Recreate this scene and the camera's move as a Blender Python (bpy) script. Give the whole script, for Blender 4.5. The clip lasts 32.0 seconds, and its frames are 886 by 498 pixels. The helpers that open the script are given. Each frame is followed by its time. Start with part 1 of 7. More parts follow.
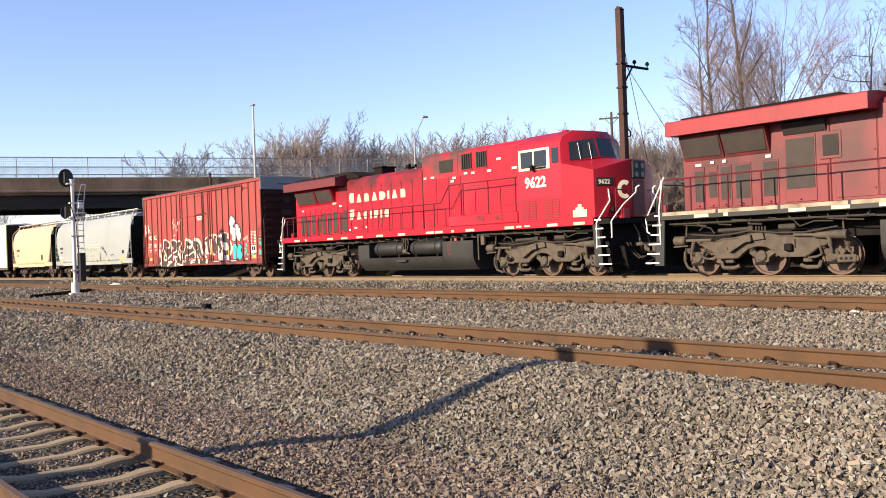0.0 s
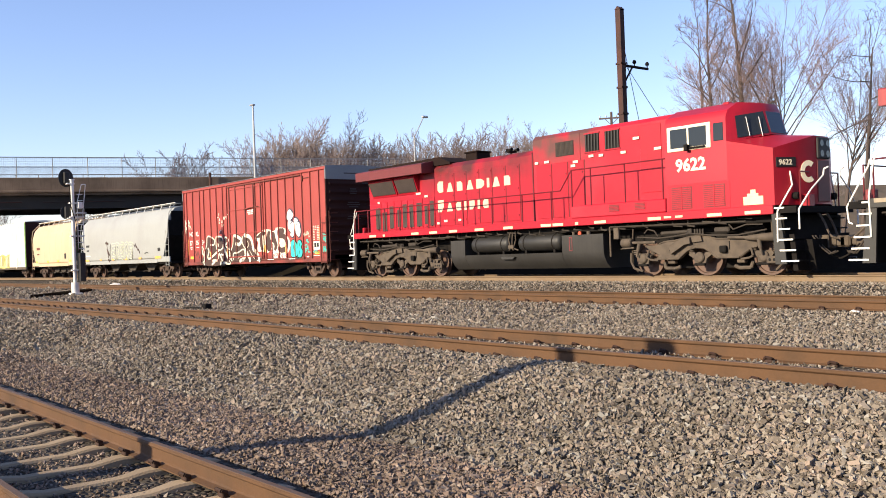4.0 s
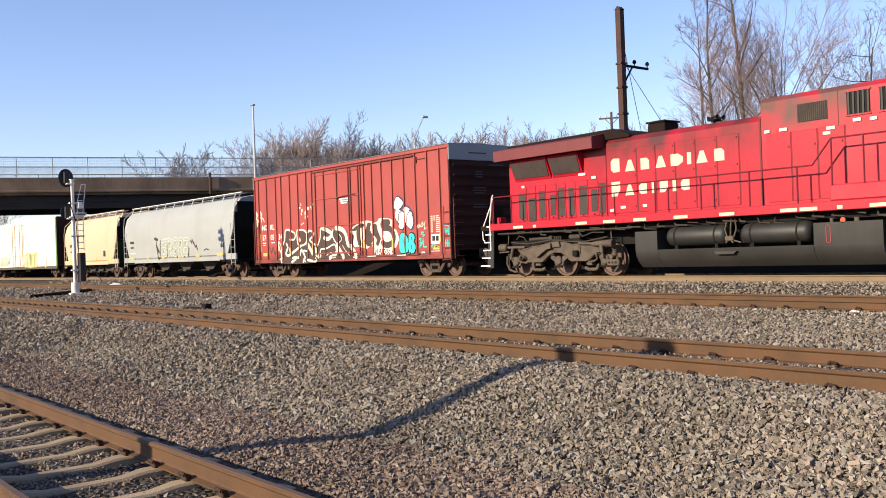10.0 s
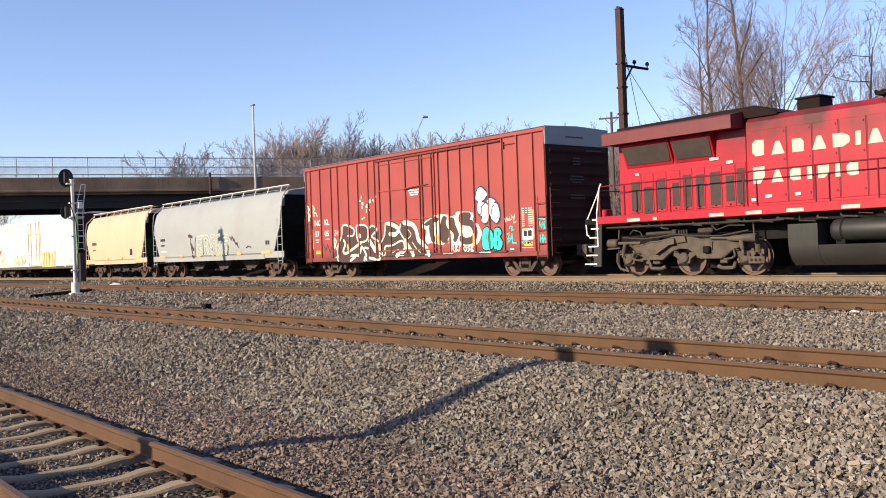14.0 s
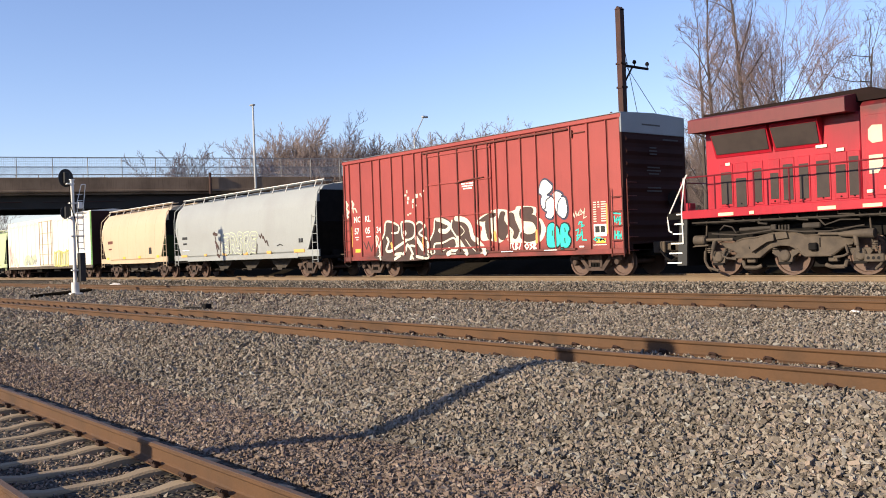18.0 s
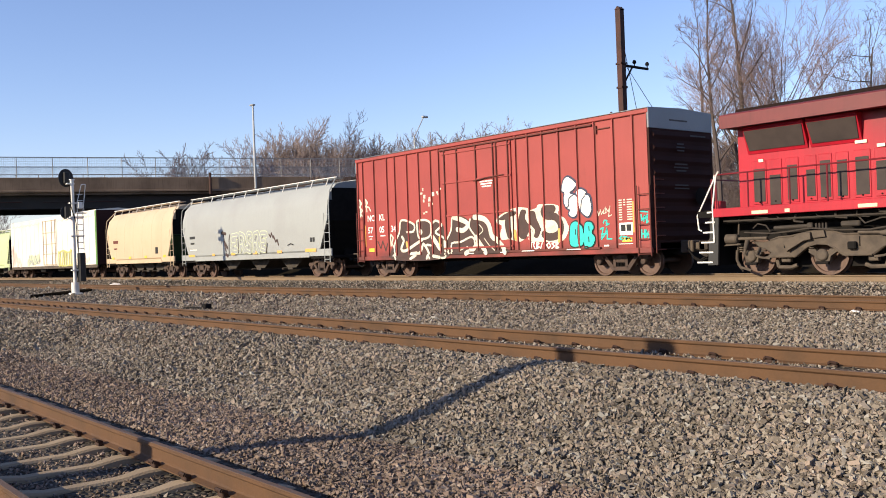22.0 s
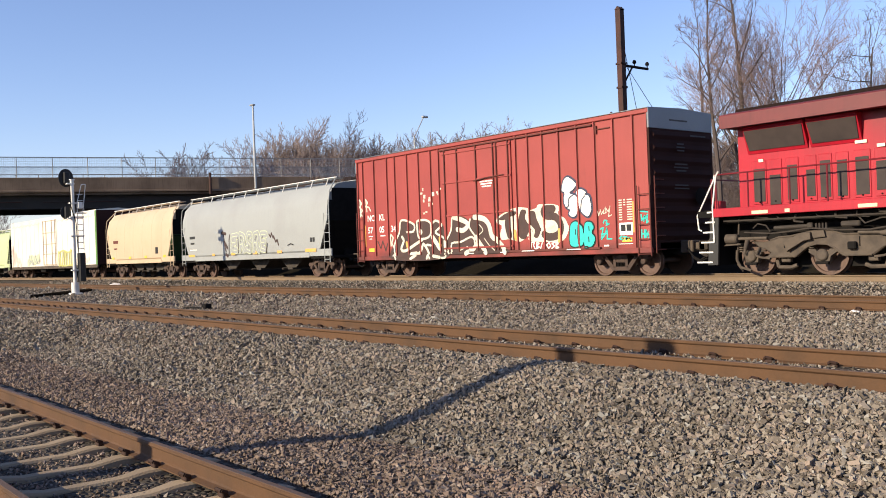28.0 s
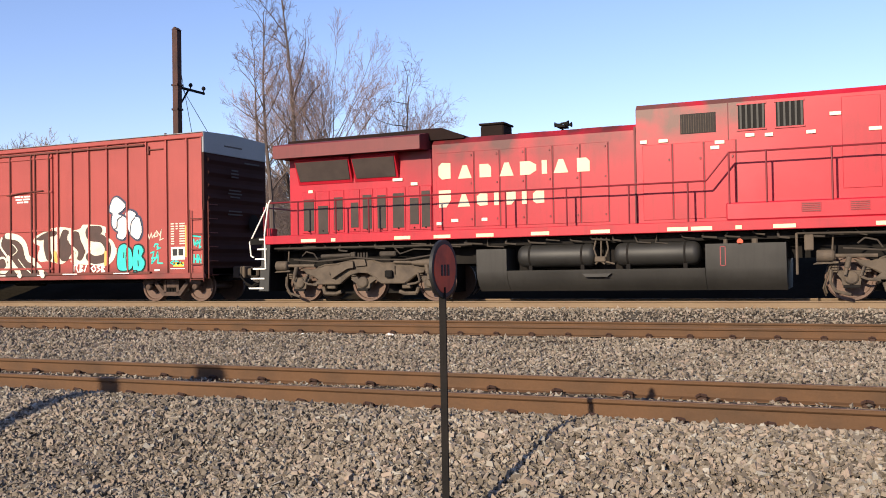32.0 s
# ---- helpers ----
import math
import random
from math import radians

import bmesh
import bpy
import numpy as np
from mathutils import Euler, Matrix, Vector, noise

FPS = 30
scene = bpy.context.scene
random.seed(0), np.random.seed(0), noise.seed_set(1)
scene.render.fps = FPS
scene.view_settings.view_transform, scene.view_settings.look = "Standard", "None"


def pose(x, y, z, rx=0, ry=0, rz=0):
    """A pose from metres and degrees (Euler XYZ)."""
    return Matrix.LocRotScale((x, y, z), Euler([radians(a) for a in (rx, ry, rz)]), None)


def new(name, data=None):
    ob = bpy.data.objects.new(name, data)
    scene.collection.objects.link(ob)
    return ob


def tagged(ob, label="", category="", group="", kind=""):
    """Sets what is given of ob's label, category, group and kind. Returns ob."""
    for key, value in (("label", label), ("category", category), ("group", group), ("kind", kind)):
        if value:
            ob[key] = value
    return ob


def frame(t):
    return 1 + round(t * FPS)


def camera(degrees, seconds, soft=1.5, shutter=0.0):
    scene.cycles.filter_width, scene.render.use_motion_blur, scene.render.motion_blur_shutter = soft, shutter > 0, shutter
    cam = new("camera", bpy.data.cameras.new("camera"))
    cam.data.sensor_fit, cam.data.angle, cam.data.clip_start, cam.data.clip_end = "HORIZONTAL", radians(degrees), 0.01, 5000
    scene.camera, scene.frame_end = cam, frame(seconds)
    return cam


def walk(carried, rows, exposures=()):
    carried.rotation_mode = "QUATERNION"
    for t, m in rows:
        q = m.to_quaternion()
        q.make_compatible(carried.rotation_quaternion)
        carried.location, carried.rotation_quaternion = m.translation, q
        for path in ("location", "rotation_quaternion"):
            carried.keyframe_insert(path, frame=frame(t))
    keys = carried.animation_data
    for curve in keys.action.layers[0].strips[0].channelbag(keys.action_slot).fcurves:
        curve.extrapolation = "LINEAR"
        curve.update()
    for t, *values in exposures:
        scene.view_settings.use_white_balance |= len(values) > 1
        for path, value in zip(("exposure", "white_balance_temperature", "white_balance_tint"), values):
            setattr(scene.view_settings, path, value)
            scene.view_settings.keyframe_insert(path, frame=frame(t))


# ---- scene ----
# ---------- camera ----------
EYE = (0.0, 0.0, 0.962)
cam = camera(51.46, 32.0, soft=0.95, shutter=0.0)
PAN = ((0, 50.89, 0.19, 2.06), (14, 50.89, 0.19, 2.06), (28.0, 50.89, 0.19, 2.06), (28.5, 50.85, 0.14, 2.05), (29.0, 50.36, 0.30, 1.91),
       (29.5, 47.56, 0.38, 1.61), (30.0, 41.51, 0.54, 1.43), (30.5, 36.53, 0.65, 1.31), (31.0, 32.11, 0.73, 1.17),
       (31.5, 27.61, 0.88, 1.12), (32.0, 23.51, 1.04, 1.00))
walk(cam, [(t, pose(*EYE, 90 + pitch, roll, yaw)) for t, yaw, pitch, roll in PAN],
     exposures=[(0, 0.92, 6720, 10), (6, 0.83, 6670, 10), (13, 0.70, 6570, 10), (19, 0.62, 6490, 10), (23, 0.58, 6490, 10), (28.5, 0.57, 6490, 10), (32, 0.60, 6500, 12)])

# ---------- world, sun ----------
SUN_ELEV, SUN_LEAN = 21.5, 0.188
world = bpy.data.worlds.new("sky")
scene.world = world
world.use_nodes = True
wn = world.node_tree.nodes
sky = wn.new("ShaderNodeTexSky")
sky.sky_type, sky.sun_disc = "NISHITA", False
sky.sun_elevation, sky.sun_rotation = radians(SUN_ELEV), math.pi + SUN_LEAN
sky.air_density, sky.dust_density, sky.ozone_density = 1.0, 0.15, 4.0
tint = wn.new("ShaderNodeMix")
tint.data_type, tint.blend_type = "RGBA", "MULTIPLY"
tint.inputs["Factor"].default_value, tint.inputs["B"].default_value = 1.0, (1.16, 0.97, 1.03, 1)
world.node_tree.links.new(sky.outputs[0], tint.inputs["A"])
world.node_tree.links.new(tint.outputs["Result"], wn["Background"].inputs[0])
wn["Background"].inputs[1].default_value = 0.13
sun_data = bpy.data.lights.new("sun", "SUN")
sun_data.energy, sun_data.angle, sun_data.color = 5.0, radians(0.53), (1.0, 0.86, 0.64)
sun = new("sun", sun_data)
sun_way = Vector((math.sin(SUN_LEAN) * math.cos(radians(SUN_ELEV)), math.cos(SUN_LEAN) * math.cos(radians(SUN_ELEV)), -math.sin(radians(SUN_ELEV))))
sun.matrix_basis = Matrix.Translation((-20, -60, 40)) @ sun_way.to_track_quat("-Z", "Y").to_matrix().to_4x4()


# ---------- materials ----------
def material(name, color, rough=0.7, metal=0.0, second=None, scale=3.0, grain=40.0, amount=0.5, bump=0.15, random_amount=0.0,
             island=0.0, streak=0.0, spec=0.4, detail=6.0, dist=0.02, stain=None):
    """Two scales of variation, grain bump, optional streaks down the side and per-piece variation."""
    m = bpy.data.materials.new(name)
    m.use_nodes = True
    nt = m.node_tree
    n, link = nt.nodes, nt.links.new
    bsdf = n["Principled BSDF"]
    bsdf.inputs["Roughness"].default_value, bsdf.inputs["Metallic"].default_value = rough, metal
    bsdf.inputs["Specular IOR Level"].default_value = spec
    coord = n.new("ShaderNodeTexCoord")
    second = second or tuple(c * 0.6 for c in color)
    big = n.new("ShaderNodeTexNoise")
    big.inputs["Scale"].default_value, big.inputs["Detail"].default_value = scale, detail
    link(coord.outputs["Object"], big.inputs["Vector"])
    fine = n.new("ShaderNodeTexNoise")
    fine.inputs["Scale"].default_value, fine.inputs["Detail"].default_value = grain, 4
    link(coord.outputs["Object"], fine.inputs["Vector"])
    ramp = n.new("ShaderNodeValToRGB")
    ramp.color_ramp.elements[0].position, ramp.color_ramp.elements[1].position = 0.42, 0.72
    link(big.outputs["Fac"], ramp.inputs[0])
    mix = n.new("ShaderNodeMix")
    mix.data_type = "RGBA"
    mix.inputs["A"].default_value, mix.inputs["B"].default_value = (*color, 1), (*second, 1)
    scaled = n.new("ShaderNodeMath")
    scaled.operation = "MULTIPLY"
    scaled.inputs[1].default_value = amount
    link(ramp.outputs[0], scaled.inputs[0])
    link(scaled.outputs[0], mix.inputs["Factor"])
    out = mix.outputs["Result"]
    if streak:
        mp = n.new("ShaderNodeMapping")
        mp.inputs["Scale"].default_value = (5.0, 5.0, 0.35)
        link(coord.outputs["Object"], mp.inputs[0])
        st = n.new("ShaderNodeTexNoise")
        st.inputs["Scale"].default_value, st.inputs["Detail"].default_value = 2.0, 8
        link(mp.outputs[0], st.inputs["Vector"])
        r2 = n.new("ShaderNodeValToRGB")
        r2.color_ramp.elements[0].position, r2.color_ramp.elements[1].position = 0.5, 0.75
        link(st.outputs["Fac"], r2.inputs[0])
        sm = n.new("ShaderNodeMath")
        sm.operation = "MULTIPLY"
        sm.inputs[1].default_value = streak
        link(r2.outputs[0], sm.inputs[0])
        mx = n.new("ShaderNodeMix")
        mx.data_type = "RGBA"
        mx.inputs["B"].default_value = (*second, 1)
        link(out, mx.inputs["A"])
        link(sm.outputs[0], mx.inputs["Factor"])
        out = mx.outputs["Result"]
    if stain:
        # burnt or sooty patch with a ragged edge: x0, x1, z0, z1, strength, colour
        x0, x1, z0, z1, strength, colour = stain
        sep = n.new("ShaderNodeSeparateXYZ")
        link(coord.outputs["Object"], sep.inputs[0])
        rag = n.new("ShaderNodeTexNoise")
        rag.inputs["Scale"].default_value, rag.inputs["Detail"].default_value = 1.1, 7
        link(coord.outputs["Object"], rag.inputs["Vector"])
        fac = None
        for axis, a, b in (("Z", z0, z1), ("X", x0, x0 + 1.6), ("X", x1, x1 - 1.6)):
            mr = n.new("ShaderNodeMapRange")
            mr.interpolation_type = "SMOOTHSTEP"
            mr.inputs["From Min"].default_value, mr.inputs["From Max"].default_value = min(a, b), max(a, b)
            mr.inputs["To Min"].default_value, mr.inputs["To Max"].default_value = (0, 1) if b > a else (1, 0)
            link(sep.outputs[axis], mr.inputs["Value"])
            if fac is None:
                fac = mr.outputs[0]
            else:
                mu = n.new("ShaderNodeMath")
                mu.operation = "MULTIPLY"
                link(fac, mu.inputs[0])
                link(mr.outputs[0], mu.inputs[1])
                fac = mu.outputs[0]
        rr = n.new("ShaderNodeMapRange")
        rr.inputs["From Min"].default_value, rr.inputs["From Max"].default_value = 0.3, 0.65
        rr.inputs["To Max"].default_value = strength
        link(rag.outputs["Fac"], rr.inputs["Value"])
        mu = n.new("ShaderNodeMath")
        mu.operation = "MULTIPLY"
        link(fac, mu.inputs[0])
        link(rr.outputs[0], mu.inputs[1])
        mx = n.new("ShaderNodeMix")
        mx.data_type = "RGBA"
        mx.inputs["B"].default_value = (*colour, 1)
        link(out, mx.inputs["A"])
        link(mu.outputs[0], mx.inputs["Factor"])
        out = mx.outputs["Result"]
    # fine grain, per-object and per-island value shifts
    hsv = n.new("ShaderNodeHueSaturation")
    link(out, hsv.inputs["Color"])
    val = n.new("ShaderNodeMapRange")
    val.inputs["To Min"].default_value, val.inputs["To Max"].default_value = 0.85, 1.15
    link(fine.outputs["Fac"], val.inputs["Value"])
    last = val.outputs[0]
    for source, k in (("obj", random_amount), ("isl", island)):
        if k:
            if source == "obj":
                node = n.new("ShaderNodeObjectInfo")
            else:
                node = n.new("ShaderNodeNewGeometry")
            mr = n.new("ShaderNodeMapRange")
            mr.inputs["To Min"].default_value, mr.inputs["To Max"].default_value = 1 - k, 1 + k
            link(node.outputs["Random" if source == "obj" else "Random Per Island"], mr.inputs["Value"])
            mul = n.new("ShaderNodeMath")
            mul.operation = "MULTIPLY"
            link(last, mul.inputs[0])
            link(mr.outputs[0], mul.inputs[1])
            last = mul.outputs[0]
    link(last, hsv.inputs["Value"])
    link(hsv.outputs[0], bsdf.inputs["Base Color"])
    if bump:
        b = n.new("ShaderNodeBump")
        b.inputs["Strength"].default_value, b.inputs["Distance"].default_value = bump, dist
        link(fine.outputs["Fac"], b.inputs["Height"])
        link(b.outputs[0], bsdf.inputs["Normal"])
    return m


def stone_material(name, island=True, tone=(1.0, 1.0, 1.0)):
    """Crushed grey and tan rock: each stone its own colour."""
    m = bpy.data.materials.new(name)
    m.use_nodes = True
    n, link = m.node_tree.nodes, m.node_tree.links.new
    bsdf = n["Principled BSDF"]
    bsdf.inputs["Roughness"].default_value = 0.85
    bsdf.inputs["Specular IOR Level"].default_value = 0.15
    coord = n.new("ShaderNodeTexCoord")
    ramp = n.new("ShaderNodeValToRGB")
    cr = ramp.color_ramp
    stops = ((0.0, (0.085, 0.070, 0.055)), (0.3, (0.148, 0.123, 0.096)), (0.55, (0.190, 0.161, 0.129)), (0.75, (0.214, 0.165, 0.130)), (0.93, (0.226, 0.202, 0.166)), (1.0, (0.27, 0.252, 0.220)))
    while len(cr.elements) < len(stops):
        cr.elements.new(0.5)
    for e, (p, c) in zip(cr.elements, stops):
        e.position, e.color = p, (c[0] * tone[0], c[1] * tone[1], c[2] * tone[2], 1)
    big = n.new("ShaderNodeTexNoise")
    big.inputs["Scale"].default_value, big.inputs["Detail"].default_value = 0.5, 3
    link(coord.outputs["Object"], big.inputs["Vector"])
    if island:
        geo = n.new("ShaderNodeNewGeometry")
        link(geo.outputs["Random Per Island"], ramp.inputs[0])
    else:
        vor = n.new("ShaderNodeTexVoronoi")
        vor.inputs["Scale"].default_value = 17.0
        link(coord.outputs["Object"], vor.inputs["Vector"])
        sep = n.new("ShaderNodeSeparateColor")
        link(vor.outputs["Color"], sep.inputs[0])
        link(sep.outputs[0], ramp.inputs[0])
        b = n.new("ShaderNodeBump")
        b.inputs["Strength"].default_value, b.inputs["Distance"].default_value = 1.0, 0.05
        b.invert = True
        link(vor.outputs["Distance"], b.inputs["Height"])
        link(b.outputs[0], bsdf.inputs["Normal"])
    hsv = n.new("ShaderNodeHueSaturation")
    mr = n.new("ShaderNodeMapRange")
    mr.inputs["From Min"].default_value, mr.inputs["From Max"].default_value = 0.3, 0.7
    # the bed is darkened to stand for shade between the loose stones
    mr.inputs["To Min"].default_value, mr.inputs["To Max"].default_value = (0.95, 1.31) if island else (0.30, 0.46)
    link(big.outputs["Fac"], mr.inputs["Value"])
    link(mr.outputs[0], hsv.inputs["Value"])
    link(ramp.outputs[0], hsv.inputs["Color"])
    link(hsv.outputs[0], bsdf.inputs["Base Color"])
    return m


def glass_material(name, color=(0.02, 0.025, 0.03)):
    m = bpy.data.materials.new(name)
    m.use_nodes = True
    b = m.node_tree.nodes["Principled BSDF"]
    b.inputs["Base Color"].default_value = (*color, 1)
    b.inputs["Roughness"].default_value = 0.1
    b.inputs["Specular IOR Level"].default_value = 0.35
    return m


RED = material("loco_red_paint", (0.37, 0.0085, 0.022), 0.42, second=(0.23, 0.010, 0.019), scale=0.9, amount=0.6, bump=0.03, streak=0.5, spec=0.3, stain=(-6.4, 1.4, 3.2, 4.5, 1.55, (0.080, 0.018, 0.018)))
# pale second colour paints in sheen and sun fade; the stain is scorch
RED_BURNT = material("scorched_red_paint_with_sheen", (0.37, 0.0085, 0.022), 0.42, second=(0.40, 0.034, 0.050), scale=0.55, amount=0.7, bump=0.03, streak=0.0, spec=0.3, stain=(-0.9, 4.4, 3.5, 4.6, 1.5, (0.110, 0.042, 0.036)))
RED_SEAM = material("dark_door_seam", (0.10, 0.006, 0.010), 0.6, bump=0.0)
RED_OLD = material("faded_red_paint", (0.205, 0.022, 0.027), 0.5, second=(0.115, 0.019, 0.020), scale=0.8, amount=0.6, bump=0.04, streak=0.5, stain=(-11.0, -2.6, 1.4, 2.9, 1.1, (0.080, 0.018, 0.019)))
RED_DULL = material("dull_dark_red_paint", (0.135, 0.020, 0.022), 0.55, second=(0.075, 0.014, 0.015), scale=1.2, amount=0.6, bump=0.05, streak=0.3)
RED_WING = material("scuffed_red_wing_paint", (0.30, 0.020, 0.026), 0.5, second=(0.17, 0.016, 0.02), scale=0.9, amount=0.7, bump=0.04, streak=0.4)
RED_RAIL = material("handrail_red_paint", (0.15, 0.011, 0.017), 0.45, bump=0.0)
SOOT = material("sooty_dark_roof_paint", (0.016, 0.011, 0.010), 0.95, second=(0.030, 0.014, 0.013), scale=1.0, bump=0.1, spec=0.08)
PALE_PINK = material("faded_pink_spray_paint", (0.72, 0.52, 0.46), 0.6, second=(0.6, 0.45, 0.4), bump=0.02)
CREAM_OLD = material("rust_stained_cream_paint", (0.33, 0.275, 0.19), 0.6, second=(0.12, 0.07, 0.045), scale=2.5, amount=0.95, bump=0.05)
CREAM = material("cream_paint", (0.74, 0.66, 0.50), 0.5, second=(0.55, 0.45, 0.34), amount=0.35, bump=0.02)
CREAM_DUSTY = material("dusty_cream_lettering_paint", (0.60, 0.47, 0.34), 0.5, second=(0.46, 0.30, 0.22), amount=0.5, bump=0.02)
WHITE = material("white_paint", (0.78, 0.75, 0.70), 0.5, second=(0.6, 0.55, 0.48), amount=0.4, bump=0.03)
REFLECT = material("reflective_tape", (0.70, 0.56, 0.36), 0.4, second=(0.55, 0.42, 0.25), amount=0.5, bump=0.02)
YELLOW = material("yellow_paint", (0.80, 0.48, 0.05), 0.5, bump=0.02)
TEAL = material("teal_spray_paint", (0.03, 0.52, 0.45), 0.5, second=(0.02, 0.40, 0.36), bump=0.02)
SPRAY_WHITE = material("cream_spray_paint", (0.62, 0.57, 0.47), 0.6, second=(0.50, 0.43, 0.33), scale=2.0, amount=0.6, bump=0.02)
SPRAY_DARK = material("dark_spray_paint", (0.050, 0.028, 0.023), 0.6, second=(0.095, 0.042, 0.034), scale=2.5, bump=0.02)
NAVY = material("navy_spray_paint", (0.03, 0.035, 0.07), 0.6, second=(0.05, 0.05, 0.08), bump=0.02)
ORANGE = material("orange_reflective_tape", (0.72, 0.36, 0.08), 0.5, second=(0.6, 0.34, 0.14), bump=0.02)
SPRAY_GREEN = material("pale_green_spray_paint", (0.46, 0.50, 0.33), 0.6, second=(0.6, 0.62, 0.45), scale=2.0, bump=0.02)
SPRAY_OLIVE = material("olive_spray_paint", (0.42, 0.40, 0.12), 0.6, second=(0.6, 0.58, 0.3), scale=1.5, bump=0.02)
OXIDE = material("oxide_red_paint", (0.300, 0.050, 0.042), 0.55, second=(0.225, 0.038, 0.033), scale=0.7, amount=0.6, bump=0.05, streak=0.35, stain=(-9.6, 9.6, 1.25, 0.80, 0.9, (0.085, 0.026, 0.02)))
OXIDE_DARK = material("oxide_rust_edges", (0.11, 0.028, 0.020), 0.7, second=(0.13, 0.035, 0.025), scale=2.0, bump=0.08)
# far darker than the car sides: the unlit end's shade is in the colour
END_DARK = material("shaded_end_paint", (0.040, 0.017, 0.014), 0.85, second=(0.024, 0.012, 0.010), scale=1.0, bump=0.06, spec=0.12)
GALV = material("galvanised_roof_sheet", (0.20, 0.21, 0.225), 0.5, metal=0.3, second=(0.16, 0.17, 0.18), scale=1.5, bump=0.04)
HOP_GREY = material("light_grey_hopper_paint", (0.295, 0.307, 0.300), 0.55, second=(0.250, 0.250, 0.242), scale=0.5, amount=0.7, bump=0.03, streak=0.25)
HOP_TAN = material("tan_hopper_paint", (0.50, 0.385, 0.26), 0.55, second=(0.43, 0.32, 0.21), scale=0.5, amount=0.7, bump=0.03, streak=0.25)
REEFER = material("white_reefer_paint", (0.72, 0.68, 0.60), 0.5, second=(0.64, 0.54, 0.42), scale=0.6, amount=0.6, bump=0.03, streak=0.3)
GREEN_END = material("green_paint", (0.10, 0.23, 0.06), 0.6, second=(0.02, 0.06, 0.02), bump=0.04)
# green of the hopper end with its shade mixed into the colour
GREEN_DARK = material("shaded_green_end_paint", (0.022, 0.052, 0.018), 0.7, bump=0.05)
HOP_GREEN = material("pale_green_hopper_paint", (0.46, 0.52, 0.30), 0.6, second=(0.38, 0.42, 0.22), scale=0.6, bump=0.03, streak=0.3)
STEEL_DIRT = material("dirty_truck_steel", (0.086, 0.065, 0.047), 0.8, second=(0.038, 0.029, 0.023), scale=4.0, grain=60, amount=0.8, bump=0.25)
PIPE_GRIME = material("grimy_black_brown_pipe", (0.042, 0.033, 0.026), 0.8, second=(0.024, 0.019, 0.016), scale=4.0, amount=0.8, bump=0.15)
TRUCK_RUST = material("rusty_freight_truck_steel", (0.070, 0.044, 0.034), 0.85, second=(0.036, 0.025, 0.021), scale=4.0, grain=60, amount=0.8, bump=0.25)
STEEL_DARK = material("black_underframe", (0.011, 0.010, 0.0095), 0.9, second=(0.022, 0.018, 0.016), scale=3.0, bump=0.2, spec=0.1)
TANK_GREY = material("grey_tank_paint", (0.021, 0.020, 0.019), 0.55, second=(0.012, 0.011, 0.010), scale=1.5, amount=0.8, bump=0.08, streak=0.4)
TANK_DUST = material("dusty_grey_tank_paint", (0.026, 0.024, 0.022), 0.65, second=(0.013, 0.012, 0.011), scale=1.1, amount=0.8, bump=0.06, streak=0.5)
WHEEL_MAT = material("rusty_wheel_steel", (0.105, 0.062, 0.046), 0.6, second=(0.06, 0.040, 0.031), scale=6.0, metal=0.2, bump=0.1)
GRILLE = material("dark_grille_screen", (0.017, 0.012, 0.011), 0.75, second=(0.030, 0.020, 0.018), scale=5, bump=0.3)
STENCIL_FAINT = material("faded_stencil_paint", (0.055, 0.048, 0.046), 0.7, bump=0.0)
SEAM_DUST = material("dusty_weld_seam", (0.40, 0.30, 0.20), 0.7, second=(0.33, 0.24, 0.16), bump=0.05)
INTAKE = material("dusty_brown_wire_screen", (0.046, 0.033, 0.029), 0.75, second=(0.030, 0.021, 0.019), scale=2.5, grain=90, amount=0.9, bump=0.3)
DOOR_BAR = material("weathered_tan_door_bar", (0.46, 0.36, 0.26), 0.6, second=(0.34, 0.25, 0.17), scale=3.0, bump=0.05)
VOID = material("dark_opening", (0.008, 0.007, 0.007), 0.9, bump=0.0)
GLASS = glass_material("dark_cab_glass")
RUST_RAIL = material("rusty_rail_steel", (0.090, 0.043, 0.0172), 0.8, second=(0.048, 0.026, 0.0125), scale=1.5, grain=30, amount=0.8, bump=0.15)
RAIL_TOP = material("worn_rail_head", (0.118, 0.070, 0.042), 0.65, metal=0.1, second=(0.075, 0.046, 0.03), scale=1.0, bump=0.05)
RAIL_LIGHT = material("tan_dusted_rail_steel", (0.175, 0.122, 0.075), 0.8, second=(0.13, 0.082, 0.05), scale=1.5, bump=0.15)
TIE = material("weathered_concrete_tie", (0.31, 0.232, 0.148), 0.9, second=(0.25, 0.175, 0.105), scale=3.0, grain=50, amount=0.7, bump=0.3, random_amount=0.12)
CLIP = material("rusty_spring_clip", (0.042, 0.019, 0.012), 0.75, bump=0.1)
STONE = stone_material("ballast_stone")
STONE_FINE = stone_material("dirty_fine_ballast_stone", True, (0.97, 0.87, 0.85))
BALLAST = stone_material("shaded_ballast_bed", False)
# near-black so the shade under and behind the train is in the colour
EARTH = material("shade_darkened_earth", (0.022, 0.018, 0.013), 0.95, second=(0.013, 0.011, 0.008), scale=0.4, grain=8, amount=0.9, bump=0.5, dist=0.1, spec=0.0)
BRUSH = material("brown_brushy_earth", (0.13, 0.095, 0.06), 0.95, second=(0.08, 0.06, 0.04), scale=0.4, grain=8, amount=0.9, bump=0.5, dist=0.1)
FENCE = material("dull_grey_fence_pipe", (0.22, 0.22, 0.22), 0.6, metal=0.2, bump=0.02)
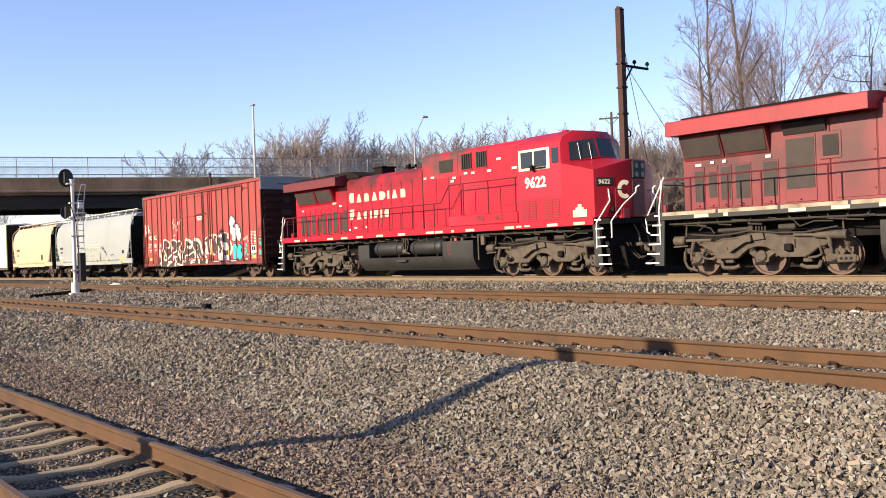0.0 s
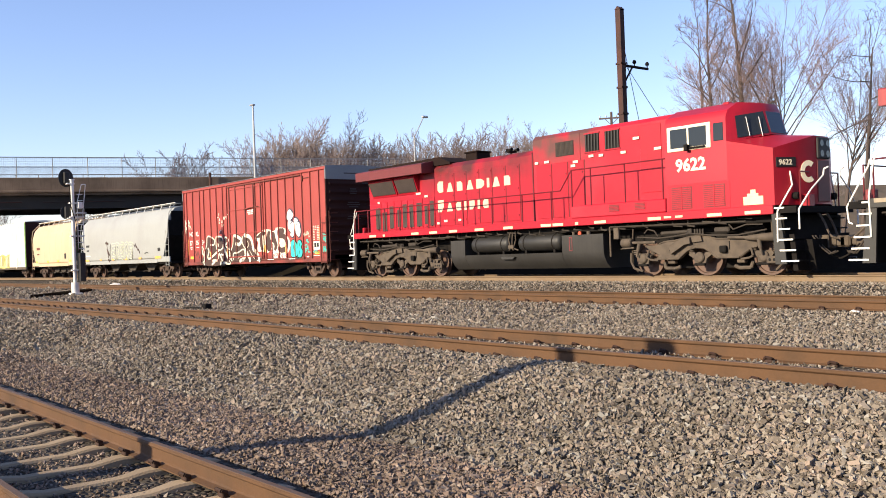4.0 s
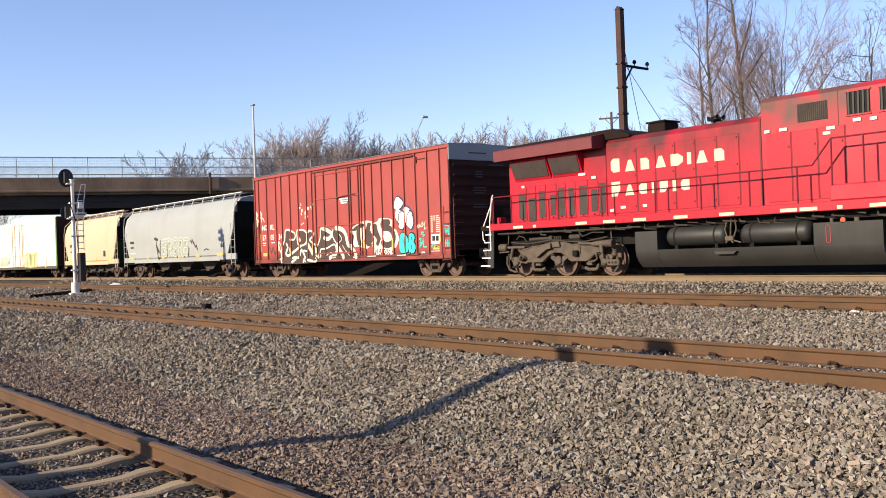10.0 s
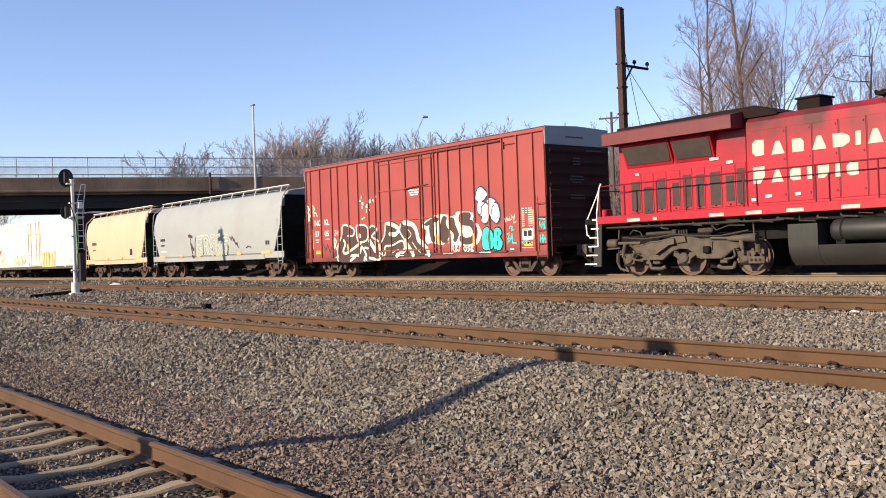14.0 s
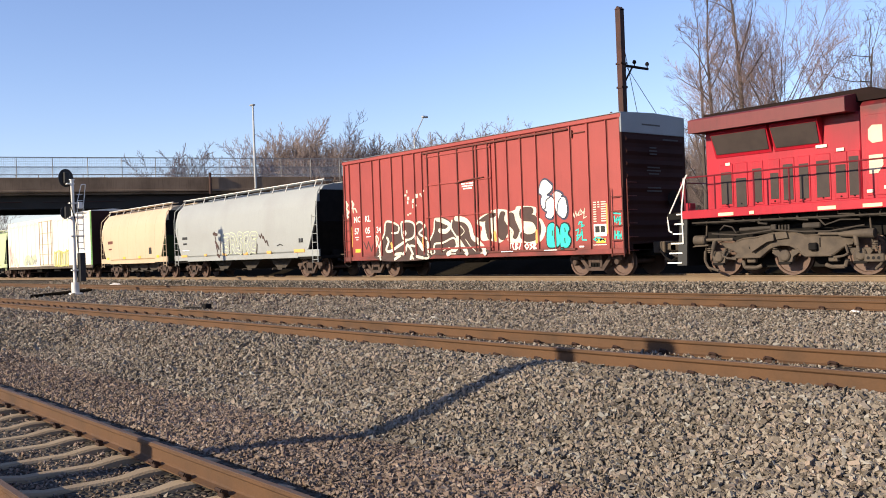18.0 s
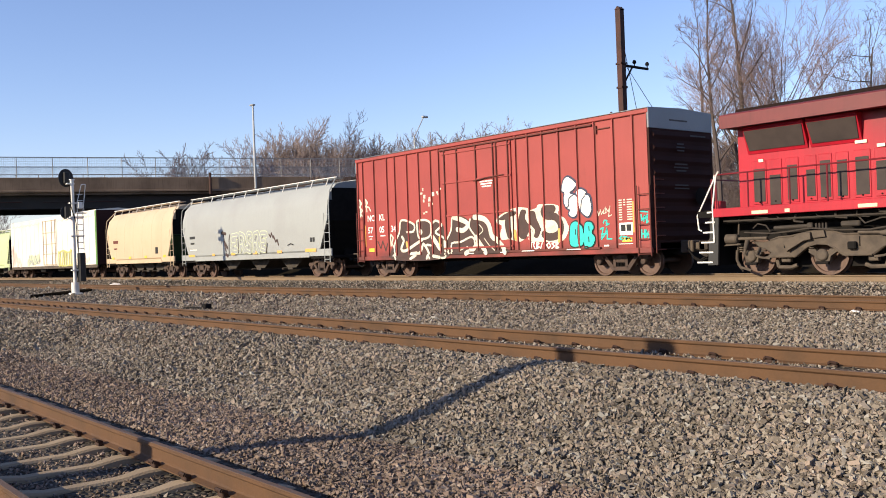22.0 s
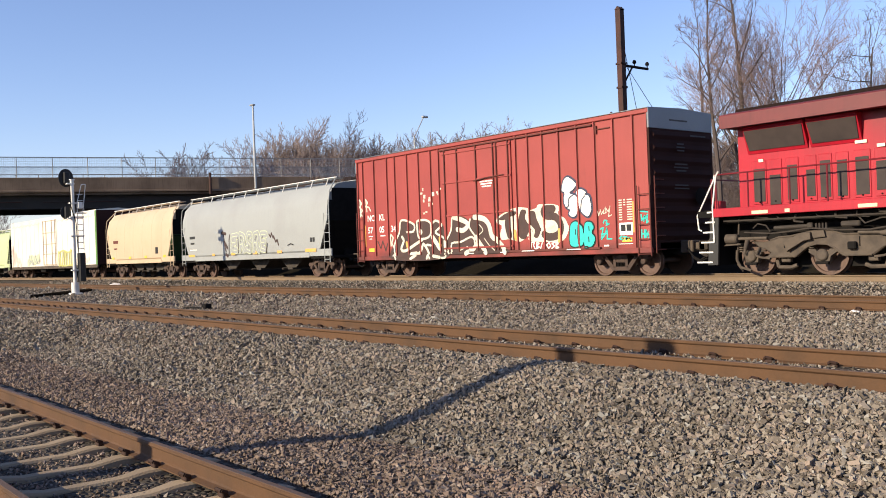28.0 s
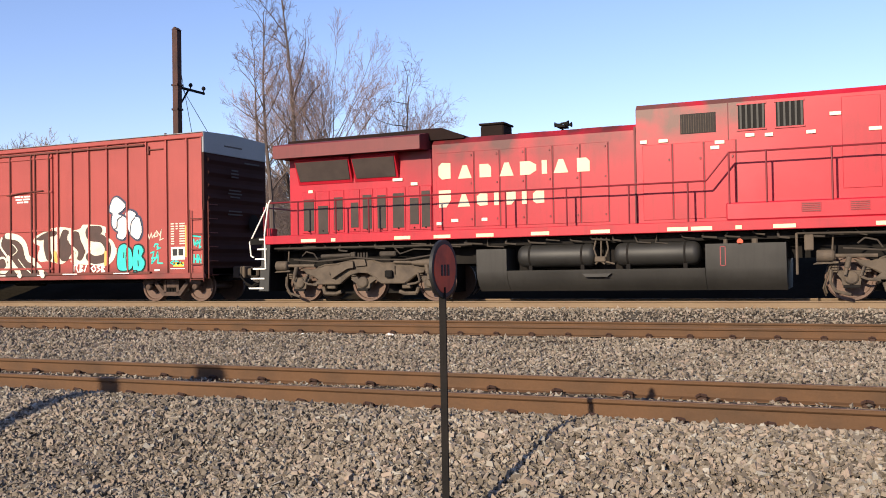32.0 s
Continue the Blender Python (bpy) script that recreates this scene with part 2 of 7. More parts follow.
CONCRETE = material("stained_brown_concrete", (0.195, 0.135, 0.092), 0.9, second=(0.085, 0.056, 0.038), scale=0.35, grain=12, amount=0.9, bump=0.2, streak=0.5)
GIRDER = material("dark_girder_steel", (0.030, 0.026, 0.024), 0.8, second=(0.05, 0.035, 0.028), scale=0.5, bump=0.1)
GALV_POST = material("galvanised_post", (0.42, 0.42, 0.41), 0.45, metal=0.5, second=(0.38, 0.37, 0.35), scale=3, bump=0.04)
FENCE_WIRE = material("dull_fence_wire", (0.36, 0.38, 0.42), 0.6, metal=0.3, bump=0.0)
SILVER = material("silver_signal_paint", (0.66, 0.64, 0.60), 0.5, metal=0.1, second=(0.52, 0.50, 0.46), scale=3, bump=0.03)
BLACK = material("black_signal_paint", (0.012, 0.012, 0.013), 0.6, bump=0.02)
POLE_RUST = material("rusty_pole_steel", (0.060, 0.023, 0.017), 0.8, second=(0.022, 0.013, 0.012), scale=1.2, grain=20, amount=0.9, bump=0.15, streak=0.5)
BARK = material("grey_brown_bark", (0.085, 0.063, 0.055), 0.9, second=(0.05, 0.038, 0.033), scale=1.0, grain=20, bump=0.3)
TWIG = material("reddish_bare_twigs", (0.27, 0.185, 0.16), 0.9, second=(0.19, 0.13, 0.112), scale=0.3, bump=0.0)
TWIG_DARK = material("dark_bare_twigs", (0.135, 0.095, 0.085), 0.9, second=(0.085, 0.062, 0.056), scale=0.3, bump=0.0)
TWIG_FAR = material("brown_bare_twigs", (0.205, 0.155, 0.138), 0.9, second=(0.145, 0.110, 0.098), scale=0.2, bump=0.0)
SIGN_RED = material("rust_red_sign_enamel", (0.52, 0.070, 0.028), 0.6, second=(0.20, 0.035, 0.018), scale=6, amount=0.8, bump=0.05)
WIRE = material("dark_wire", (0.03, 0.03, 0.03), 0.6, bump=0.0)


# ---------- mesh helpers ----------
class Geo:
    """Collects simple solids, to be linked as one mesh."""
    def __init__(self):
        self.v, self.f = [], []

    def add(self, verts, faces):
        k = len(self.v)
        self.v += [tuple(p) for p in verts]
        self.f += [tuple(i + k for i in f) for f in faces]
        return self

    def box(self, x0, x1, y0, y1, z0, z1):
        return self.add([(x, y, z) for x in (x0, x1) for y in (y0, y1) for z in (z0, z1)],
                        [(0, 1, 3, 2), (4, 6, 7, 5), (0, 4, 5, 1), (2, 3, 7, 6), (0, 2, 6, 4), (1, 5, 7, 3)])

    def cbox(self, x0, x1, y0, y1, z0, z1, c=0.01):
        """A box with chamfered edges."""
        mid = Vector(((x0 + x1) / 2, (y0 + y1) / 2, (z0 + z1) / 2))
        h = ((x1 - x0) / 2, (y1 - y0) / 2, (z1 - z0) / 2)
        c = min(c, 0.45 * min(abs(a) for a in h) * 2)
        bm = bmesh.new()
        for sx in (-1, 1):
            for sy in (-1, 1):
                for sz in (-1, 1):
                    s = (sx, sy, sz)
                    for axis in range(3):
                        bm.verts.new([mid[i] + s[i] * (h[i] - (c if i != axis else 0)) for i in range(3)])
        bmesh.ops.convex_hull(bm, input=list(bm.verts))
        bmesh.ops.dissolve_limit(bm, angle_limit=0.01, verts=list(bm.verts), edges=list(bm.edges))
        bm.verts.index_update()
        self.add([v.co for v in bm.verts], [[v.index for v in f.verts] for f in bm.faces])
        bm.free()
        return self

    def prism(self, outline, a, b, axis="y"):
        """An outline of 2D points drawn out from a to b along the axis (the outline's plane: y: x,z; x: y,z; z: x,y)."""
        def put(p, k):
            return {"y": (p[0], k, p[1]), "x": (k, p[0], p[1]), "z": (p[0], p[1], k)}[axis]
        n = len(outline)
        return self.add([put(p, a) for p in outline] + [put(p, b) for p in outline],
                        [tuple(range(n))[::-1], tuple(range(n, 2 * n))] + [(i, (i + 1) % n, n + (i + 1) % n, n + i) for i in range(n)])

    def cone(self, p0, p1, r0, r1, n=12, caps=True):
        p0, p1 = Vector(p0), Vector(p1)
        d = (p1 - p0).normalized()
        u = d.orthogonal().normalized()
        w = d.cross(u)
        ring = [(math.cos(2 * math.pi * i / n), math.sin(2 * math.pi * i / n)) for i in range(n)]
        vs = [p0 + (u * a + w * b) * r0 for a, b in ring] + [p1 + (u * a + w * b) * r1 for a, b in ring]
        fs = [(i, (i + 1) % n, n + (i + 1) % n, n + i) for i in range(n)]
        if caps:
            fs += [tuple(range(n))[::-1], tuple(range(n, 2 * n))]
        return self.add(vs, fs)

    def cyl(self, p0, p1, r, n=12):
        return self.cone(p0, p1, r, r, n)

    def tube(self, path, r, n=6):
        for a, b in zip(path, path[1:]):
            self.cyl(a, b, r, n)
        return self

    def lathe(self, rings, n=20, axis="y", centre=(0, 0, 0)):
        """Rings of (place along the axis, radius)."""
        vs, fs = [], []
        for k, r in rings:
            for i in range(n):
                a, b = r * math.cos(2 * math.pi * i / n), r * math.sin(2 * math.pi * i / n)
                p = {"y": (a, k, b), "x": (k, a, b), "z": (a, b, k)}[axis]
                vs.append(tuple(p[j] + centre[j] for j in range(3)))
        for j in range(len(rings) - 1):
            for i in range(n):
                fs.append((j * n + i, j * n + (i + 1) % n, (j + 1) * n + (i + 1) % n, (j + 1) * n + i))
        fs += [tuple(range(n))[::-1], tuple(range((len(rings) - 1) * n, len(rings) * n))]
        return self.add(vs, fs)

    def mesh(self, name, mat, smooth=True):
        me = bpy.data.meshes.new(name)
        me.from_pydata(self.v, [], self.f)
        me.materials.append(mat)
        bm = bmesh.new()
        bm.from_mesh(me)
        bmesh.ops.recalc_face_normals(bm, faces=list(bm.faces))
        bm.to_mesh(me)
        bm.free()
        if smooth:
            me.polygons.foreach_set("use_smooth", [True] * len(me.polygons))
            me.set_sharp_from_angle(angle=radians(32))
        return me


def part(name, geo, mat, parent, label="", m=None):
    """Links a Geo or a ready mesh as one mesh object under a thing or under a part."""
    ob = new(name, geo if isinstance(geo, bpy.types.Mesh) else geo.mesh(name, mat))
    if parent:
        ob.parent = parent
    if m is not None:
        ob.matrix_basis = m
    return tagged(ob, label)


def thing(name, label, category, group="", kind="", m=None):
    ob = new(name)
    if m is not None:
        ob.matrix_basis = m
    return tagged(ob, label, category, group, kind)


def lettering(name, text, size, mat, parent, m, label="", depth=0.004, bold=0.0, width=1.0):
    cu = bpy.data.curves.new(name, "FONT")
    cu.body, cu.size, cu.extrude, cu.offset, cu.resolution_u = text, size, depth, bold, 2
    tmp = new("tmp_text", cu)
    me = bpy.data.meshes.new_from_object(tmp)
    bpy.data.objects.remove(tmp)
    bpy.data.curves.remove(cu)
    me.name = name
    me.materials.clear()
    me.materials.append(mat)
    me.transform(Matrix.Diagonal((width, 1, 1, 1)))
    return part(name, me, mat, parent, label, m)


# ---------- ground ----------
YA, YB, YC, YD = 23.64, 18.36, 9.05, 2.61          # track centres
ZA, ZB, ZC, ZD = 0.0, -0.28, -0.28, -0.76          # rail tops
# bank past y 27 is added to hide bright ground beyond the train
PROFILE = ((-4000, -1.1), (-3.0, -1.05), (0.0, -1.03), (1.0, -1.0), (1.72, -1.0), (1.86, -1.022), (3.3, -1.022), (3.45, -1.01), (3.9, -0.985), (4.6, -0.985), (5.1, -1.012), (5.62, -1.040), (5.76, -1.015), (5.92, -0.967), (6.34, -0.873), (6.7, -0.746), (7.08, -0.619), (7.47, -0.499), (7.7, -0.466), (7.86, -0.453), (8.15, -0.445),
           (8.35, -0.465), (9.75, -0.465), (9.9, -0.44), (10.4, -0.45),
           (11.2, -0.52), (13.5, -0.56), (16.2, -0.54), (16.9, -0.505), (17.5, -0.50), (17.7, -0.49), (19.0, -0.47), (19.7, -0.45), (20.6, -0.46), (21.7, -0.21), (25.6, -0.21), (26.4, -0.45), (27.0, -0.5), (31.5, 0.95), (34, 1.05), (60, 0.6), (4000, 0.0))


def ground_z(y):
    for (y0, z0), (y1, z1) in zip(PROFILE, PROFILE[1:]):
        if y <= y1:
            return z0 + (z1 - z0) * (y - y0) / (y1 - y0)
    return PROFILE[-1][1]


def build_ground():
    xs = [-4000, -1500, -600, -300, -200] + [-160 + 2 * i for i in range(60)] + [-40 + 0.5 * i for i in range(110)] + [16, 20, 30, 60, 150, 600, 4000]
    ys = sorted({-4000, -800, -200, -60, -20, -10, -6, 29, 29.5, 30, 30.7, 31.5, 32.5, 34, 45, 60, 90, 140, 250, 600, 1500, 4000} | {round(-5 + 0.15 * i, 2) for i in range(224)})
    vs = []
    for y in ys:
        for x in xs:
            near = 1 if -5 < y < 28 and abs(x) < 200 else 4 if 28 <= y < 35 and abs(x) < 200 else 0
            vs.append((x, y, ground_z(y) + near * 0.03 * noise.noise((x * 0.5, y * 0.5, 3.0)) + near * 0.015 * noise.noise((x * 1.7, y * 1.7, 8.0))))
    nx = len(xs)
    fs = [(j * nx + i, j * nx + i + 1, (j + 1) * nx + i + 1, (j + 1) * nx + i) for j in range(len(ys) - 1) for i in range(nx - 1)]
    me = bpy.data.meshes.new("ground")
    me.from_pydata(vs, [], fs)
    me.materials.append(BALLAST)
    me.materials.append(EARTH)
    # earth from y 24.6 on carries the train's shade in its colour
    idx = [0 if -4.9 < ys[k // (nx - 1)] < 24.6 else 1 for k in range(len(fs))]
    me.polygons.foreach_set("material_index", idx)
    me.polygons.foreach_set("use_smooth", [True] * len(fs))
    return tagged(new("ground", me), "crushed grey and tan stone ballast, shade-darkened earth and added bank behind the train", "ground", kind="structure")


build_ground()


def scatter_stones(name, zones, label, blocky, mat):
    """Loose crushed stones on the ballast as one sheet of small angular pieces. zones: x0, x1, y0, y1, pieces per square metre, size."""
    rng = np.random.default_rng(7)
    ps, ss = [], []
    for x0, x1, y0, y1, dens, size in zones:
        n = int((x1 - x0) * (y1 - y0) * dens)
        x, y = rng.uniform(x0, x1, n), rng.uniform(y0, y1, n)
        z = np.interp(y, [p[0] for p in PROFILE], [p[1] for p in PROFILE])
        z = z + rng.uniform(-0.5, 0.95, n) * size
        ps.append(np.stack([x, y, z], 1))
        ss.append(size * rng.lognormal(0, 0.25, n))
    p, s = np.concatenate(ps), np.concatenate(ss)
    n = len(p)
    if blocky:
        # a chipped block: eight corners pulled about
        shape = np.array([(x, y, z) for x in (-1, 1) for y in (-1, 1) for z in (-1, 1)], float) * 0.5
        faces = np.array([(0, 1, 3), (0, 3, 2), (4, 6, 7), (4, 7, 5), (0, 4, 5), (0, 5, 1), (2, 3, 7), (2, 7, 6), (1, 5, 7), (1, 7, 3)])
        jitter = 0.30
    else:
        shape = np.array([(1, 0, 0), (0, 1, 0), (-1, 0, 0), (0, -1, 0), (0, 0, 1), (0, 0, -1)], float) * 0.62
        faces = np.array([(0, 1, 4), (1, 2, 4), (2, 3, 4), (3, 0, 4), (1, 0, 5), (2, 1, 5), (3, 2, 5), (0, 3, 5)])
        jitter = 0.22
    k, q = len(shape), len(faces)
    v = shape[None] * np.stack([rng.uniform(1.0, 1.75, n), rng.uniform(0.65, 1.05, n), rng.uniform(0.40, 0.80, n)], 1)[:, None]
    v = v + rng.uniform(-jitter, jitter, v.shape)
    a, b, c = rng.uniform(0, 2 * np.pi, n), rng.normal(0, 0.7, n), rng.normal(0, 0.7, n)
    for ang, i, j in ((b, 1, 2), (c, 0, 2), (a, 0, 1)):
        ca, sa = np.cos(ang)[:, None], np.sin(ang)[:, None]
        vi, vj = v[..., i].copy(), v[..., j].copy()
        v[..., i], v[..., j] = ca * vi - sa * vj, sa * vi + ca * vj
    v = v * s[:, None, None] + p[:, None]
    f = (faces[None] + (np.arange(n) * k)[:, None, None]).reshape(-1)
    me = bpy.data.meshes.new(name)
    me.vertices.add(n * k)
    me.vertices.foreach_set("co", v.reshape(-1))
    me.loops.add(n * q * 3)
    me.loops.foreach_set("vertex_index", f)
    me.polygons.add(n * q)
    me.polygons.foreach_set("loop_start", np.arange(n * q) * 3)
    me.polygons.foreach_set("use_smooth", np.zeros(n * q, bool))
    me.materials.append(mat)
    me.update(calc_edges=True)
    return tagged(new(name, me), label, "ballast", kind="stuff")


scatter_stones("ballast_stones", (
    (-12, -2.9, 5.55, 6.0, 1700, 0.029), (-12, 0.9, 6.0, 8.12, 1800, 0.029)),
    "loose angular grey and tan crushed stones on the slope", True, STONE)
scatter_stones("fine_ballast_stones", (
    (-12, -5.2, 3.92, 5.0, 2000, 0.025), (-12, -2.9, 5.0, 5.6, 1900, 0.026)),
    "fine dirty brown-grey crushed stones beside the near track", True, STONE_FINE)
scatter_stones("fine_ballast_stones", (
    (-20, -12, 3.92, 5.6, 800, 0.034), (-36, -20, 4.2, 5.8, 260, 0.05), (-16, -4, 1.9, 3.28, 420, 0.026), (-16, -4, 0.2, 1.72, 200, 0.040), (-36, -16, 6.9, 8.1, 60, 0.05)),
    "fine dirty brown-grey crushed stones along the near track", False, STONE_FINE)
scatter_stones("ballast_stones", (
    (-5.2, 1.5, 3.95, 5.0, 200, 0.045), (-2.9, 1.5, 5.0, 6.0, 200, 0.045), (-22, -12, 5.6, 8.12, 640, 0.040), (-36, -22, 5.6, 8.12, 200, 0.056),
    (-24, 2, 8.42, 9.68, 220, 0.032), (-14, 1.5, 9.98, 17.4, 380, 0.041), (-28, -14, 9.98, 17.4, 180, 0.052), (-50, -28, 9.98, 17.4, 60, 0.08), (-30, 5, 19.35, 22.75, 260, 0.047), (-48, -30, 19.35, 22.75, 120, 0.050),
    (-75, -48, 19.35, 22.75, 45, 0.085), (-95, -50, 9.98, 17.4, 22, 0.105), (-40, 2, 17.8, 19.0, 100, 0.045)),
    "loose angular grey and tan crushed stones between the tracks", False, STONE)


# ---------- tracks ----------
def rail_profile(h=0.19):
    half = [(0.075, 0.0), (0.075, 0.012), (0.02, 0.03), (0.009, 0.045), (0.009, h - 0.05), (0.032, h - 0.036), (0.037, h - 0.028), (0.037, h - 0.008), (0.026, h)]
    return half + [(-a, b) for a, b in half[::-1]]


def build_track(name, yc, z_top, x0, x1, rail_mat, label, clips, pitch=0.767, first=0.0):
    track = thing(name, label, "track", kind="structure")
    h = 0.19
    zb = z_top - h
    for side in (-1, 1):
        yr = yc + side * 0.7525
        rail = part("rail", Geo().prism([(yr + a, zb + b) for a, b in rail_profile(h)], -170, 70, "x"), rail_mat, track)
        part("rail_head", Geo().box(-170, 70, yr - 0.027, yr + 0.027, z_top - 0.001, z_top + 0.003), RAIL_TOP, rail, "worn running surface")
    # a concrete tie: waisted and dished between its rail seats
    stations = ((-1.28, -0.03, 0.085), (-1.2, -0.005, 0.095), (-0.98, 0.0, 0.10), (-0.55, 0.0, 0.10), (-0.32, -0.035, 0.082), (0.32, -0.035, 0.082), (0.55, 0.0, 0.10), (0.98, 0.0, 0.10), (1.2, -0.005, 0.095), (1.28, -0.03, 0.085))
    g = Geo()
    vs = [p for y, z, w in stations for p in ((-w - 0.03, y, -0.22), (-w, y, z - 0.02), (-w + 0.02, y, z), (w - 0.02, y, z), (w, y, z - 0.02), (w + 0.03, y, -0.22))]
    tie_mesh = g.add(vs, [(j * 6 + i, j * 6 + i + 1, j * 6 + i + 7, j * 6 + i + 6) for j in range(len(stations) - 1) for i in range(5)] + [(0, 1, 2, 3, 4, 5), tuple(range(len(vs) - 6, len(vs)))]).mesh("tie", TIE)
    g = Geo()
    for k in (-1, 1):
        g.tube([(-0.04, k * 0.085, 0.015), (-0.05, k * 0.125, 0.05), (-0.01, k * 0.15, 0.072), (0.04, k * 0.13, 0.06), (0.04, k * 0.085, 0.04), (0.0, k * 0.07, 0.035)], 0.017, 6)
        g.cbox(-0.05, 0.05, k * 0.10 - 0.025, k * 0.10 + 0.025, 0.0, 0.045, 0.008)
    clip_mesh = g.mesh("clip", CLIP)
    x = x0 + first
    rng = random.Random(name)
    while x < x1:
        tie = part("tie", tie_mesh, TIE, track, m=pose(x + rng.uniform(-0.015, 0.015), yc + rng.uniform(-0.02, 0.02), zb, 0, 0, rng.uniform(-0.6, 0.6)))
        if clips[0] < x < clips[1]:
            for side in (-1, 1):
                part("clip", clip_mesh, CLIP, tie, m=pose(0, side * 0.7525, 0))
        x += pitch
    return track


# ---------- rolling stock ----------
# how far the locomotives and, with the play of the couplers, the cars are from where they stop
ROLL_LEAD = ((0, -24.36), (1, -22.78), (2, -21.21), (3, -19.65), (4, -18.10), (5, -16.57), (6, -15.03), (7, -13.49), (8, -12.01), (9, -10.62), (10, -9.30),
             (11, -7.97), (12, -6.64), (13, -5.37), (14, -4.26), (15, -3.29), (16, -2.39), (17, -1.64), (18, -1.04), (19, -0.58), (20, -0.26), (21, -0.07), (22, 0.0), (32, 0.0))
ROLL_CARS = ((0, -24.20), (1, -22.66), (2, -21.13), (3, -19.60), (4, -18.08), (5, -16.57), (6, -15.05), (7, -13.54), (8, -12.08), (9, -10.68), (10, -9.34),
             (11, -8.01), (12, -6.68), (13, -5.41), (14, -4.29), (15, -3.31), (16, -2.40), (17, -1.64), (18, -1.04), (19, -0.58), (20, -0.26), (21, -0.07), (22, 0.0), (32, 0.0))
VEHICLES, WHEELS = [], []      # (thing, rest x, roll), (wheelset, place, radius, roll)


def rolled(t, roll):
    """How far a vehicle is from where it stops, at t seconds."""
    for i, ((t0, s0), (t1, s1)) in enumerate(zip(roll, roll[1:])):
        if t <= t1:
            m0 = (s1 - roll[i - 1][1]) / (t1 - roll[i - 1][0]) if i else s1 - s0
            m1 = (roll[i + 2][1] - s0) / (roll[i + 2][0] - t0) if i + 2 < len(roll) else 0.0
            k, d = (t - t0) / (t1 - t0), t1 - t0
            return (2 * k ** 3 - 3 * k ** 2 + 1) * s0 + (k ** 3 - 2 * k ** 2 + k) * d * m0 + (3 * k ** 2 - 2 * k ** 3) * s1 + (k ** 3 - k ** 2) * d * m1
    return 0.0


def vehicle(name, label, category, x_rest, group=""):
    ob = thing(name, label, category, group, m=pose(x_rest, YA, ZA + 0.003))
    VEHICLES.append((ob, x_rest, ROLL_LEAD if category == "locomotive" else ROLL_CARS))
    return ob


def wheelset_mesh(r, name):
    g = Geo()
    for k in (-1, 1):
        w = [(0.685, r + 0.028), (0.715, r + 0.026), (0.725, r), (0.83, r - 0.006), (0.83, r - 0.07), (0.79, r - 0.085), (0.775, 0.17), (0.84, 0.14), (0.84, 0.09), (1.06, 0.085), (1.06, 0.0001)]
        g.lathe([(k * a, b) for a, b in w], 28)
        for i in range(3):
            a = 2 * math.pi * i / 3
            g.cyl((0.05 * math.cos(a), k * 1.055, 0.05 * math.sin(a)), (0.05 * math.cos(a), k * 1.08, 0.05 * math.sin(a)), 0.014, 6)
    g.cyl((0, -0.7, 0), (0, 0.7, 0), 0.085, 12)
    return g.mesh(name, WHEEL_MAT)


WHEEL_BIG, WHEEL_SMALL = wheelset_mesh(0.533, "wheelset"), wheelset_mesh(0.457, "wheelset")


def add_wheelset(parent, u, r, mesh):
    w = part("wheelset", mesh, WHEEL_MAT, parent, "rusty steel wheels on an axle", pose(u, 0, r))
    WHEELS.append((w, (u, 0, r), r, VEHICLES[-1][2]))
    return w


def freight_truck(parent, u):
    """A three-piece truck: side frames with openings, bolster, springs, bearing adapters."""
    bolster = part("truck", Geo().cbox(u - 0.2, u + 0.2, -1.12, 1.12, 0.42, 0.72, 0.03).cyl((u, 0, 0.7), (u, 0, 0.9), 0.3, 16), TRUCK_RUST, parent, "dusty cast steel truck")
    for k in (-1, 1):
        y0, y1 = (-1.12, -0.98) if k < 0 else (0.98, 1.12)
        g = Geo()
        g.prism([(-1.12, 0.60), (-1.05, 0.68), (-0.72, 0.68), (-0.42, 0.80), (0.42, 0.80), (0.72, 0.68), (1.05, 0.68), (1.12, 0.60), (1.1, 0.52), (0.74, 0.54), (0.42, 0.68), (-0.42, 0.68), (-0.74, 0.54), (-1.1, 0.52)], y0, y1)
        g.prism([(-0.70, 0.60), (-0.56, 0.62), (-0.26, 0.30), (0.26, 0.30), (0.56, 0.62), (0.70, 0.60), (0.34, 0.18), (-0.34, 0.18)], y0, y1)
        for c in (-0.24, 0.24):
            g.prism([(c - 0.05, 0.28), (c + 0.05, 0.28), (c + 0.05, 0.72), (c - 0.05, 0.72)], y0, y1)
        g.v = [(x + u, y, z) for x, y, z in g.v]
        part("side_frame", g, TRUCK_RUST, bolster)
        s = Geo()
        for c in (-0.13, 0.0, 0.13):
            for i in range(4):
                s.cyl((u + c, k * 1.05, 0.305 + i * 0.033), (u + c, k * 1.05, 0.325 + i * 0.033), 0.055, 8)
        part("spring", s, STEEL_DARK, bolster)
        for c in (-0.889, 0.889):
            part("bearing_cap", Geo().lathe([(k * 0.98, 0.11), (k * 1.10, 0.11), (k * 1.14, 0.085), (k * 1.15, 0.03)], 12, "y", (u + c, 0, 0.457)), TRUCK_RUST, bolster)
    part("brake_beam", Geo().box(u - 0.42, u - 0.36, -0.8, 0.8, 0.3, 0.4).box(u + 0.36, u + 0.42, -0.8, 0.8, 0.3, 0.4), STEEL_DARK, bolster)
    for c in (-0.889, 0.889):
        add_wheelset(bolster, u + c, 0.457, WHEEL_SMALL)
    return bolster


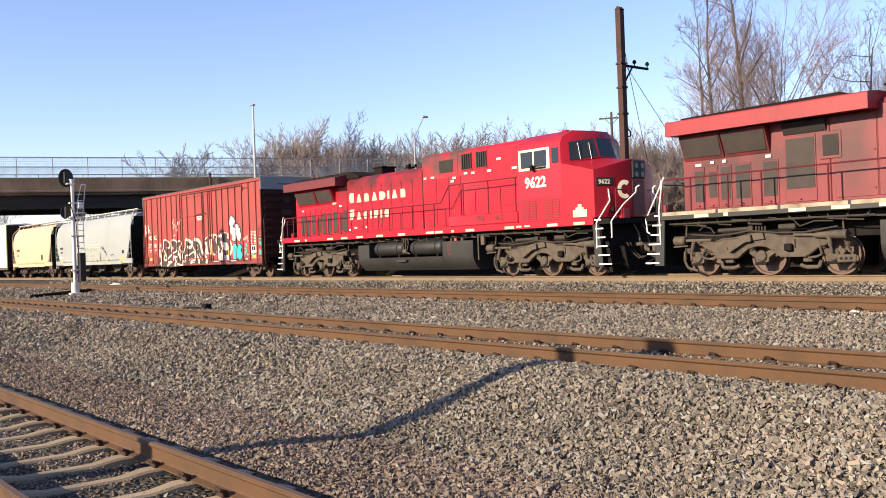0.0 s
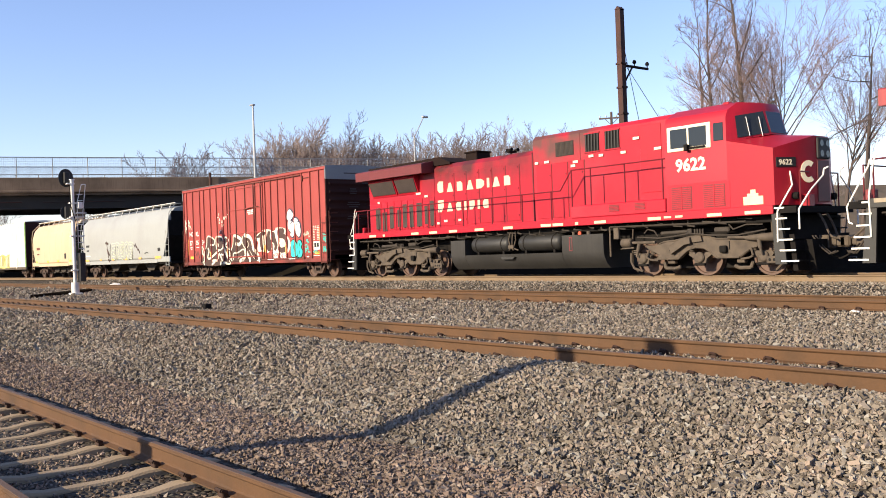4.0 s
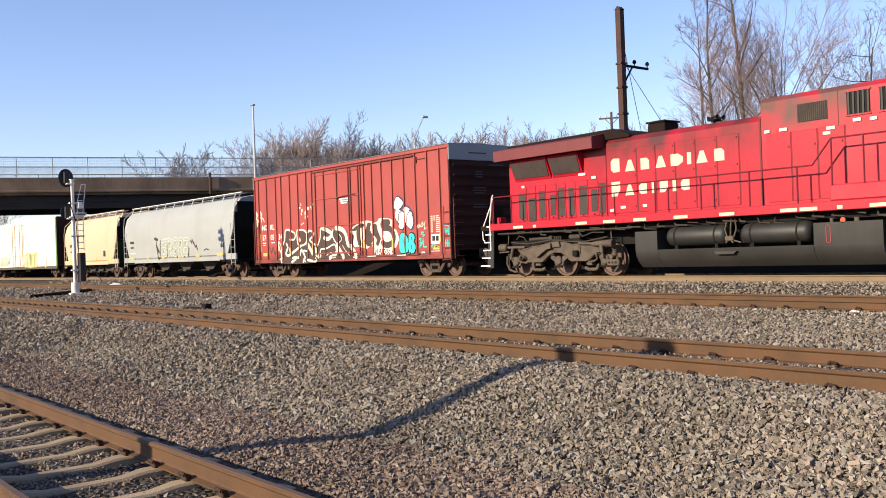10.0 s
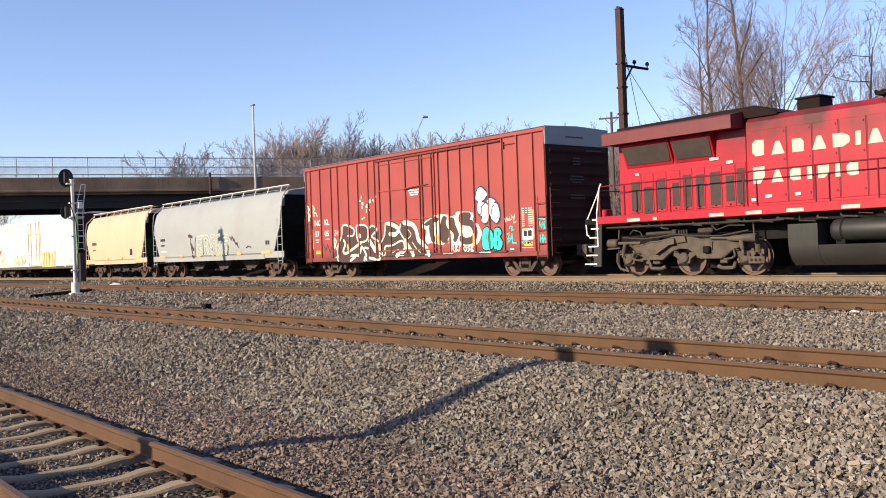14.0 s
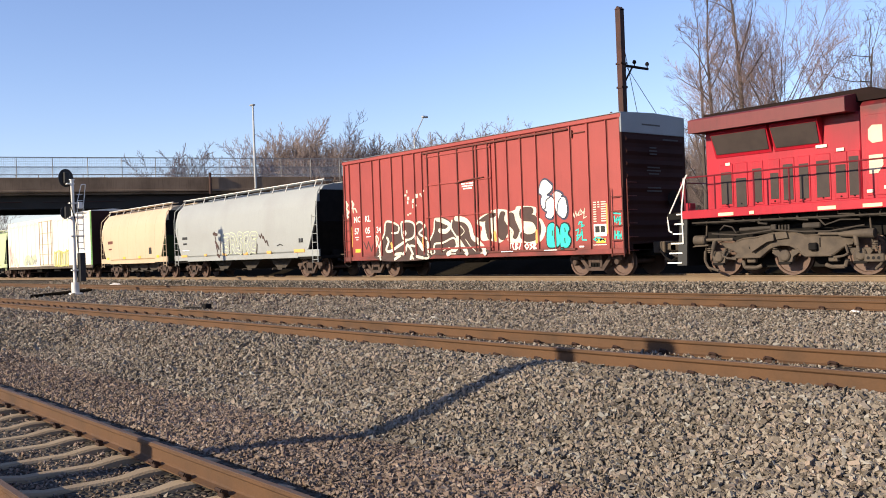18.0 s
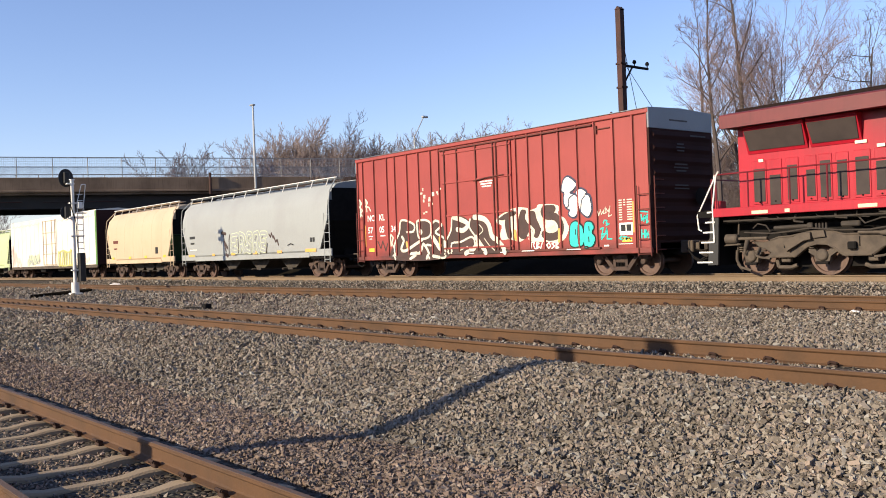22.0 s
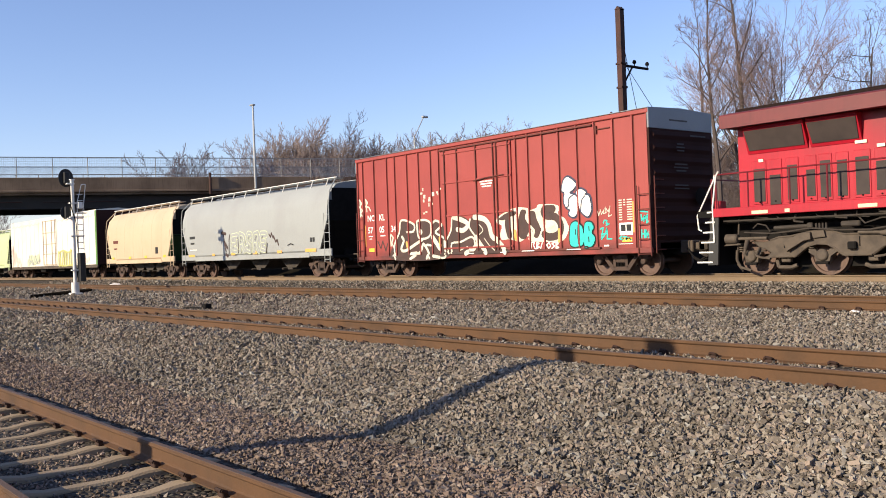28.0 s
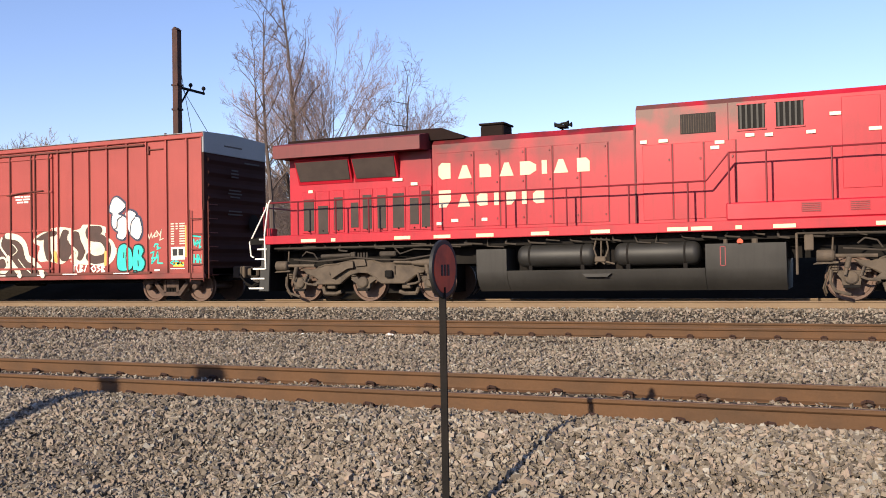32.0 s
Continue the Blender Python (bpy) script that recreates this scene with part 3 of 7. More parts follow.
def coupler(parent, u, way):
    """Draft box, shank and knuckle; way: +1 or -1 outward along the car."""
    g = Geo().cbox(u - 0.25, u + 0.25, -0.22, 0.22, 0.68, 1.05, 0.03)
    g.cbox(*sorted((u, u + way * 0.55)), -0.09, 0.09, 0.76, 0.98, 0.03)
    g.cbox(*sorted((u + way * 0.42, u + way * 0.72)), -0.2, 0.13, 0.72, 1.02, 0.05)
    c = part("coupler", g, STEEL_DIRT, parent, "rusty knuckle coupler")
    part("air_hose", Geo().tube([(u + way * 0.1, -0.3, 0.8), (u + way * 0.35, -0.32, 0.55), (u + way * 0.6, -0.3, 0.42), (u + way * 0.8, -0.28, 0.5)], 0.025, 6), STEEL_DARK, c)
    return c


def side_panel(u0, u1, z0, z1, y, proud=0.012, c=0.006):
    return Geo().cbox(u0, u1, y - proud, y + 0.01, z0, z1, c)


def loco(name, label, x_rest, paint, wing_paint, old=False):
    L = vehicle(name, label, "locomotive", x_rest)
    HW, SW = 1.0, 1.55      # half widths: hood, sill
    # frame
    deck = part("underframe", Geo().box(-9.75, 10.1, -1.2, 1.2, 1.45, 1.84).box(-10.0, 10.3, -SW + 0.03, SW - 0.03, 1.78, 1.86), STEEL_DARK, L)
    for k in (-1, 1):
        y0, y1 = sorted((k * SW, k * (SW - 0.06)))
        sill = part("side_sill", Geo().cbox(-9.75, 10.24, y0, y1, 1.65, 1.89, 0.012), paint if not old else TANK_GREY, deck)
        if old:
            for a in np.arange(-9.6, 9.4, 1.9):
                part("sill_stripe", Geo().cbox(a, a + 1.82, *sorted((k * SW, k * (SW + 0.006))), 1.775, 1.88, 0.002), CREAM_OLD, sill, "flaking cream stripe")
    for i, u in enumerate((-8.49, -7.52, -5.57, -4.41, -3.21, -1.73, -0.20, 1.65, 2.20, 3.20, 4.02, 6.13, 6.72, 7.12, 8.20, 9.40)):
        w = 0.14 if i in (1, 9) else 0.26 if i in (12, 13) else 0.48
        part("reflector", Geo().cbox(u, u + w, -SW - 0.014, -SW + 0.004, 1.68 if i not in (12, 13) else 1.71, 1.77, 0.003), REFLECT, deck, "dusty yellow reflective strip")
    # fuel tank and reservoirs
    outline = [(-1.46, 1.36), (-1.46, 0.80), (-1.42, 0.62), (-1.30, 0.42), (-1.12, 0.27), (1.12, 0.27), (1.30, 0.42), (1.42, 0.62), (1.46, 0.80), (1.46, 1.36)]
    low = [(-1.46, 0.80), (-1.42, 0.62), (-1.30, 0.42), (-1.12, 0.27), (1.12, 0.27), (1.30, 0.42), (1.42, 0.62), (1.46, 0.80)]
    tank = part("fuel_tank", Geo().prism(low, -2.42, 2.49, "x"), TANK_DUST, L, "grey dusty fuel tank")
    part("tank_end", Geo().prism(outline, -3.25, -2.43, "x"), TANK_DUST, tank)
    part("tank_end", Geo().prism(outline, 2.50, 4.28, "x"), TANK_DUST, tank)
    part("tank_core", Geo().box(-2.3, 2.3, -0.8, 0.8, 0.78, 1.5), STEEL_DARK, tank)
    for a, b in ((-2.18, -0.13), (0.31, 2.37)):
        for k in (-1, 1):
            part("air_reservoir", Geo().lathe([(a, 0.12), (a + 0.03, 0.20), (a + 0.09, 0.26), (a + 0.17, 0.285), (b - 0.17, 0.285), (b - 0.09, 0.26), (b - 0.03, 0.20), (b, 0.12)], 24, "x", (0, k * 1.17, 1.16)), TANK_GREY, tank, "cylindrical grey air reservoir")
            for u in (a + 0.35, b - 0.35):
                part("reservoir_foot", Geo().cbox(u - 0.05, u + 0.05, *sorted((k * 1.34, k * 1.0)), 0.78, 0.93, 0.01), STEEL_DARK, tank)
                part("reservoir_strap", Geo().lathe([(u - 0.025, 0.292), (u + 0.025, 0.292)], 24, "x", (0, k * 1.17, 1.16)), STEEL_DARK, tank)
    for u0, u1, z0, z1 in ((2.83, 2.85, 0.84, 1.30), (2.94, 2.96, 0.84, 1.30), (2.83, 2.96, 1.28, 1.30), (2.83, 2.96, 0.84, 0.86)):
        part("fuel_gauge", Geo().box(u0, u1, -1.468, -1.458, z0, z1), RED_OLD, tank, "thin red frame of the fuel gauge")
    for u, r in ((3.6, 0.07), (2.95, 0.05)):
        part("filler_cap", Geo().cyl((u, -1.36, 1.35), (u, -1.36, 1.46), r, 10), STEEL_DIRT, tank)
    part("emergency_valve", Geo().cyl((3.28, -1.40, 1.40), (3.28, -1.46, 1.40), 0.07, 10), SIGN_RED, tank, "small red fuel cut-off button")
    part("drop_pipe", Geo().tube([(4.50, -1.38, 1.56), (4.50, -1.38, 0.62)], 0.03, 6), STEEL_DIRT, tank)
    part("valve_box", Geo().cbox(4.66, 4.86, -1.42, -1.30, 1.16, 1.52, 0.02), STEEL_DIRT, tank)
    part("tank_step", Geo().prism([(-0.45, 0.70), (0.28, 0.70), (0.18, 0.62), (-0.36, 0.62)], -1.52, -1.44), TANK_DUST, tank)
    g = Geo()
    for u in (-0.12, 0.0, 0.12):
        g.tube([(u, -1.3, 1.6), (u * 1.5, -1.34, 1.3), (u * 0.6, -1.36, 1.0), (u * 2 + 0.1, -1.38, 0.93)], 0.022, 6)
    g.cbox(-0.15, 0.12, -1.42, -1.3, 0.98, 1.12, 0.02)
    part("valve_pipes", g, STEEL_DIRT, tank)
    g = Geo()
    rng = random.Random(name + "pipes")
    for u in np.linspace(-9.0, 9.0, 34):
        z = rng.uniform(1.42, 1.6)
        g.tube([(u, -1.3, 1.62), (u + rng.uniform(-0.1, 0.1), -1.34, z), (u + rng.uniform(0.2, 0.5), -1.34, z - 0.03)], rng.uniform(0.012, 0.03), 6)
    g.tube([(-9.5, -1.36, 1.53), (-3.4, -1.36, 1.50)], 0.025, 6).tube([(4.5, -1.36, 1.55), (9.3, -1.36, 1.5)], 0.025, 6)
    tagged(part("frame_piping", g, PIPE_GRIME, L), kind="stuff")
    # plain black block added so the space under the frame stays dark
    part("under_gear_dark_fill", Geo().box(-9.6, 9.5, -0.75, 0.75, 1.0, 1.46), STEEL_DARK, L)
    # trucks
    for c in (-6.73, 7.66) if not old else (-6.62, 7.66):
        truck = part("truck", Geo().box(c - 2.3, c + 2.3, -0.66, 0.66, 0.22, 1.0).box(c - 0.5, c + 0.5, -0.6, 0.6, 0.8, 1.5), STEEL_DARK, L, "dusty three-axle truck")
        for k in (-1, 1):
            def slab(name, outline, ya, yb, parent, mat=STEEL_DIRT):
                """A plate with chamfered rim, from the inner face ya to the outer face yb."""
                mid = [sum(q[i] for q in outline) / len(outline) for i in (0, 1)]
                n = len(outline)
                rim = [(mid[0] + (x - mid[0]) * 0.975, mid[1] + (z - mid[1]) * 0.93) for x, z in outline]
                vs = [(c + x, k * ya, z) for x, z in outline] + [(c + x, k * (yb - 0.025), z) for x, z in outline] + [(c + x, k * yb, z) for x, z in rim]
                fs = [(j * n + i, j * n + (i + 1) % n, (j + 1) * n + (i + 1) % n, (j + 1) * n + i) for j in (0, 1) for i in range(n)]
                return part(name, Geo().add(vs, fs + [tuple(range(n))[::-1], tuple(range(2 * n, 3 * n))]), mat, parent)
            # one wavy casting, deep between the axles and arched over the middle one
            low = [(1.84, 0.79), (1.62, 0.72), (1.45, 0.60), (1.30, 0.50), (0.58, 0.50), (0.46, 0.58), (0.36, 0.68), (0.15, 0.79), (-0.13, 0.81), (-0.40, 0.74), (-0.58, 0.62), (-0.74, 0.49), (-1.60, 0.49), (-1.46, 0.62), (-1.62, 0.72), (-1.84, 0.80)]
            high = [(-2.0, 0.95), (-1.62, 0.91), (-1.42, 0.99), (-1.22, 1.05), (-0.85, 1.07), (-0.52, 1.13), (-0.28, 1.17), (0.22, 1.19), (0.42, 1.12), (0.58, 1.07), (1.02, 1.07), (1.43, 1.04), (1.90, 0.93)]
            frame_side = tagged(slab("side_frame", low + high, 1.06, 1.20, truck), "cast steel side frame grey with dust")
            tops = [(c + x, k * 1.20, z - 0.02) for x, z in high[2:-1]]
            part("frame_flange", Geo().tube(tops, 0.024, 6).tube([(c + x, k * 1.20, z + 0.02) for x, z in low[3:13]], 0.026, 6), STEEL_DIRT, frame_side)
            slab("brake_link", [(-1.02, 0.90), (-0.48, 1.13), (-0.24, 1.12), (-0.23, 0.95), (-0.43, 0.92), (-0.91, 0.64)], 1.20, 1.33, frame_side)
            slab("link_bracket", [(-0.24, 1.16), (0.10, 1.17), (0.14, 1.0), (-0.20, 0.97)], 1.20, 1.27, frame_side)
            part("bolster_pad", Geo().cbox(c + 0.72, c + 0.94, *sorted((k * 1.32, k * 1.19)), 0.66, 0.86, 0.03), STEEL_DARK, frame_side)
            part("frame_opening", Geo().cbox(c - 1.06, c - 0.98, *sorted((k * 1.215, k * 1.19)), 0.74, 0.90, 0.01), STEEL_DARK, frame_side)
            part("seam_rib", Geo().cbox(c + 0.98, c + 1.01, *sorted((k * 1.212, k * 1.19)), 0.74, 0.98, 0.004), STEEL_DARK, frame_side)
            for a, w in ((-2.08, 1), (1.98, -1)):
                part("damper", Geo().cyl((c + a, k * 1.30, 1.0), (c + a - 0.05 * w, k * 1.32, 0.76), 0.062, 12).cyl((c + a - 0.05 * w, k * 1.32, 0.78), (c + a - 0.09 * w, k * 1.33, 0.60), 0.04, 10), STEEL_DIRT, frame_side)
                part("sand_pipe", Geo().tube([(c + a - w * 0.32, k * 1.18, 1.5), (c + a - w * 0.36, k * 1.2, 0.9), (c + a - w * 0.55, k * 0.95, 0.30), (c + a - w * 0.5, k * 0.78, 0.12)], 0.022, 6), STEEL_DIRT, frame_side)
                part("spring_seat", Geo().tube([(c + a + w * 0.30, k * 1.22, 0.78), (c + a + w * 0.22, k * 1.26, 0.56), (c + a + w * 0.36, k * 1.24, 0.50), (c + a + w * 0.62, k * 1.22, 0.47)], 0.032, 6), STEEL_DIRT, frame_side)
            for a in (-2.045, 0.0, 2.045):
                # bearing housing with flared wings over the wheel
                wings = slab("journal_box", [(-0.40, 0.62), (-0.36, 0.68), (-0.20, 0.70), (-0.14, 0.62), (0.14, 0.62), (0.20, 0.70), (0.36, 0.68), (0.40, 0.62), (0.22, 0.50), (0.19, 0.36), (-0.19, 0.36), (-0.22, 0.50)] if not a else [(-0.30, 0.62), (-0.24, 0.70), (0.24, 0.70), (0.30, 0.62), (0.21, 0.50), (0.19, 0.36), (-0.19, 0.36), (-0.21, 0.50)], 1.05, 1.18, frame_side)
                wings.matrix_basis = pose(a, 0, 0)
                part("bearing_cap", Geo().lathe([(k * 1.16, 0.155), (k * 1.22, 0.155), (k * 1.25, 0.125), (k * 1.26, 0.05)], 18, "y", (c + a, 0, 0.54)), STEEL_DIRT, wings, m=pose(-a, 0, 0))
                part("keeper_plate", Geo().cbox(c - 0.17, c + 0.19, *sorted((k * 1.27, k * 1.16)), 0.30, 0.37, 0.015), STEEL_DARK, wings)
                for o in (-0.33, 0.33):
                    s = Geo()
                    for i in range(4):
                        s.cyl((c + a + o, k * 1.10, 0.66 + i * 0.055), (c + a + o, k * 1.10, 0.695 + i * 0.055), 0.085, 10)
                    part("coil_spring", s, STEEL_DIRT, frame_side)
            end_plate = part("perforated_plate", Geo().cbox(c + 2.16, c + 2.66, *sorted((k * 1.28, k * 1.22)), 0.34, 0.54, 0.02), STEEL_DIRT, truck)
            for i in range(3):
                part("hole", Geo().cyl((c + 2.27 + 0.13 * i, k * 1.27, 0.44), (c + 2.27 + 0.13 * i, k * 1.283, 0.44), 0.042, 10), VOID, end_plate)
            part("brake_cylinder", Geo().lathe([(c - 2.76, 0.10), (c - 2.74, 0.14), (c - 2.42, 0.14), (c - 2.38, 0.11), (c - 2.36, 0.05)], 16, "x", (0, k * 1.27, 1.03)).cyl((c - 2.38, k * 1.27, 1.03), (c - 1.5, k * 1.27, 1.02), 0.045, 8), STEEL_DIRT, truck)
            part("brake_cylinder", Geo().lathe([(c + 1.55, 0.05), (c + 1.70, 0.075), (c + 1.95, 0.095), (c + 2.38, 0.125), (c + 2.46, 0.12), (c + 2.48, 0.05)], 16, "x", (0, k * 1.27, 1.05)).cyl((c + 1.0, k * 1.27, 1.08), (c + 1.6, k * 1.27, 1.06), 0.04, 8), STEEL_DIRT, truck)
            part("cylinder_bracket", Geo().prism([(c - 2.84, 0.84), (c - 2.3, 0.86), (c - 2.3, 0.90), (c - 2.7, 0.92)], *sorted((k * 1.30, k * 1.1))), STEEL_DIRT, truck)
            part("brake_hanger", Geo().tube([(c - 2.46, k * 1.22, 0.72), (c - 2.48, k * 1.22, 0.45), (c - 2.38, k * 1.20, 0.24), (c - 2.06, k * 1.18, 0.15)], 0.038, 6), STEEL_DIRT, truck)
            part("brake_hanger", Geo().tube([(c + 2.52, k * 1.2, 0.60), (c + 2.58, k * 1.2, 0.32), (c + 2.40, k * 1.18, 0.16)], 0.034, 6), STEEL_DIRT, truck)
            for a, w in ((-1.05, 1), (1.30, -1)):
                part("brake_shoe", Geo().tube([(c + a - w * 0.32, k * 1.02, 0.42), (c + a - w * 0.26, k * 1.04, 0.23), (c + a + w * 0.1, k * 1.04, 0.22), (c + a + w * 0.26, k * 1.02, 0.28)], 0.055, 7).cbox(c + a - 0.16, c + a + 0.1, *sorted((k * 0.95, k * 1.1)), 0.36, 0.50, 0.02), STEEL_DIRT, truck)
            g = Geo().tube([(c - 2.2, k * 1.25, 1.20), (c - 1.4, k * 1.25, 1.14), (c - 0.9, k * 1.25, 1.17), (c - 0.3, k * 1.25, 1.24), (c + 0.5, k * 1.25, 1.16), (c + 1.3, k * 1.25, 1.14), (c + 2.2, k * 1.25, 1.26)], 0.022, 6)
            g.cyl((c - 1.3, k * 1.22, 1.28), (c - 0.35, k * 1.22, 1.30), 0.055, 10).cbox(c - 0.35, c - 0.2, *sorted((k * 1.28, k * 1.18)), 1.24, 1.38, 0.02)
            for i in range(4):
                g.cyl((c - 0.12 + 0.09 * i, k * 1.22, 1.20), (c - 0.12 + 0.09 * i, k * 1.22, 1.36), 0.028, 8)
            g.cbox(c + 0.55, c + 1.05, *sorted((k * 1.28, k * 1.1)), 1.24, 1.38, 0.03).tube([(c + 1.0, k * 1.28, 1.5), (c + 1.2, k * 1.3, 1.30), (c + 1.6, k * 1.28, 1.42), (c + 2.1, k * 1.28, 1.40)], 0.02, 6)
            g.tube([(c - 1.9, k * 1.28, 1.30), (c - 1.75, k * 1.3, 1.42), (c - 1.5, k * 1.3, 1.36), (c - 1.4, k * 1.28, 1.2)], 0.02, 6)
            tagged(part("truck_piping", g, PIPE_GRIME, truck), kind="stuff")
        for a in (-2.045, 0.0, 2.045):
            add_wheelset(truck, c + a, 0.533, WHEEL_BIG)
    # end steps, handrails, couplers
    for e in (-1, 1):
        end = part("end_platform", Geo().box(*sorted((e * 9.7, e * 10.25)), -1.5, 1.5, 1.66, 1.835).prism([(-1.5, 1.6), (1.5, 1.6), (1.35, 0.3), (-1.35, 0.3)], *sorted((e * 9.75, e * 9.88)), "x"), STEEL_DARK, L)
        for k in (-1, 1):
            for i in range(6):
                z = 0.41 + i * 0.28
                u0, u1 = e * (10.29 - i * 0.075), e * (9.79 - i * 0.03)
                tread = part("step", Geo().box(*sorted((u0, u1)), *sorted((k * 1.0, k * 1.5)), z - 0.03, z), STEEL_DARK, end)
                part("step_edge", Geo().box(*sorted((u0, u1)), *sorted((k * 1.5, k * 1.53)), z - 0.03, z + 0.012), WHITE, tread, "white-painted step edge")
            part("step_side", Geo().prism([(e * 9.62, 0.32), (e * 9.95, 0.32), (e * 9.80, 1.66), (e * 9.55, 1.66)], *sorted((k * 1.46, k * 1.52))), TANK_GREY, end)
            if e < 0:
                rails = ([(-9.70, k * 1.54, 0.95), (-9.72, k * 1.54, 1.95), (-9.58, k * 1.54, 2.80), (-9.50, k * 1.54, 2.92)],
                         [(-10.26, k * 1.30, 1.29), (-10.36, k * 1.30, 1.33), (-10.40, k * 1.30, 1.72), (-9.82, k * 1.30, 2.70), (-9.78, k * 1.30, 2.86)])
            else:
                rails = ([(9.72, k * 1.54, 0.90), (9.74, k * 1.54, 1.71), (9.91, k * 1.06, 2.41), (9.86, k * 1.06, 2.76), (9.80, k * 1.06, 2.80)],
                         [(10.35, k * 1.54, 1.22), (10.35, k * 1.54, 1.74), (10.41, k * 1.04, 2.24), (10.45, k * 0.44, 2.64), (10.46, k * 0.42, 2.80), (10.58, k * 0.40, 2.85)])
            for line in rails:
                part("white_grab_rail", Geo().tube(line, 0.022, 6), WHITE, end)
        if e > 0:
            part("plow", Geo().prism([(-1.45, 1.1), (0, 1.1), (1.45, 1.1), (1.3, 0.14), (0, 0.14), (-1.3, 0.14)], 10.0, 10.14, "x").prism([(-1.0, 0.95), (1.0, 0.95), (0.8, 0.14), (-0.8, 0.14)], 10.14, 10.38, "x"), STEEL_DARK, end)
        coupler(L, -10.5 if e < 0 else 10.78, e)
        g = Geo()
        for y in (-0.65, -0.5, 0.5, 0.65):
            g.tube([(e * 10.2, y, 1.05), (e * 10.4, y, 0.75), (e * 10.62, y * 0.9, 0.55), (e * 10.8, y * 0.9, 0.62)], 0.022, 6)
        tagged(part("brake_hoses", g, PIPE_GRIME, end), kind="stuff")
        for y, low_z in ((-0.35, 0.95), (0.1, 0.85)):
            cab_pts = [(e * (10.15 + 0.62 * i / 6), y + 0.1 * math.sin(i), 1.75 - (1.75 - low_z) * math.sin(math.pi * i / 12)) for i in range(7)]
            part("jumper_cable", Geo().tube(cab_pts, 0.03, 6), STEEL_DIRT, end)
        part("end_railing", Geo().tube([(e * 10.1, -1.0, 1.84), (e * 10.1, -1.0, 2.75), (e * 10.1, 1.0, 2.75), (e * 10.1, 1.0, 1.84)], 0.022, 6), RED_RAIL if not old else RED_DULL, end)
        if e > 0:
            end.matrix_basis = pose(0.62, 0, 0)
        part("red_box", Geo().cbox(*sorted((e * 10.0, e * 10.2)), -0.75, -0.45, 1.75, 2.15, 0.02), paint, end)
    # radiator section
    rad = part("radiator_cab", Geo().cbox(-9.2, -4.68, -HW, HW, 1.86, 4.12, 0.02), paint, L)
    for a, b in ((-8.86, -7.10), (-7.02, -5.66)) if not old else ((-9.12, -7.78), (-7.74, -6.36)):
        slant = 0.26
        fr = Geo()
        fr.prism([(-HW, 3.38), (-HW - 0.02, 3.34), (-HW - slant - 0.02, 4.0), (-HW - slant, 4.08), (-HW, 4.08)], a, b, "x")
        frame_ob = part("intake_frame", fr, paint, rad)
        scr = Geo().add([(a + 0.07, -HW - 0.060, 3.43), (b - 0.07, -HW - 0.060, 3.43), (b - 0.03, -HW - slant - 0.01, 3.96), (a + 0.03, -HW - slant - 0.01, 3.96),
                         (a + 0.07, -HW - 0.02, 3.43), (b - 0.07, -HW - 0.02, 3.43), (b - 0.03, -HW - slant + 0.05, 3.96), (a + 0.03, -HW - slant + 0.05, 3.96)],
                        [(0, 1, 2, 3), (7, 6, 5, 4), (0, 4, 5, 1), (1, 5, 6, 2), (2, 6, 7, 3), (3, 7, 4, 0)])
        scr.v = [(x, y - 0.02, z) for x, y, z in scr.v]
        part("intake_screen", scr, INTAKE, frame_ob, "dark wire radiator screen")
        part("intake_frame", Geo().prism([(HW, 3.34), (HW + 0.28, 4.0), (HW + 0.28, 4.08), (HW, 4.08)], a, b, "x"), paint, rad)
    wz = (4.08, 4.46) if not old else (4.08, 4.50)
    wing = part("radiator_wing", Geo().prism([(-SW, wz[0]), (-SW, wz[1] - 0.03), (-SW + 0.03, wz[1]), (-1.0, 4.56), (1.0, 4.56), (SW - 0.03, wz[1]), (SW, wz[1] - 0.03), (SW, wz[0]), (1.0, 4.10), (-1.0, 4.10)], -9.40, -4.78 if not old else -3.4, "x"), wing_paint, L, "dull dark red overhanging radiator wing")
    part("wing_roof", Geo().prism([(-9.3, 4.55), (-9.25, 4.64), (-4.4, 4.68), (-3.75, 4.42), (-3.75, 4.36), (-4.75, 4.36)], -0.95, 0.95), SOOT, wing)
    doors = ((-8.72, -8.38, 0, 0.9), (-8.24, -7.92, -0.1, 0.7), (-7.72, -7.44, 0, 0.92), (-7.18, -6.94, 0.05, 0.75), (-6.80, -6.52, 0, 0.95), (-6.34, -6.08, 0, 0.92), (-5.86, -5.52, 0, 0.95), (-5.34, -5.08, 0.08, 0.8), (-4.99, -4.74, 0, 0.98)) if not old else \
            ((-8.79, -8.50, 0.12, 1.0), (-8.32, -8.06, 0.22, 0.95), (-7.92, -7.62, 0.14, 1.05), (-7.44, -7.0, 0.14, 1.07), (-6.58, -6.17, 0.14, 1.07), (-5.9, -5.1, 0.28, 1.60))
    for a, b, lo_, hi_ in doors:
        d = part("louvre_door", side_panel(a - 0.04, b + 0.04, 1.95, 3.14 if hi_ < 1.2 else 3.70, -HW, 0.02, 0.01), paint, rad)
        part("door_screen", side_panel(a, b, 2.02 + lo_, 2.02 + hi_, -HW - 0.02, 0.01, 0.004), INTAKE, d, "dusty dark vent screen")
        part("latch", Geo().cbox((a + b) / 2 - 0.02, (a + b) / 2 + 0.02, -HW - 0.045, -HW - 0.02, 1.99, 2.03, 0.005), STEEL_DARK, d)
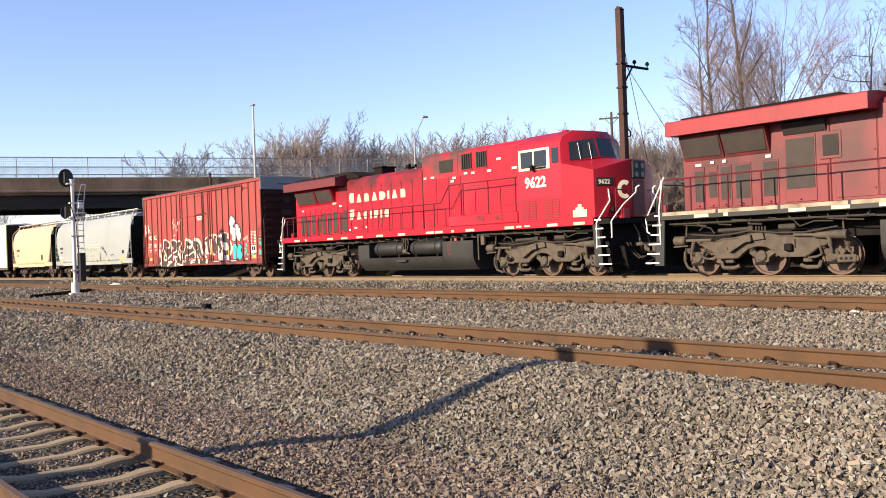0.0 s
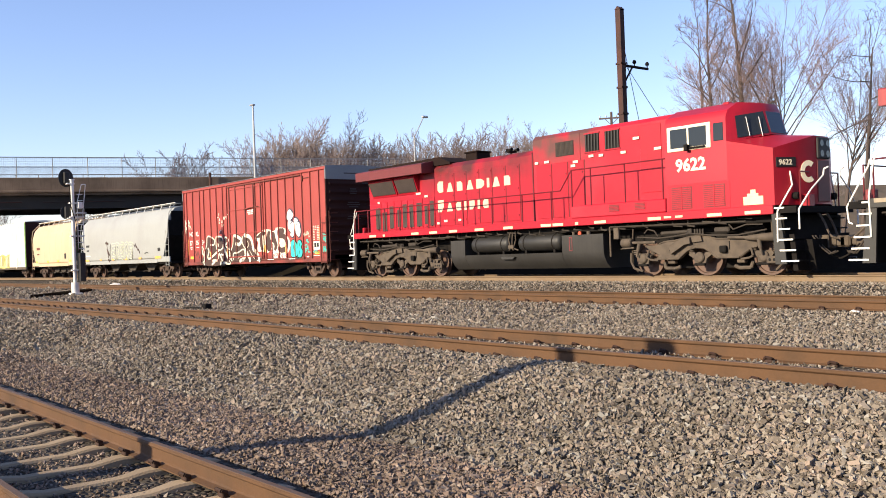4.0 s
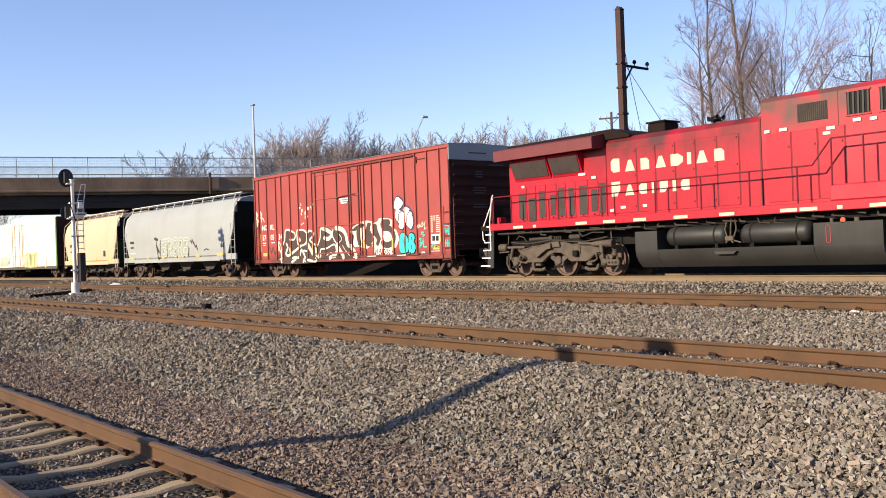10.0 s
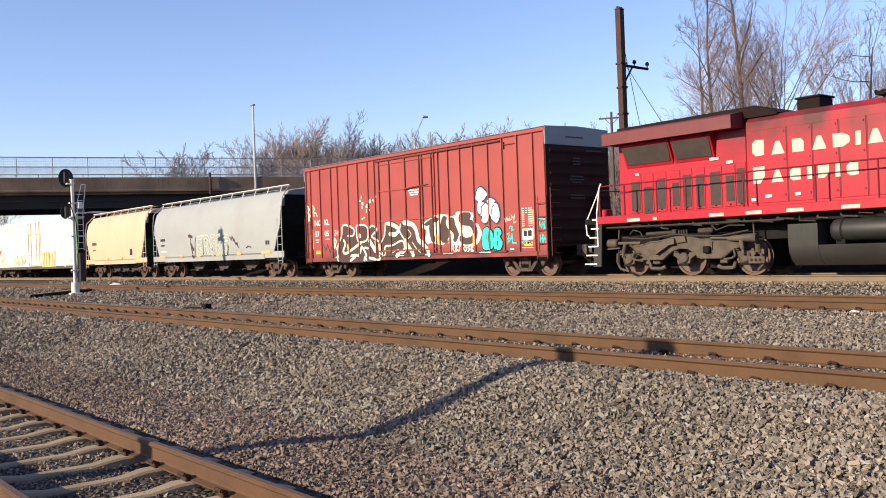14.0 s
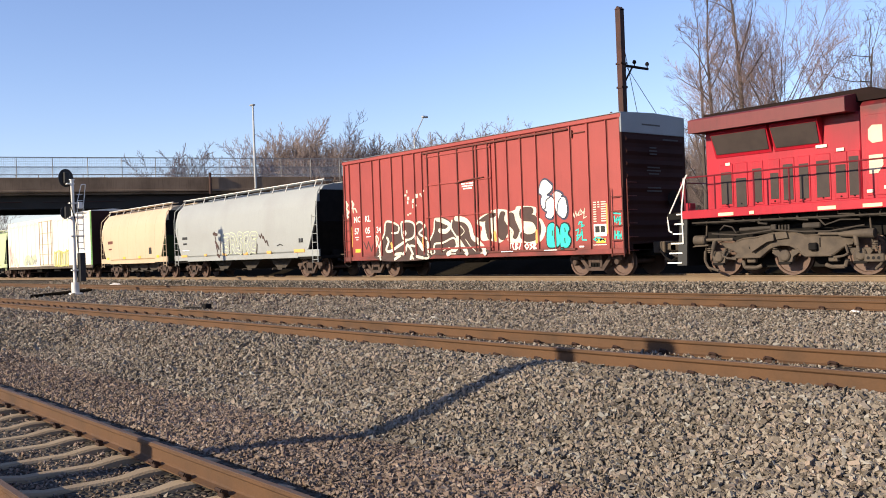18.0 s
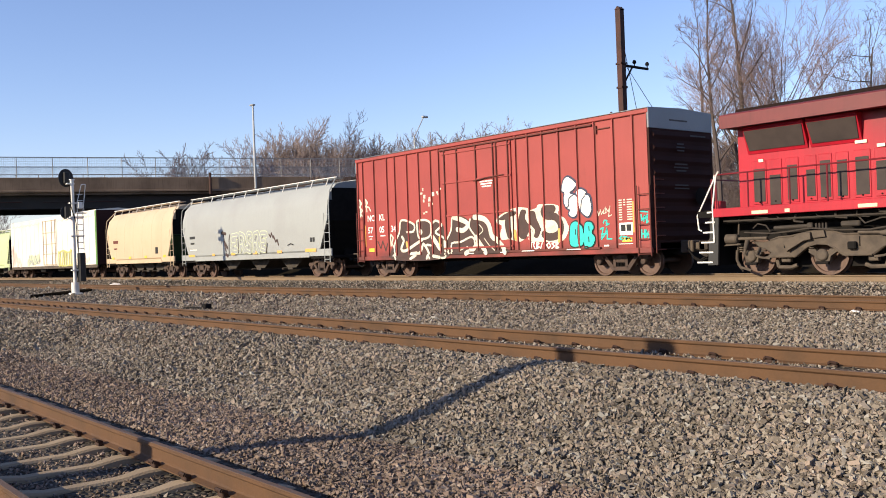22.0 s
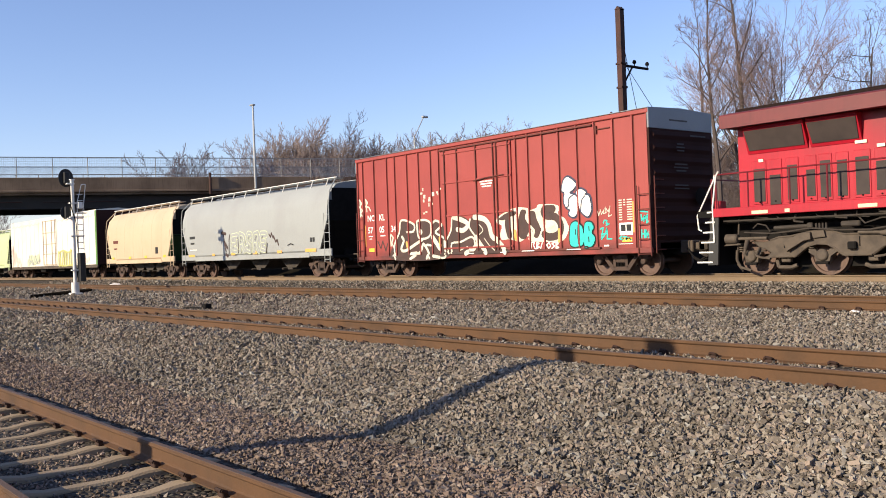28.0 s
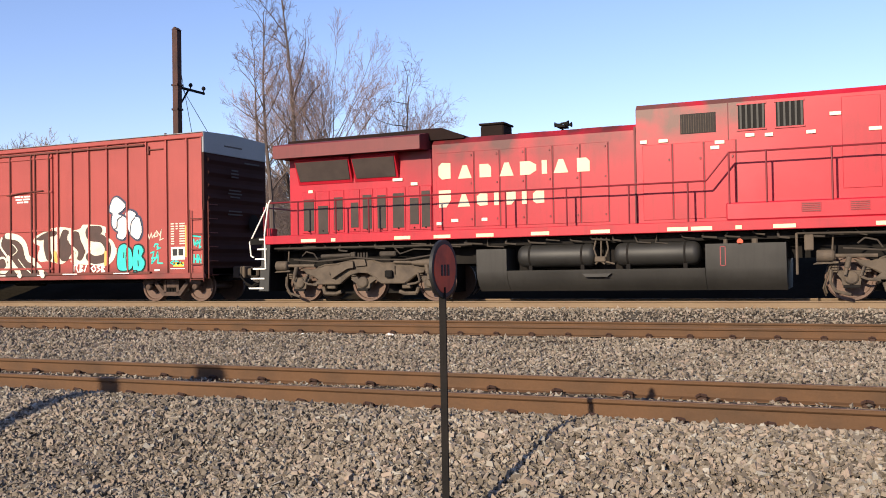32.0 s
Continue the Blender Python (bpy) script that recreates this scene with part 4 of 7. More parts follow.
    if old:
        sq = part("louvre_door", side_panel(-4.94, -4.36, 3.0, 3.7, -HW - 0.012, 0.02, 0.01), paint, rad)
        part("door_screen", side_panel(-4.86, -4.43, 3.08, 3.62, -HW - 0.032, 0.01, 0.004), GRILLE, sq, "small square vent screen")
        part("intake_screen", Geo().prism([(-HW - 0.004, 3.74), (-HW - 0.03, 3.74), (-HW - 0.16, 4.04), (-HW - 0.004, 4.06)], -5.95, -4.75, "x"), GRILLE, rad, "recessed dark screen under the wing")
    # engine hood
    hood = part("engine_hood", Geo().prism([(-HW, 1.86), (-HW, 4.22), (-HW + 0.16, 4.38), (HW - 0.16, 4.38), (HW, 4.22), (HW, 1.86)], -4.66, 0.84, "x"), paint, L)
    u = -4.55
    for w in (1.12, 0.72, 0.72, 0.72, 0.72, 0.72):
        d = part("hood_door", side_panel(u, u + w - 0.035, 1.98, 3.98, -HW, 0.014, 0.008), paint, hood)
        part("door_seam", Geo().box(u + w - 0.030, u + w - 0.004, -HW - 0.004, -HW + 0.004, 1.98, 3.98), RED_SEAM, hood)
        for z in (2.15, 3.1, 3.85):
            part("latch", Geo().cbox(u + w - 0.12, u + w - 0.08, -HW - 0.035, -HW - 0.012, z, z + 0.05, 0.006), RED_RAIL, d)
        u += w
    part("exhaust", Geo().cbox(-3.50, -2.84, -0.36, 0.36, 4.3, 4.74, 0.03).cbox(-3.54, -2.80, -0.40, 0.40, 4.74, 4.80, 0.02), SOOT, hood, "sooty square exhaust stack")
    hn = Geo().cyl((-1.3, 0, 4.36), (-1.3, 0, 4.58), 0.03, 8).cbox(-1.42, -1.18, -0.2, 0.2, 4.56, 4.62, 0.01)
    for y, w in ((-0.16, 1), (0.0, -1), (0.16, 1)):
        hn.lathe([(-1.3, 0.025), (-1.3 + w * 0.15, 0.035), (-1.3 + w * 0.21, 0.075)], 12, "x", (0, y, 4.66))
    part("horn", hn, STEEL_DARK, hood, "black three-chime air horn")
    for a, b in ((-2.4, -1.6), (-0.7, 0.4)):
        part("roof_hatch", Geo().cbox(a, b, -0.5, 0.5, 4.37, 4.44, 0.02), RED_DULL, hood)
    # raised equipment hood
    cabin = part("equipment_hood", Geo().prism([(-HW, 1.86), (-HW, 4.70), (-HW + 0.13, 4.83), (HW - 0.13, 4.83), (HW, 4.70), (HW, 1.86)], 0.845, 6.79, "x"), RED_BURNT if not old else paint, L)
    part("hood_joint", Geo().box(0.79, 0.84, -HW - 0.02, -HW, 1.9, 4.3), RED_SEAM, cabin)
    part("hood_joint", Geo().box(3.02, 3.04, -HW - 0.006, -HW, 2.55, 4.72), RED_SEAM, cabin)
    box_side = part("side_cabinet", Geo().cbox(3.0, 6.78, -SW + 0.02, -HW - 0.002, 1.89, 2.30, 0.03), RED_BURNT if not old else paint, cabin)
    for a in (4.62, 5.62):
        lv = part("louvre_panel", side_panel(a, a + 0.42, 2.02, 2.24, -SW + 0.02, 0.006, 0.003), paint, box_side)
        for i in range(5):
            part("slat", Geo().box(a + 0.02, a + 0.40, -SW + 0.002, -SW + 0.014, 2.035 + i * 0.042, 2.055 + i * 0.042), RED_DULL, lv)
    u = 1.0
    for w in (0.74, 0.74, 0.74):
        d = part("hood_door", side_panel(u, u + w - 0.035, 1.98, 3.82, -HW, 0.014, 0.008), paint, cabin)
        part("door_seam", Geo().box(u + w - 0.030, u + w - 0.004, -HW - 0.004, -HW + 0.004, 1.98, 3.82), RED_SEAM, cabin)
        part("latch", Geo().cbox(u + w - 0.12, u + w - 0.08, -HW - 0.035, -HW - 0.012, 3.4, 3.46, 0.006), RED_RAIL, d)
        u += w
    part("cabinet_panel", side_panel(5.5, 6.3, 2.55, 4.62, -HW, 0.014, 0.008), paint, cabin)
    gr = part("intake_grille", side_panel(1.92, 2.75, 4.03, 4.51, -HW, 0.012, 0.004), GRILLE, cabin, "fine dark intake screen")
    for i in range(14):
        part("slat", Geo().box(1.945 + i * 0.057, 1.955 + i * 0.057, -HW - 0.020, -HW - 0.012, 4.05, 4.49), STEEL_DIRT, gr)
    for a in (3.26, 4.10):
        gr = part("vent_opening", side_panel(a, a + 0.60, 4.05, 4.62, -HW, 0.012, 0.004), VOID, cabin, "black louvred opening")
        for i in range(5):
            part("slat", Geo().box(a + 0.04 + i * 0.125, a + 0.085 + i * 0.125, -HW - 0.04, -HW - 0.012, 4.05, 4.62), TANK_GREY, gr)
        for z in (4.62, 4.01):
            part("vent_frame", Geo().box(a - 0.03, a + 0.63, -HW - 0.03, -HW, z, z + 0.04), paint, gr)
    for u, z, w in ((1.40, 3.86, 0.22), (2.72, 3.74, 0.22), (3.42, 3.86, 0.20), (3.85, 3.84, 0.18), (4.75, 3.84, 0.20), (2.62, 3.62, 0.2), (5.25, 4.22, 0.24), (0.95, 3.86, 0.16), (6.05, 3.82, 0.26), (-4.55, 2.05, 0.16), (-4.12, 2.12, 0.20), (-3.25, 2.12, 0.16), (-5.85, 3.30, 0.3), (-5.3, 3.16, 0.2), (-8.55, 3.10, 0.14)) if not old else ((-8.75, 3.16, 0.2), (-8.25, 3.2, 0.12), (-7.85, 3.2, 0.12), (-6.5, 3.2, 0.16)):
        part("data_placard", side_panel(u, u + w, z, z + 0.08, -HW - 0.03, 0.006, 0.002), CREAM, cabin, "small white notice plate")
    # cab and nose
    CW = 1.5
    cab = part("cab", Geo().prism([(-CW, 1.88), (-CW, 4.42), (-CW + 0.12, 4.62), (-0.9, 4.86), (0.9, 4.86), (CW - 0.12, 4.62), (CW, 4.42), (CW, 1.88)], 6.80, 8.87, "x"), paint, L)
    nose = Geo()
    half = [(8.87, -CW, 1.88), (8.87, -CW, 3.74), (10.27, -CW, 3.40), (10.27, -CW, 1.88), (10.82, -0.36, 1.88), (10.82, -0.36, 3.72), (8.87, -0.36, 3.97)]
    nose.add(half + [(x, -y, z) for x, y, z in half],
             [(0, 3, 2, 1), (3, 4, 5, 2), (1, 2, 5, 6), (7, 8, 9, 10), (10, 9, 12, 11), (8, 13, 12, 9), (4, 11, 12, 5), (6, 5, 12, 13), (0, 1, 6, 13, 8, 7), (0, 7, 10, 11, 4, 3)])
    nose_ob = part("nose", nose, paint, cab)
    part("nose_door", Geo().cbox(10.81, 10.85, -0.3, 0.3, 1.95, 3.05, 0.01), RED_DULL, nose_ob)
    part("headlight", Geo().cbox(10.80, 10.90, -0.30, 0.30, 3.10, 3.68, 0.03), BLACK, nose_ob)
    for z in (3.24, 3.52):
        for y in (-0.15, 0.15):
            part("lamp_glass", Geo().cyl((10.895, y, z), (10.91, y, z), 0.09, 14), GLASS, nose_ob)
    part("ditch_light", Geo().cyl((10.50, -0.95, 2.12), (10.66, -0.95, 2.12), 0.1, 12), STEEL_DARK, nose_ob)
    part("ditch_light", Geo().cyl((10.50, 0.95, 2.12), (10.66, 0.95, 2.12), 0.1, 12), STEEL_DARK, nose_ob)
    front = Geo()
    side = [(8.87, -CW, 3.72), (8.87, -CW, 4.42), (8.87, -CW + 0.12, 4.62), (8.87, -0.9, 4.86), (9.08, -1.34, 3.74), (8.96, -1.26, 4.50), (9.58, -0.42, 3.90), (9.38, -0.40, 4.64), (9.28, -0.40, 4.82)]
    front.add(side + [(x, -y, z) for x, y, z in side],
              [(0, 1, 5, 4), (1, 2, 5), (2, 3, 8, 7, 5), (4, 5, 7, 6), (9, 13, 14, 10), (10, 14, 11), (11, 14, 16, 17, 12), (13, 15, 16, 14), (6, 7, 16, 15), (7, 8, 17, 16), (3, 12, 17, 8), (0, 4, 6, 15, 13, 9)])
    fr_ob = part("windscreen_surround", front, paint, cab)

    def pane_on(p, q, r, t, inset, name):
        """A thin glass pane on the quad p (low), q (low), r (high), t (high), inset from its edges."""
        p, q, r, t = (Vector(a) for a in (p, q, r, t))
        mid = (p + q + r + t) / 4
        out = (q - p).cross(t - p).normalized()
        out = out if out.x > 0 else -out
        ring = [a + (mid - a) * inset + out * 0.012 for a in (p, q, r, t)]
        back = [a - out * 0.01 for a in ring]
        g2 = Geo().add(ring + back, [(0, 1, 2, 3), (7, 6, 5, 4), (0, 4, 5, 1), (1, 5, 6, 2), (2, 6, 7, 3), (3, 7, 4, 0)])
        return part(name, g2, GLASS, fr_ob, "dark windscreen glass")
    for k in (1, -1):
        pane_on((9.08, -1.34 * k, 3.78), (9.58, -0.42 * k, 3.92), (9.38, -0.40 * k, 4.60), (8.96, -1.26 * k, 4.46), 0.09, "windscreen")
    pane_on((9.58, -0.42, 3.92), (9.58, 0.42, 3.92), (9.38, 0.40, 4.60), (9.38, -0.40, 4.60), 0.09, "windscreen")
    wip = Geo()
    for y in (-1.0, -0.66):
        x = 9.58 + (abs(y) - 0.42) * -0.54
        wip.tube([(x + 0.03, y, 3.86), (x - 0.08, y, 4.4)], 0.010, 5)
    part("wiper", wip, WHITE, fr_ob)
    win = part("cab_window", side_panel(6.90, 8.38, 3.62, 4.34, -CW, 0.03, 0.015), CREAM, cab, "white-framed sliding side window")
    for a, b in ((7.02, 7.60), (7.66, 8.25)):
        part("pane", side_panel(a, b, 3.71, 4.26, -CW - 0.024, 0.012, 0.003), GLASS, win, "dark glass pane")
    part("arm_rest", Geo().cbox(7.62, 8.22, -CW - 0.08, -CW - 0.03, 3.65, 3.70, 0.01), STEEL_DARK, win)
    part("mirror", Geo().cbox(7.56, 7.68, -CW - 0.16, -CW - 0.05, 3.60, 3.78, 0.01), STEEL_DARK, win)
    part("quarter_window", side_panel(8.46, 8.78, 3.78, 4.28, -CW, 0.012, 0.05), GLASS, cab)
    part("access_panel", side_panel(6.86, 8.94, 1.90, 2.66, -CW, 0.006, 0.004), paint, cab)
    for a in (6.99, 8.08):
        lv = part("louvre_panel", side_panel(a, a + 0.70, 1.95, 2.58, -CW - 0.006, 0.006, 0.003), RED_DULL, cab, "screened louvre panel")
        for i in range(11):
            part("slat", Geo().box(a + 0.02, a + 0.68, -CW - 0.022, -CW - 0.012, 1.975 + i * 0.054, 2.007 + i * 0.054), paint, lv)
        part("louvre_bar", Geo().box(a + 0.335, a + 0.365, -CW - 0.026, -CW - 0.012, 1.95, 2.58), paint, lv)
    part("roof_vent", Geo().cbox(7.1, 8.3, -0.5, 0.5, 4.85, 4.94, 0.03).cbox(8.4, 8.6, -0.9, -0.7, 4.82, 4.92, 0.02), paint, cab)
    if not old:
        lettering("road_number", "9622", 0.50, CREAM, cab, pose(7.16, -CW - 0.004, 3.04, 90, 0, 0), "cream painted road number", bold=0.016, width=1.02)
        part("number_board", Geo().cbox(-0.30, 0.30, -0.02, 0.0, -0.13, 0.13, 0.01), BLACK, nose_ob, "black number board", m=Matrix.Translation((10.432, -1.17, 3.02)) @ pose(0, 0, 0, 0, 0, 64.2))
        nb = lettering("number", "9622", 0.2, CREAM, nose_ob, Matrix.Translation((10.432, -1.17, 3.02)) @ pose(0, 0, 0, 0, 0, 64.2) @ pose(-0.22, -0.024, -0.07, 90, 0, 0), bold=0.004)
        arc = [math.radians(50 + 260 * i / 14) for i in range(15)]
        ring = [(0.24 * math.cos(a), 0.30 * math.sin(a)) for a in arc] + [(0.12 * math.cos(a), 0.16 * math.sin(a)) for a in arc[::-1]]
        part("nose_emblem", Geo().prism(ring, -0.014, 0.0), CREAM, nose_ob, "pale open ring emblem", m=Matrix.Translation((10.725, -0.56, 2.76)) @ pose(0, 0, 0, 0, 0, 64.2))
        em = Geo()
        for a, b, z0, z1 in ((9.34, 9.94, 1.93, 2.16), (9.46, 9.80, 2.16, 2.24), (9.56, 9.72, 2.24, 2.34)):
            em.cbox(a, b, -CW - 0.008, -CW, z0, z1, 0.004)
        part("side_emblem", em, REFLECT, nose_ob, "pale yellow stepped emblem")
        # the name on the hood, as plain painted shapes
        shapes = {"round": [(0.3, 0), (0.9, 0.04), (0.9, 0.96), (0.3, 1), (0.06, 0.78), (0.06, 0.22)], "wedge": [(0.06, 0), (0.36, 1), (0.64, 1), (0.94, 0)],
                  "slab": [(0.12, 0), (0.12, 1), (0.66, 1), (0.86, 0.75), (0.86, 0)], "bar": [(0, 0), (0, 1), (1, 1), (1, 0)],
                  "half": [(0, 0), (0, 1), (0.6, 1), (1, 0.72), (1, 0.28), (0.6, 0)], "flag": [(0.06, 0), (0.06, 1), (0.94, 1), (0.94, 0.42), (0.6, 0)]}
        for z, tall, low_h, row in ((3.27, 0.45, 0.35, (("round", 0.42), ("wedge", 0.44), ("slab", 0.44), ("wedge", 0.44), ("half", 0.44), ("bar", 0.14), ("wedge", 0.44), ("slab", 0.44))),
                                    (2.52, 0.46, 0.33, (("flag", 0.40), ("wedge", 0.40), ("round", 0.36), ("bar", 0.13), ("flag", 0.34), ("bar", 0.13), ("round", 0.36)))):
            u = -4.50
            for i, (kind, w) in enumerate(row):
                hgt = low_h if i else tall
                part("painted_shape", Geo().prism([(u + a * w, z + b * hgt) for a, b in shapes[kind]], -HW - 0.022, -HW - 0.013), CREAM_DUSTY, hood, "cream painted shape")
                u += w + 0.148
    # handrails along the walkway
    for k in (-1, 1):
        y = k * (SW - 0.03)
        rail_m = RED_RAIL if not old else RED_SEAM
        lo_t, hi_t = 2.83, 3.46
        rail = part("handrail", Geo().tube([(-9.62, y, lo_t), (2.56, y, lo_t), (3.08, y, hi_t), (6.79, y, hi_t)], 0.022, 6), rail_m, L)
        for u in (-9.6, -8.6, -7.38, -6.35, -4.48, -2.4, -0.8, 0.75, 2.14, 3.08, 3.9, 5.28, 6.7):
            base, top = (1.86, lo_t) if u < 3 else (2.28, hi_t)
            part("stanchion", Geo().cyl((u, y, base), (u, y, top), 0.024, 6), rail_m, rail)
    return L


RUNG_MESH = Geo().cyl((0, -0.225, 0), (0, 0.225, 0), 0.014, 6).mesh("rung", OXIDE_DARK)


def boxcar(name, label, x_rest):
    B = vehicle(name, label, "boxcar", x_rest)
    HL, HW, Z0, Z1 = 7.82, 1.6, 0.98, 5.06
    body = part("body", Geo().box(-HL + 0.06, HL - 0.06, -HW + 0.07, HW - 0.07, Z0 - 0.12, Z1 - 0.03), OXIDE, B)
    part("floor_frame", Geo().box(-HL, HL, -1.2, 1.2, 0.8, 1.0).box(-HL, HL, -0.25, 0.25, 0.62, 0.82), STEEL_DARK, body)
    # ribbed side sheets, sill and eaves
    for k in (-1, 1):
        y = k * (HW - 0.07)
        xs = [-7.72, -7.34, -6.52, -5.60, -5.05, -4.23, -3.47, -2.70, -2.2]
        right = [2.05, 2.64, 3.34, 4.09, 4.89, 5.65, 6.41, 7.18]
        for a in xs + right + [7.72]:
            part("side_post", Geo().prism([(a - 0.04, y), (a + 0.03, y), (a + 0.02, y + k * 0.05), (a - 0.025, y + k * 0.05)], Z0 - 0.10, Z1 - 0.16, "z"), OXIDE, body)
            # dark strip paints the shadow each post throws on the sheet
            part("post_shade", Geo().box(a + 0.032, a + 0.055, *sorted((y, y + k * 0.006)), Z0 - 0.10, Z1 - 0.16), OXIDE_DARK, body, "dark strip for the shade beside a post")
        part("side_sill", Geo().cbox(-HL, HL, *sorted((y - k * 0.02, k * HW)), Z0 - 0.27, Z0 - 0.10, 0.015), OXIDE, body)
        part("eave", Geo().cbox(-HL, HL, *sorted((y - k * 0.05, k * HW)), Z1 - 0.17, Z1, 0.02), OXIDE, body)
        # plug door
        yd = k * (HW - 0.015)
        door = part("plug_door", Geo().cbox(-1.95, 1.83, *sorted((yd - k * 0.05, yd)), Z0 - 0.03, Z1 - 0.30, 0.012), OXIDE, body, "large plug door with locking bars")
        for z in (1.05, 2.28, 3.52, 4.62):
            part("door_rail", Geo().cbox(-1.95, 1.83, *sorted((yd, yd + k * 0.03)), z, z + 0.07, 0.01), OXIDE, door)
        for a in (-1.78, -1.05, 0.02, 0.95, 1.12, 1.72):
            part("door_bar", Geo().cyl((a, yd + k * 0.035, Z0 - 0.04), (a, yd + k * 0.035, Z1 - 0.28), 0.024, 6), OXIDE_DARK, door)
        part("door_track", Geo().cbox(-2.1, 5.8, *sorted((yd - k * 0.05, yd + k * 0.05)), Z0 - 0.12, Z0 - 0.04, 0.012).cbox(-2.1, 5.6, *sorted((yd - k * 0.02, yd + k * 0.03)), Z1 - 0.28, Z1 - 0.22, 0.01), OXIDE_DARK, door)
        part("door_handle", Geo().tube([(-0.1, yd + k * 0.06, 3.5), (0.5, yd + k * 0.07, 3.56), (1.5, yd + k * 0.06, 3.6)], 0.022, 6), OXIDE_DARK, door)
        # ladders
        for e in (-1, 1):
            lad = part("ladder", Geo().cyl((e * 7.80, k * (HW + 0.02), 0.62), (e * 7.80, k * (HW + 0.02), 2.75), 0.018, 6).cyl((e * 7.32, k * (HW + 0.02), 0.62), (e * 7.32, k * (HW + 0.02), 2.75), 0.018, 6), OXIDE_DARK, body)
            for i in range(5):
                part("rung", Geo().cyl((e * 7.32, k * (HW + 0.02), 0.68 + i * 0.45), (e * 7.80, k * (HW + 0.02), 0.68 + i * 0.45), 0.014, 6), OXIDE_DARK, lad)
    # roof
    part("roof", Geo().prism([(-HW, Z1), (0, Z1 + 0.06), (HW, Z1), (HW, Z1 - 0.04), (-HW, Z1 - 0.04)], -HL, HL, "x"), GALV, B, "galvanised shallow-pitched roof")
    part("roof_rib", Geo().prism([(-HW - 0.006, Z1 - 0.01), (0, Z1 + 0.075), (HW, Z1 - 0.01)], -HL - 0.01, -HL + 0.1, "x"), OXIDE, B)
    # ends
    for e in (-1, 1):
        end = part("end_wall", Geo().box(*sorted((e * (HL - 0.06), e * HL)), -HW + 0.02, HW - 0.02, Z0 - 0.15, Z1 - 0.62), END_DARK, B, "corrugated end, darkened as a shaded side")
        part("end_cap", Geo().cbox(*sorted((e * (HL - 0.06), e * (HL + 0.012))), -HW + 0.01, HW - 0.01, Z1 - 0.62, Z1 - 0.02, 0.01), GALV, end, "pale grey upper end panel")
        for i in range(9):
            z = Z0 + 0.1 + i * 0.38
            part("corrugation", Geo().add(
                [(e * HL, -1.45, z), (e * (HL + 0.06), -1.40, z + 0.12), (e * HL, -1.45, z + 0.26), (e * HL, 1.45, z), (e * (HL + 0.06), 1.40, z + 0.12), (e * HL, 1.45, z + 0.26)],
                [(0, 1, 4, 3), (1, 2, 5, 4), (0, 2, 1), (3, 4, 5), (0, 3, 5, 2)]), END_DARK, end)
        end_lad = part("end_ladder", Geo().cyl((e * (HL + 0.08), -1.5, 0.7), (e * (HL + 0.08), -1.5, 3.0), 0.016, 6), OXIDE_DARK, end)
        for i in range(6):
            r = new("rung", RUNG_MESH)
            r.parent, r.matrix_basis = end_lad, pose(e * (HL + 0.08), -1.275, 0.8 + i * 0.42)
        part("brake_wheel", Geo().lathe([(e * (HL + 0.12), 0.25), (e * (HL + 0.15), 0.28), (e * (HL + 0.16), 0.25)], 18, "x", (0, 0.7, 2.4)), STEEL_DARK, end)
        for y, z, w in ((0.75, Z1 - 0.80, 0.8), (-0.15, 3.98, 0.34), (-0.15, 3.88, 0.4), (-0.15, 3.78, 0.36), (-0.15, 3.36, 0.62), (-0.15, 3.26, 0.7), (-0.15, 3.16, 0.5), (-0.15, 2.72, 0.66), (-0.15, 2.62, 0.74)):
            part("stencil_bar", Geo().box(*sorted((e * (HL + 0.065), e * (HL + 0.07))), y - w / 2, y + w / 2, z, z + 0.045), STENCIL_FAINT, end)
        part("stencil_bar", Geo().box(*sorted((e * (HL + 0.013), e * (HL + 0.017))), -0.6, 0.3, Z1 - 0.36, Z1 - 0.31), STENCIL_FAINT, end)
        coupler(B, e * 8.0, e)
        freight_truck(B, e * 6.18)
    g = Geo()
    for a in (-3.4, -1.9, 1.0, 2.4, 3.6):
        g.box(a, a + 0.3, -1.3, 1.3, 0.72, 0.9)
    g.cyl((-0.8, -0.6, 0.68), (0.4, -0.6, 0.68), 0.17, 12).tube([(-5.2, -0.9, 0.62), (5.0, -0.9, 0.6)], 0.02, 6)
    part("brake_gear", g, STEEL_DARK, B)
    return B


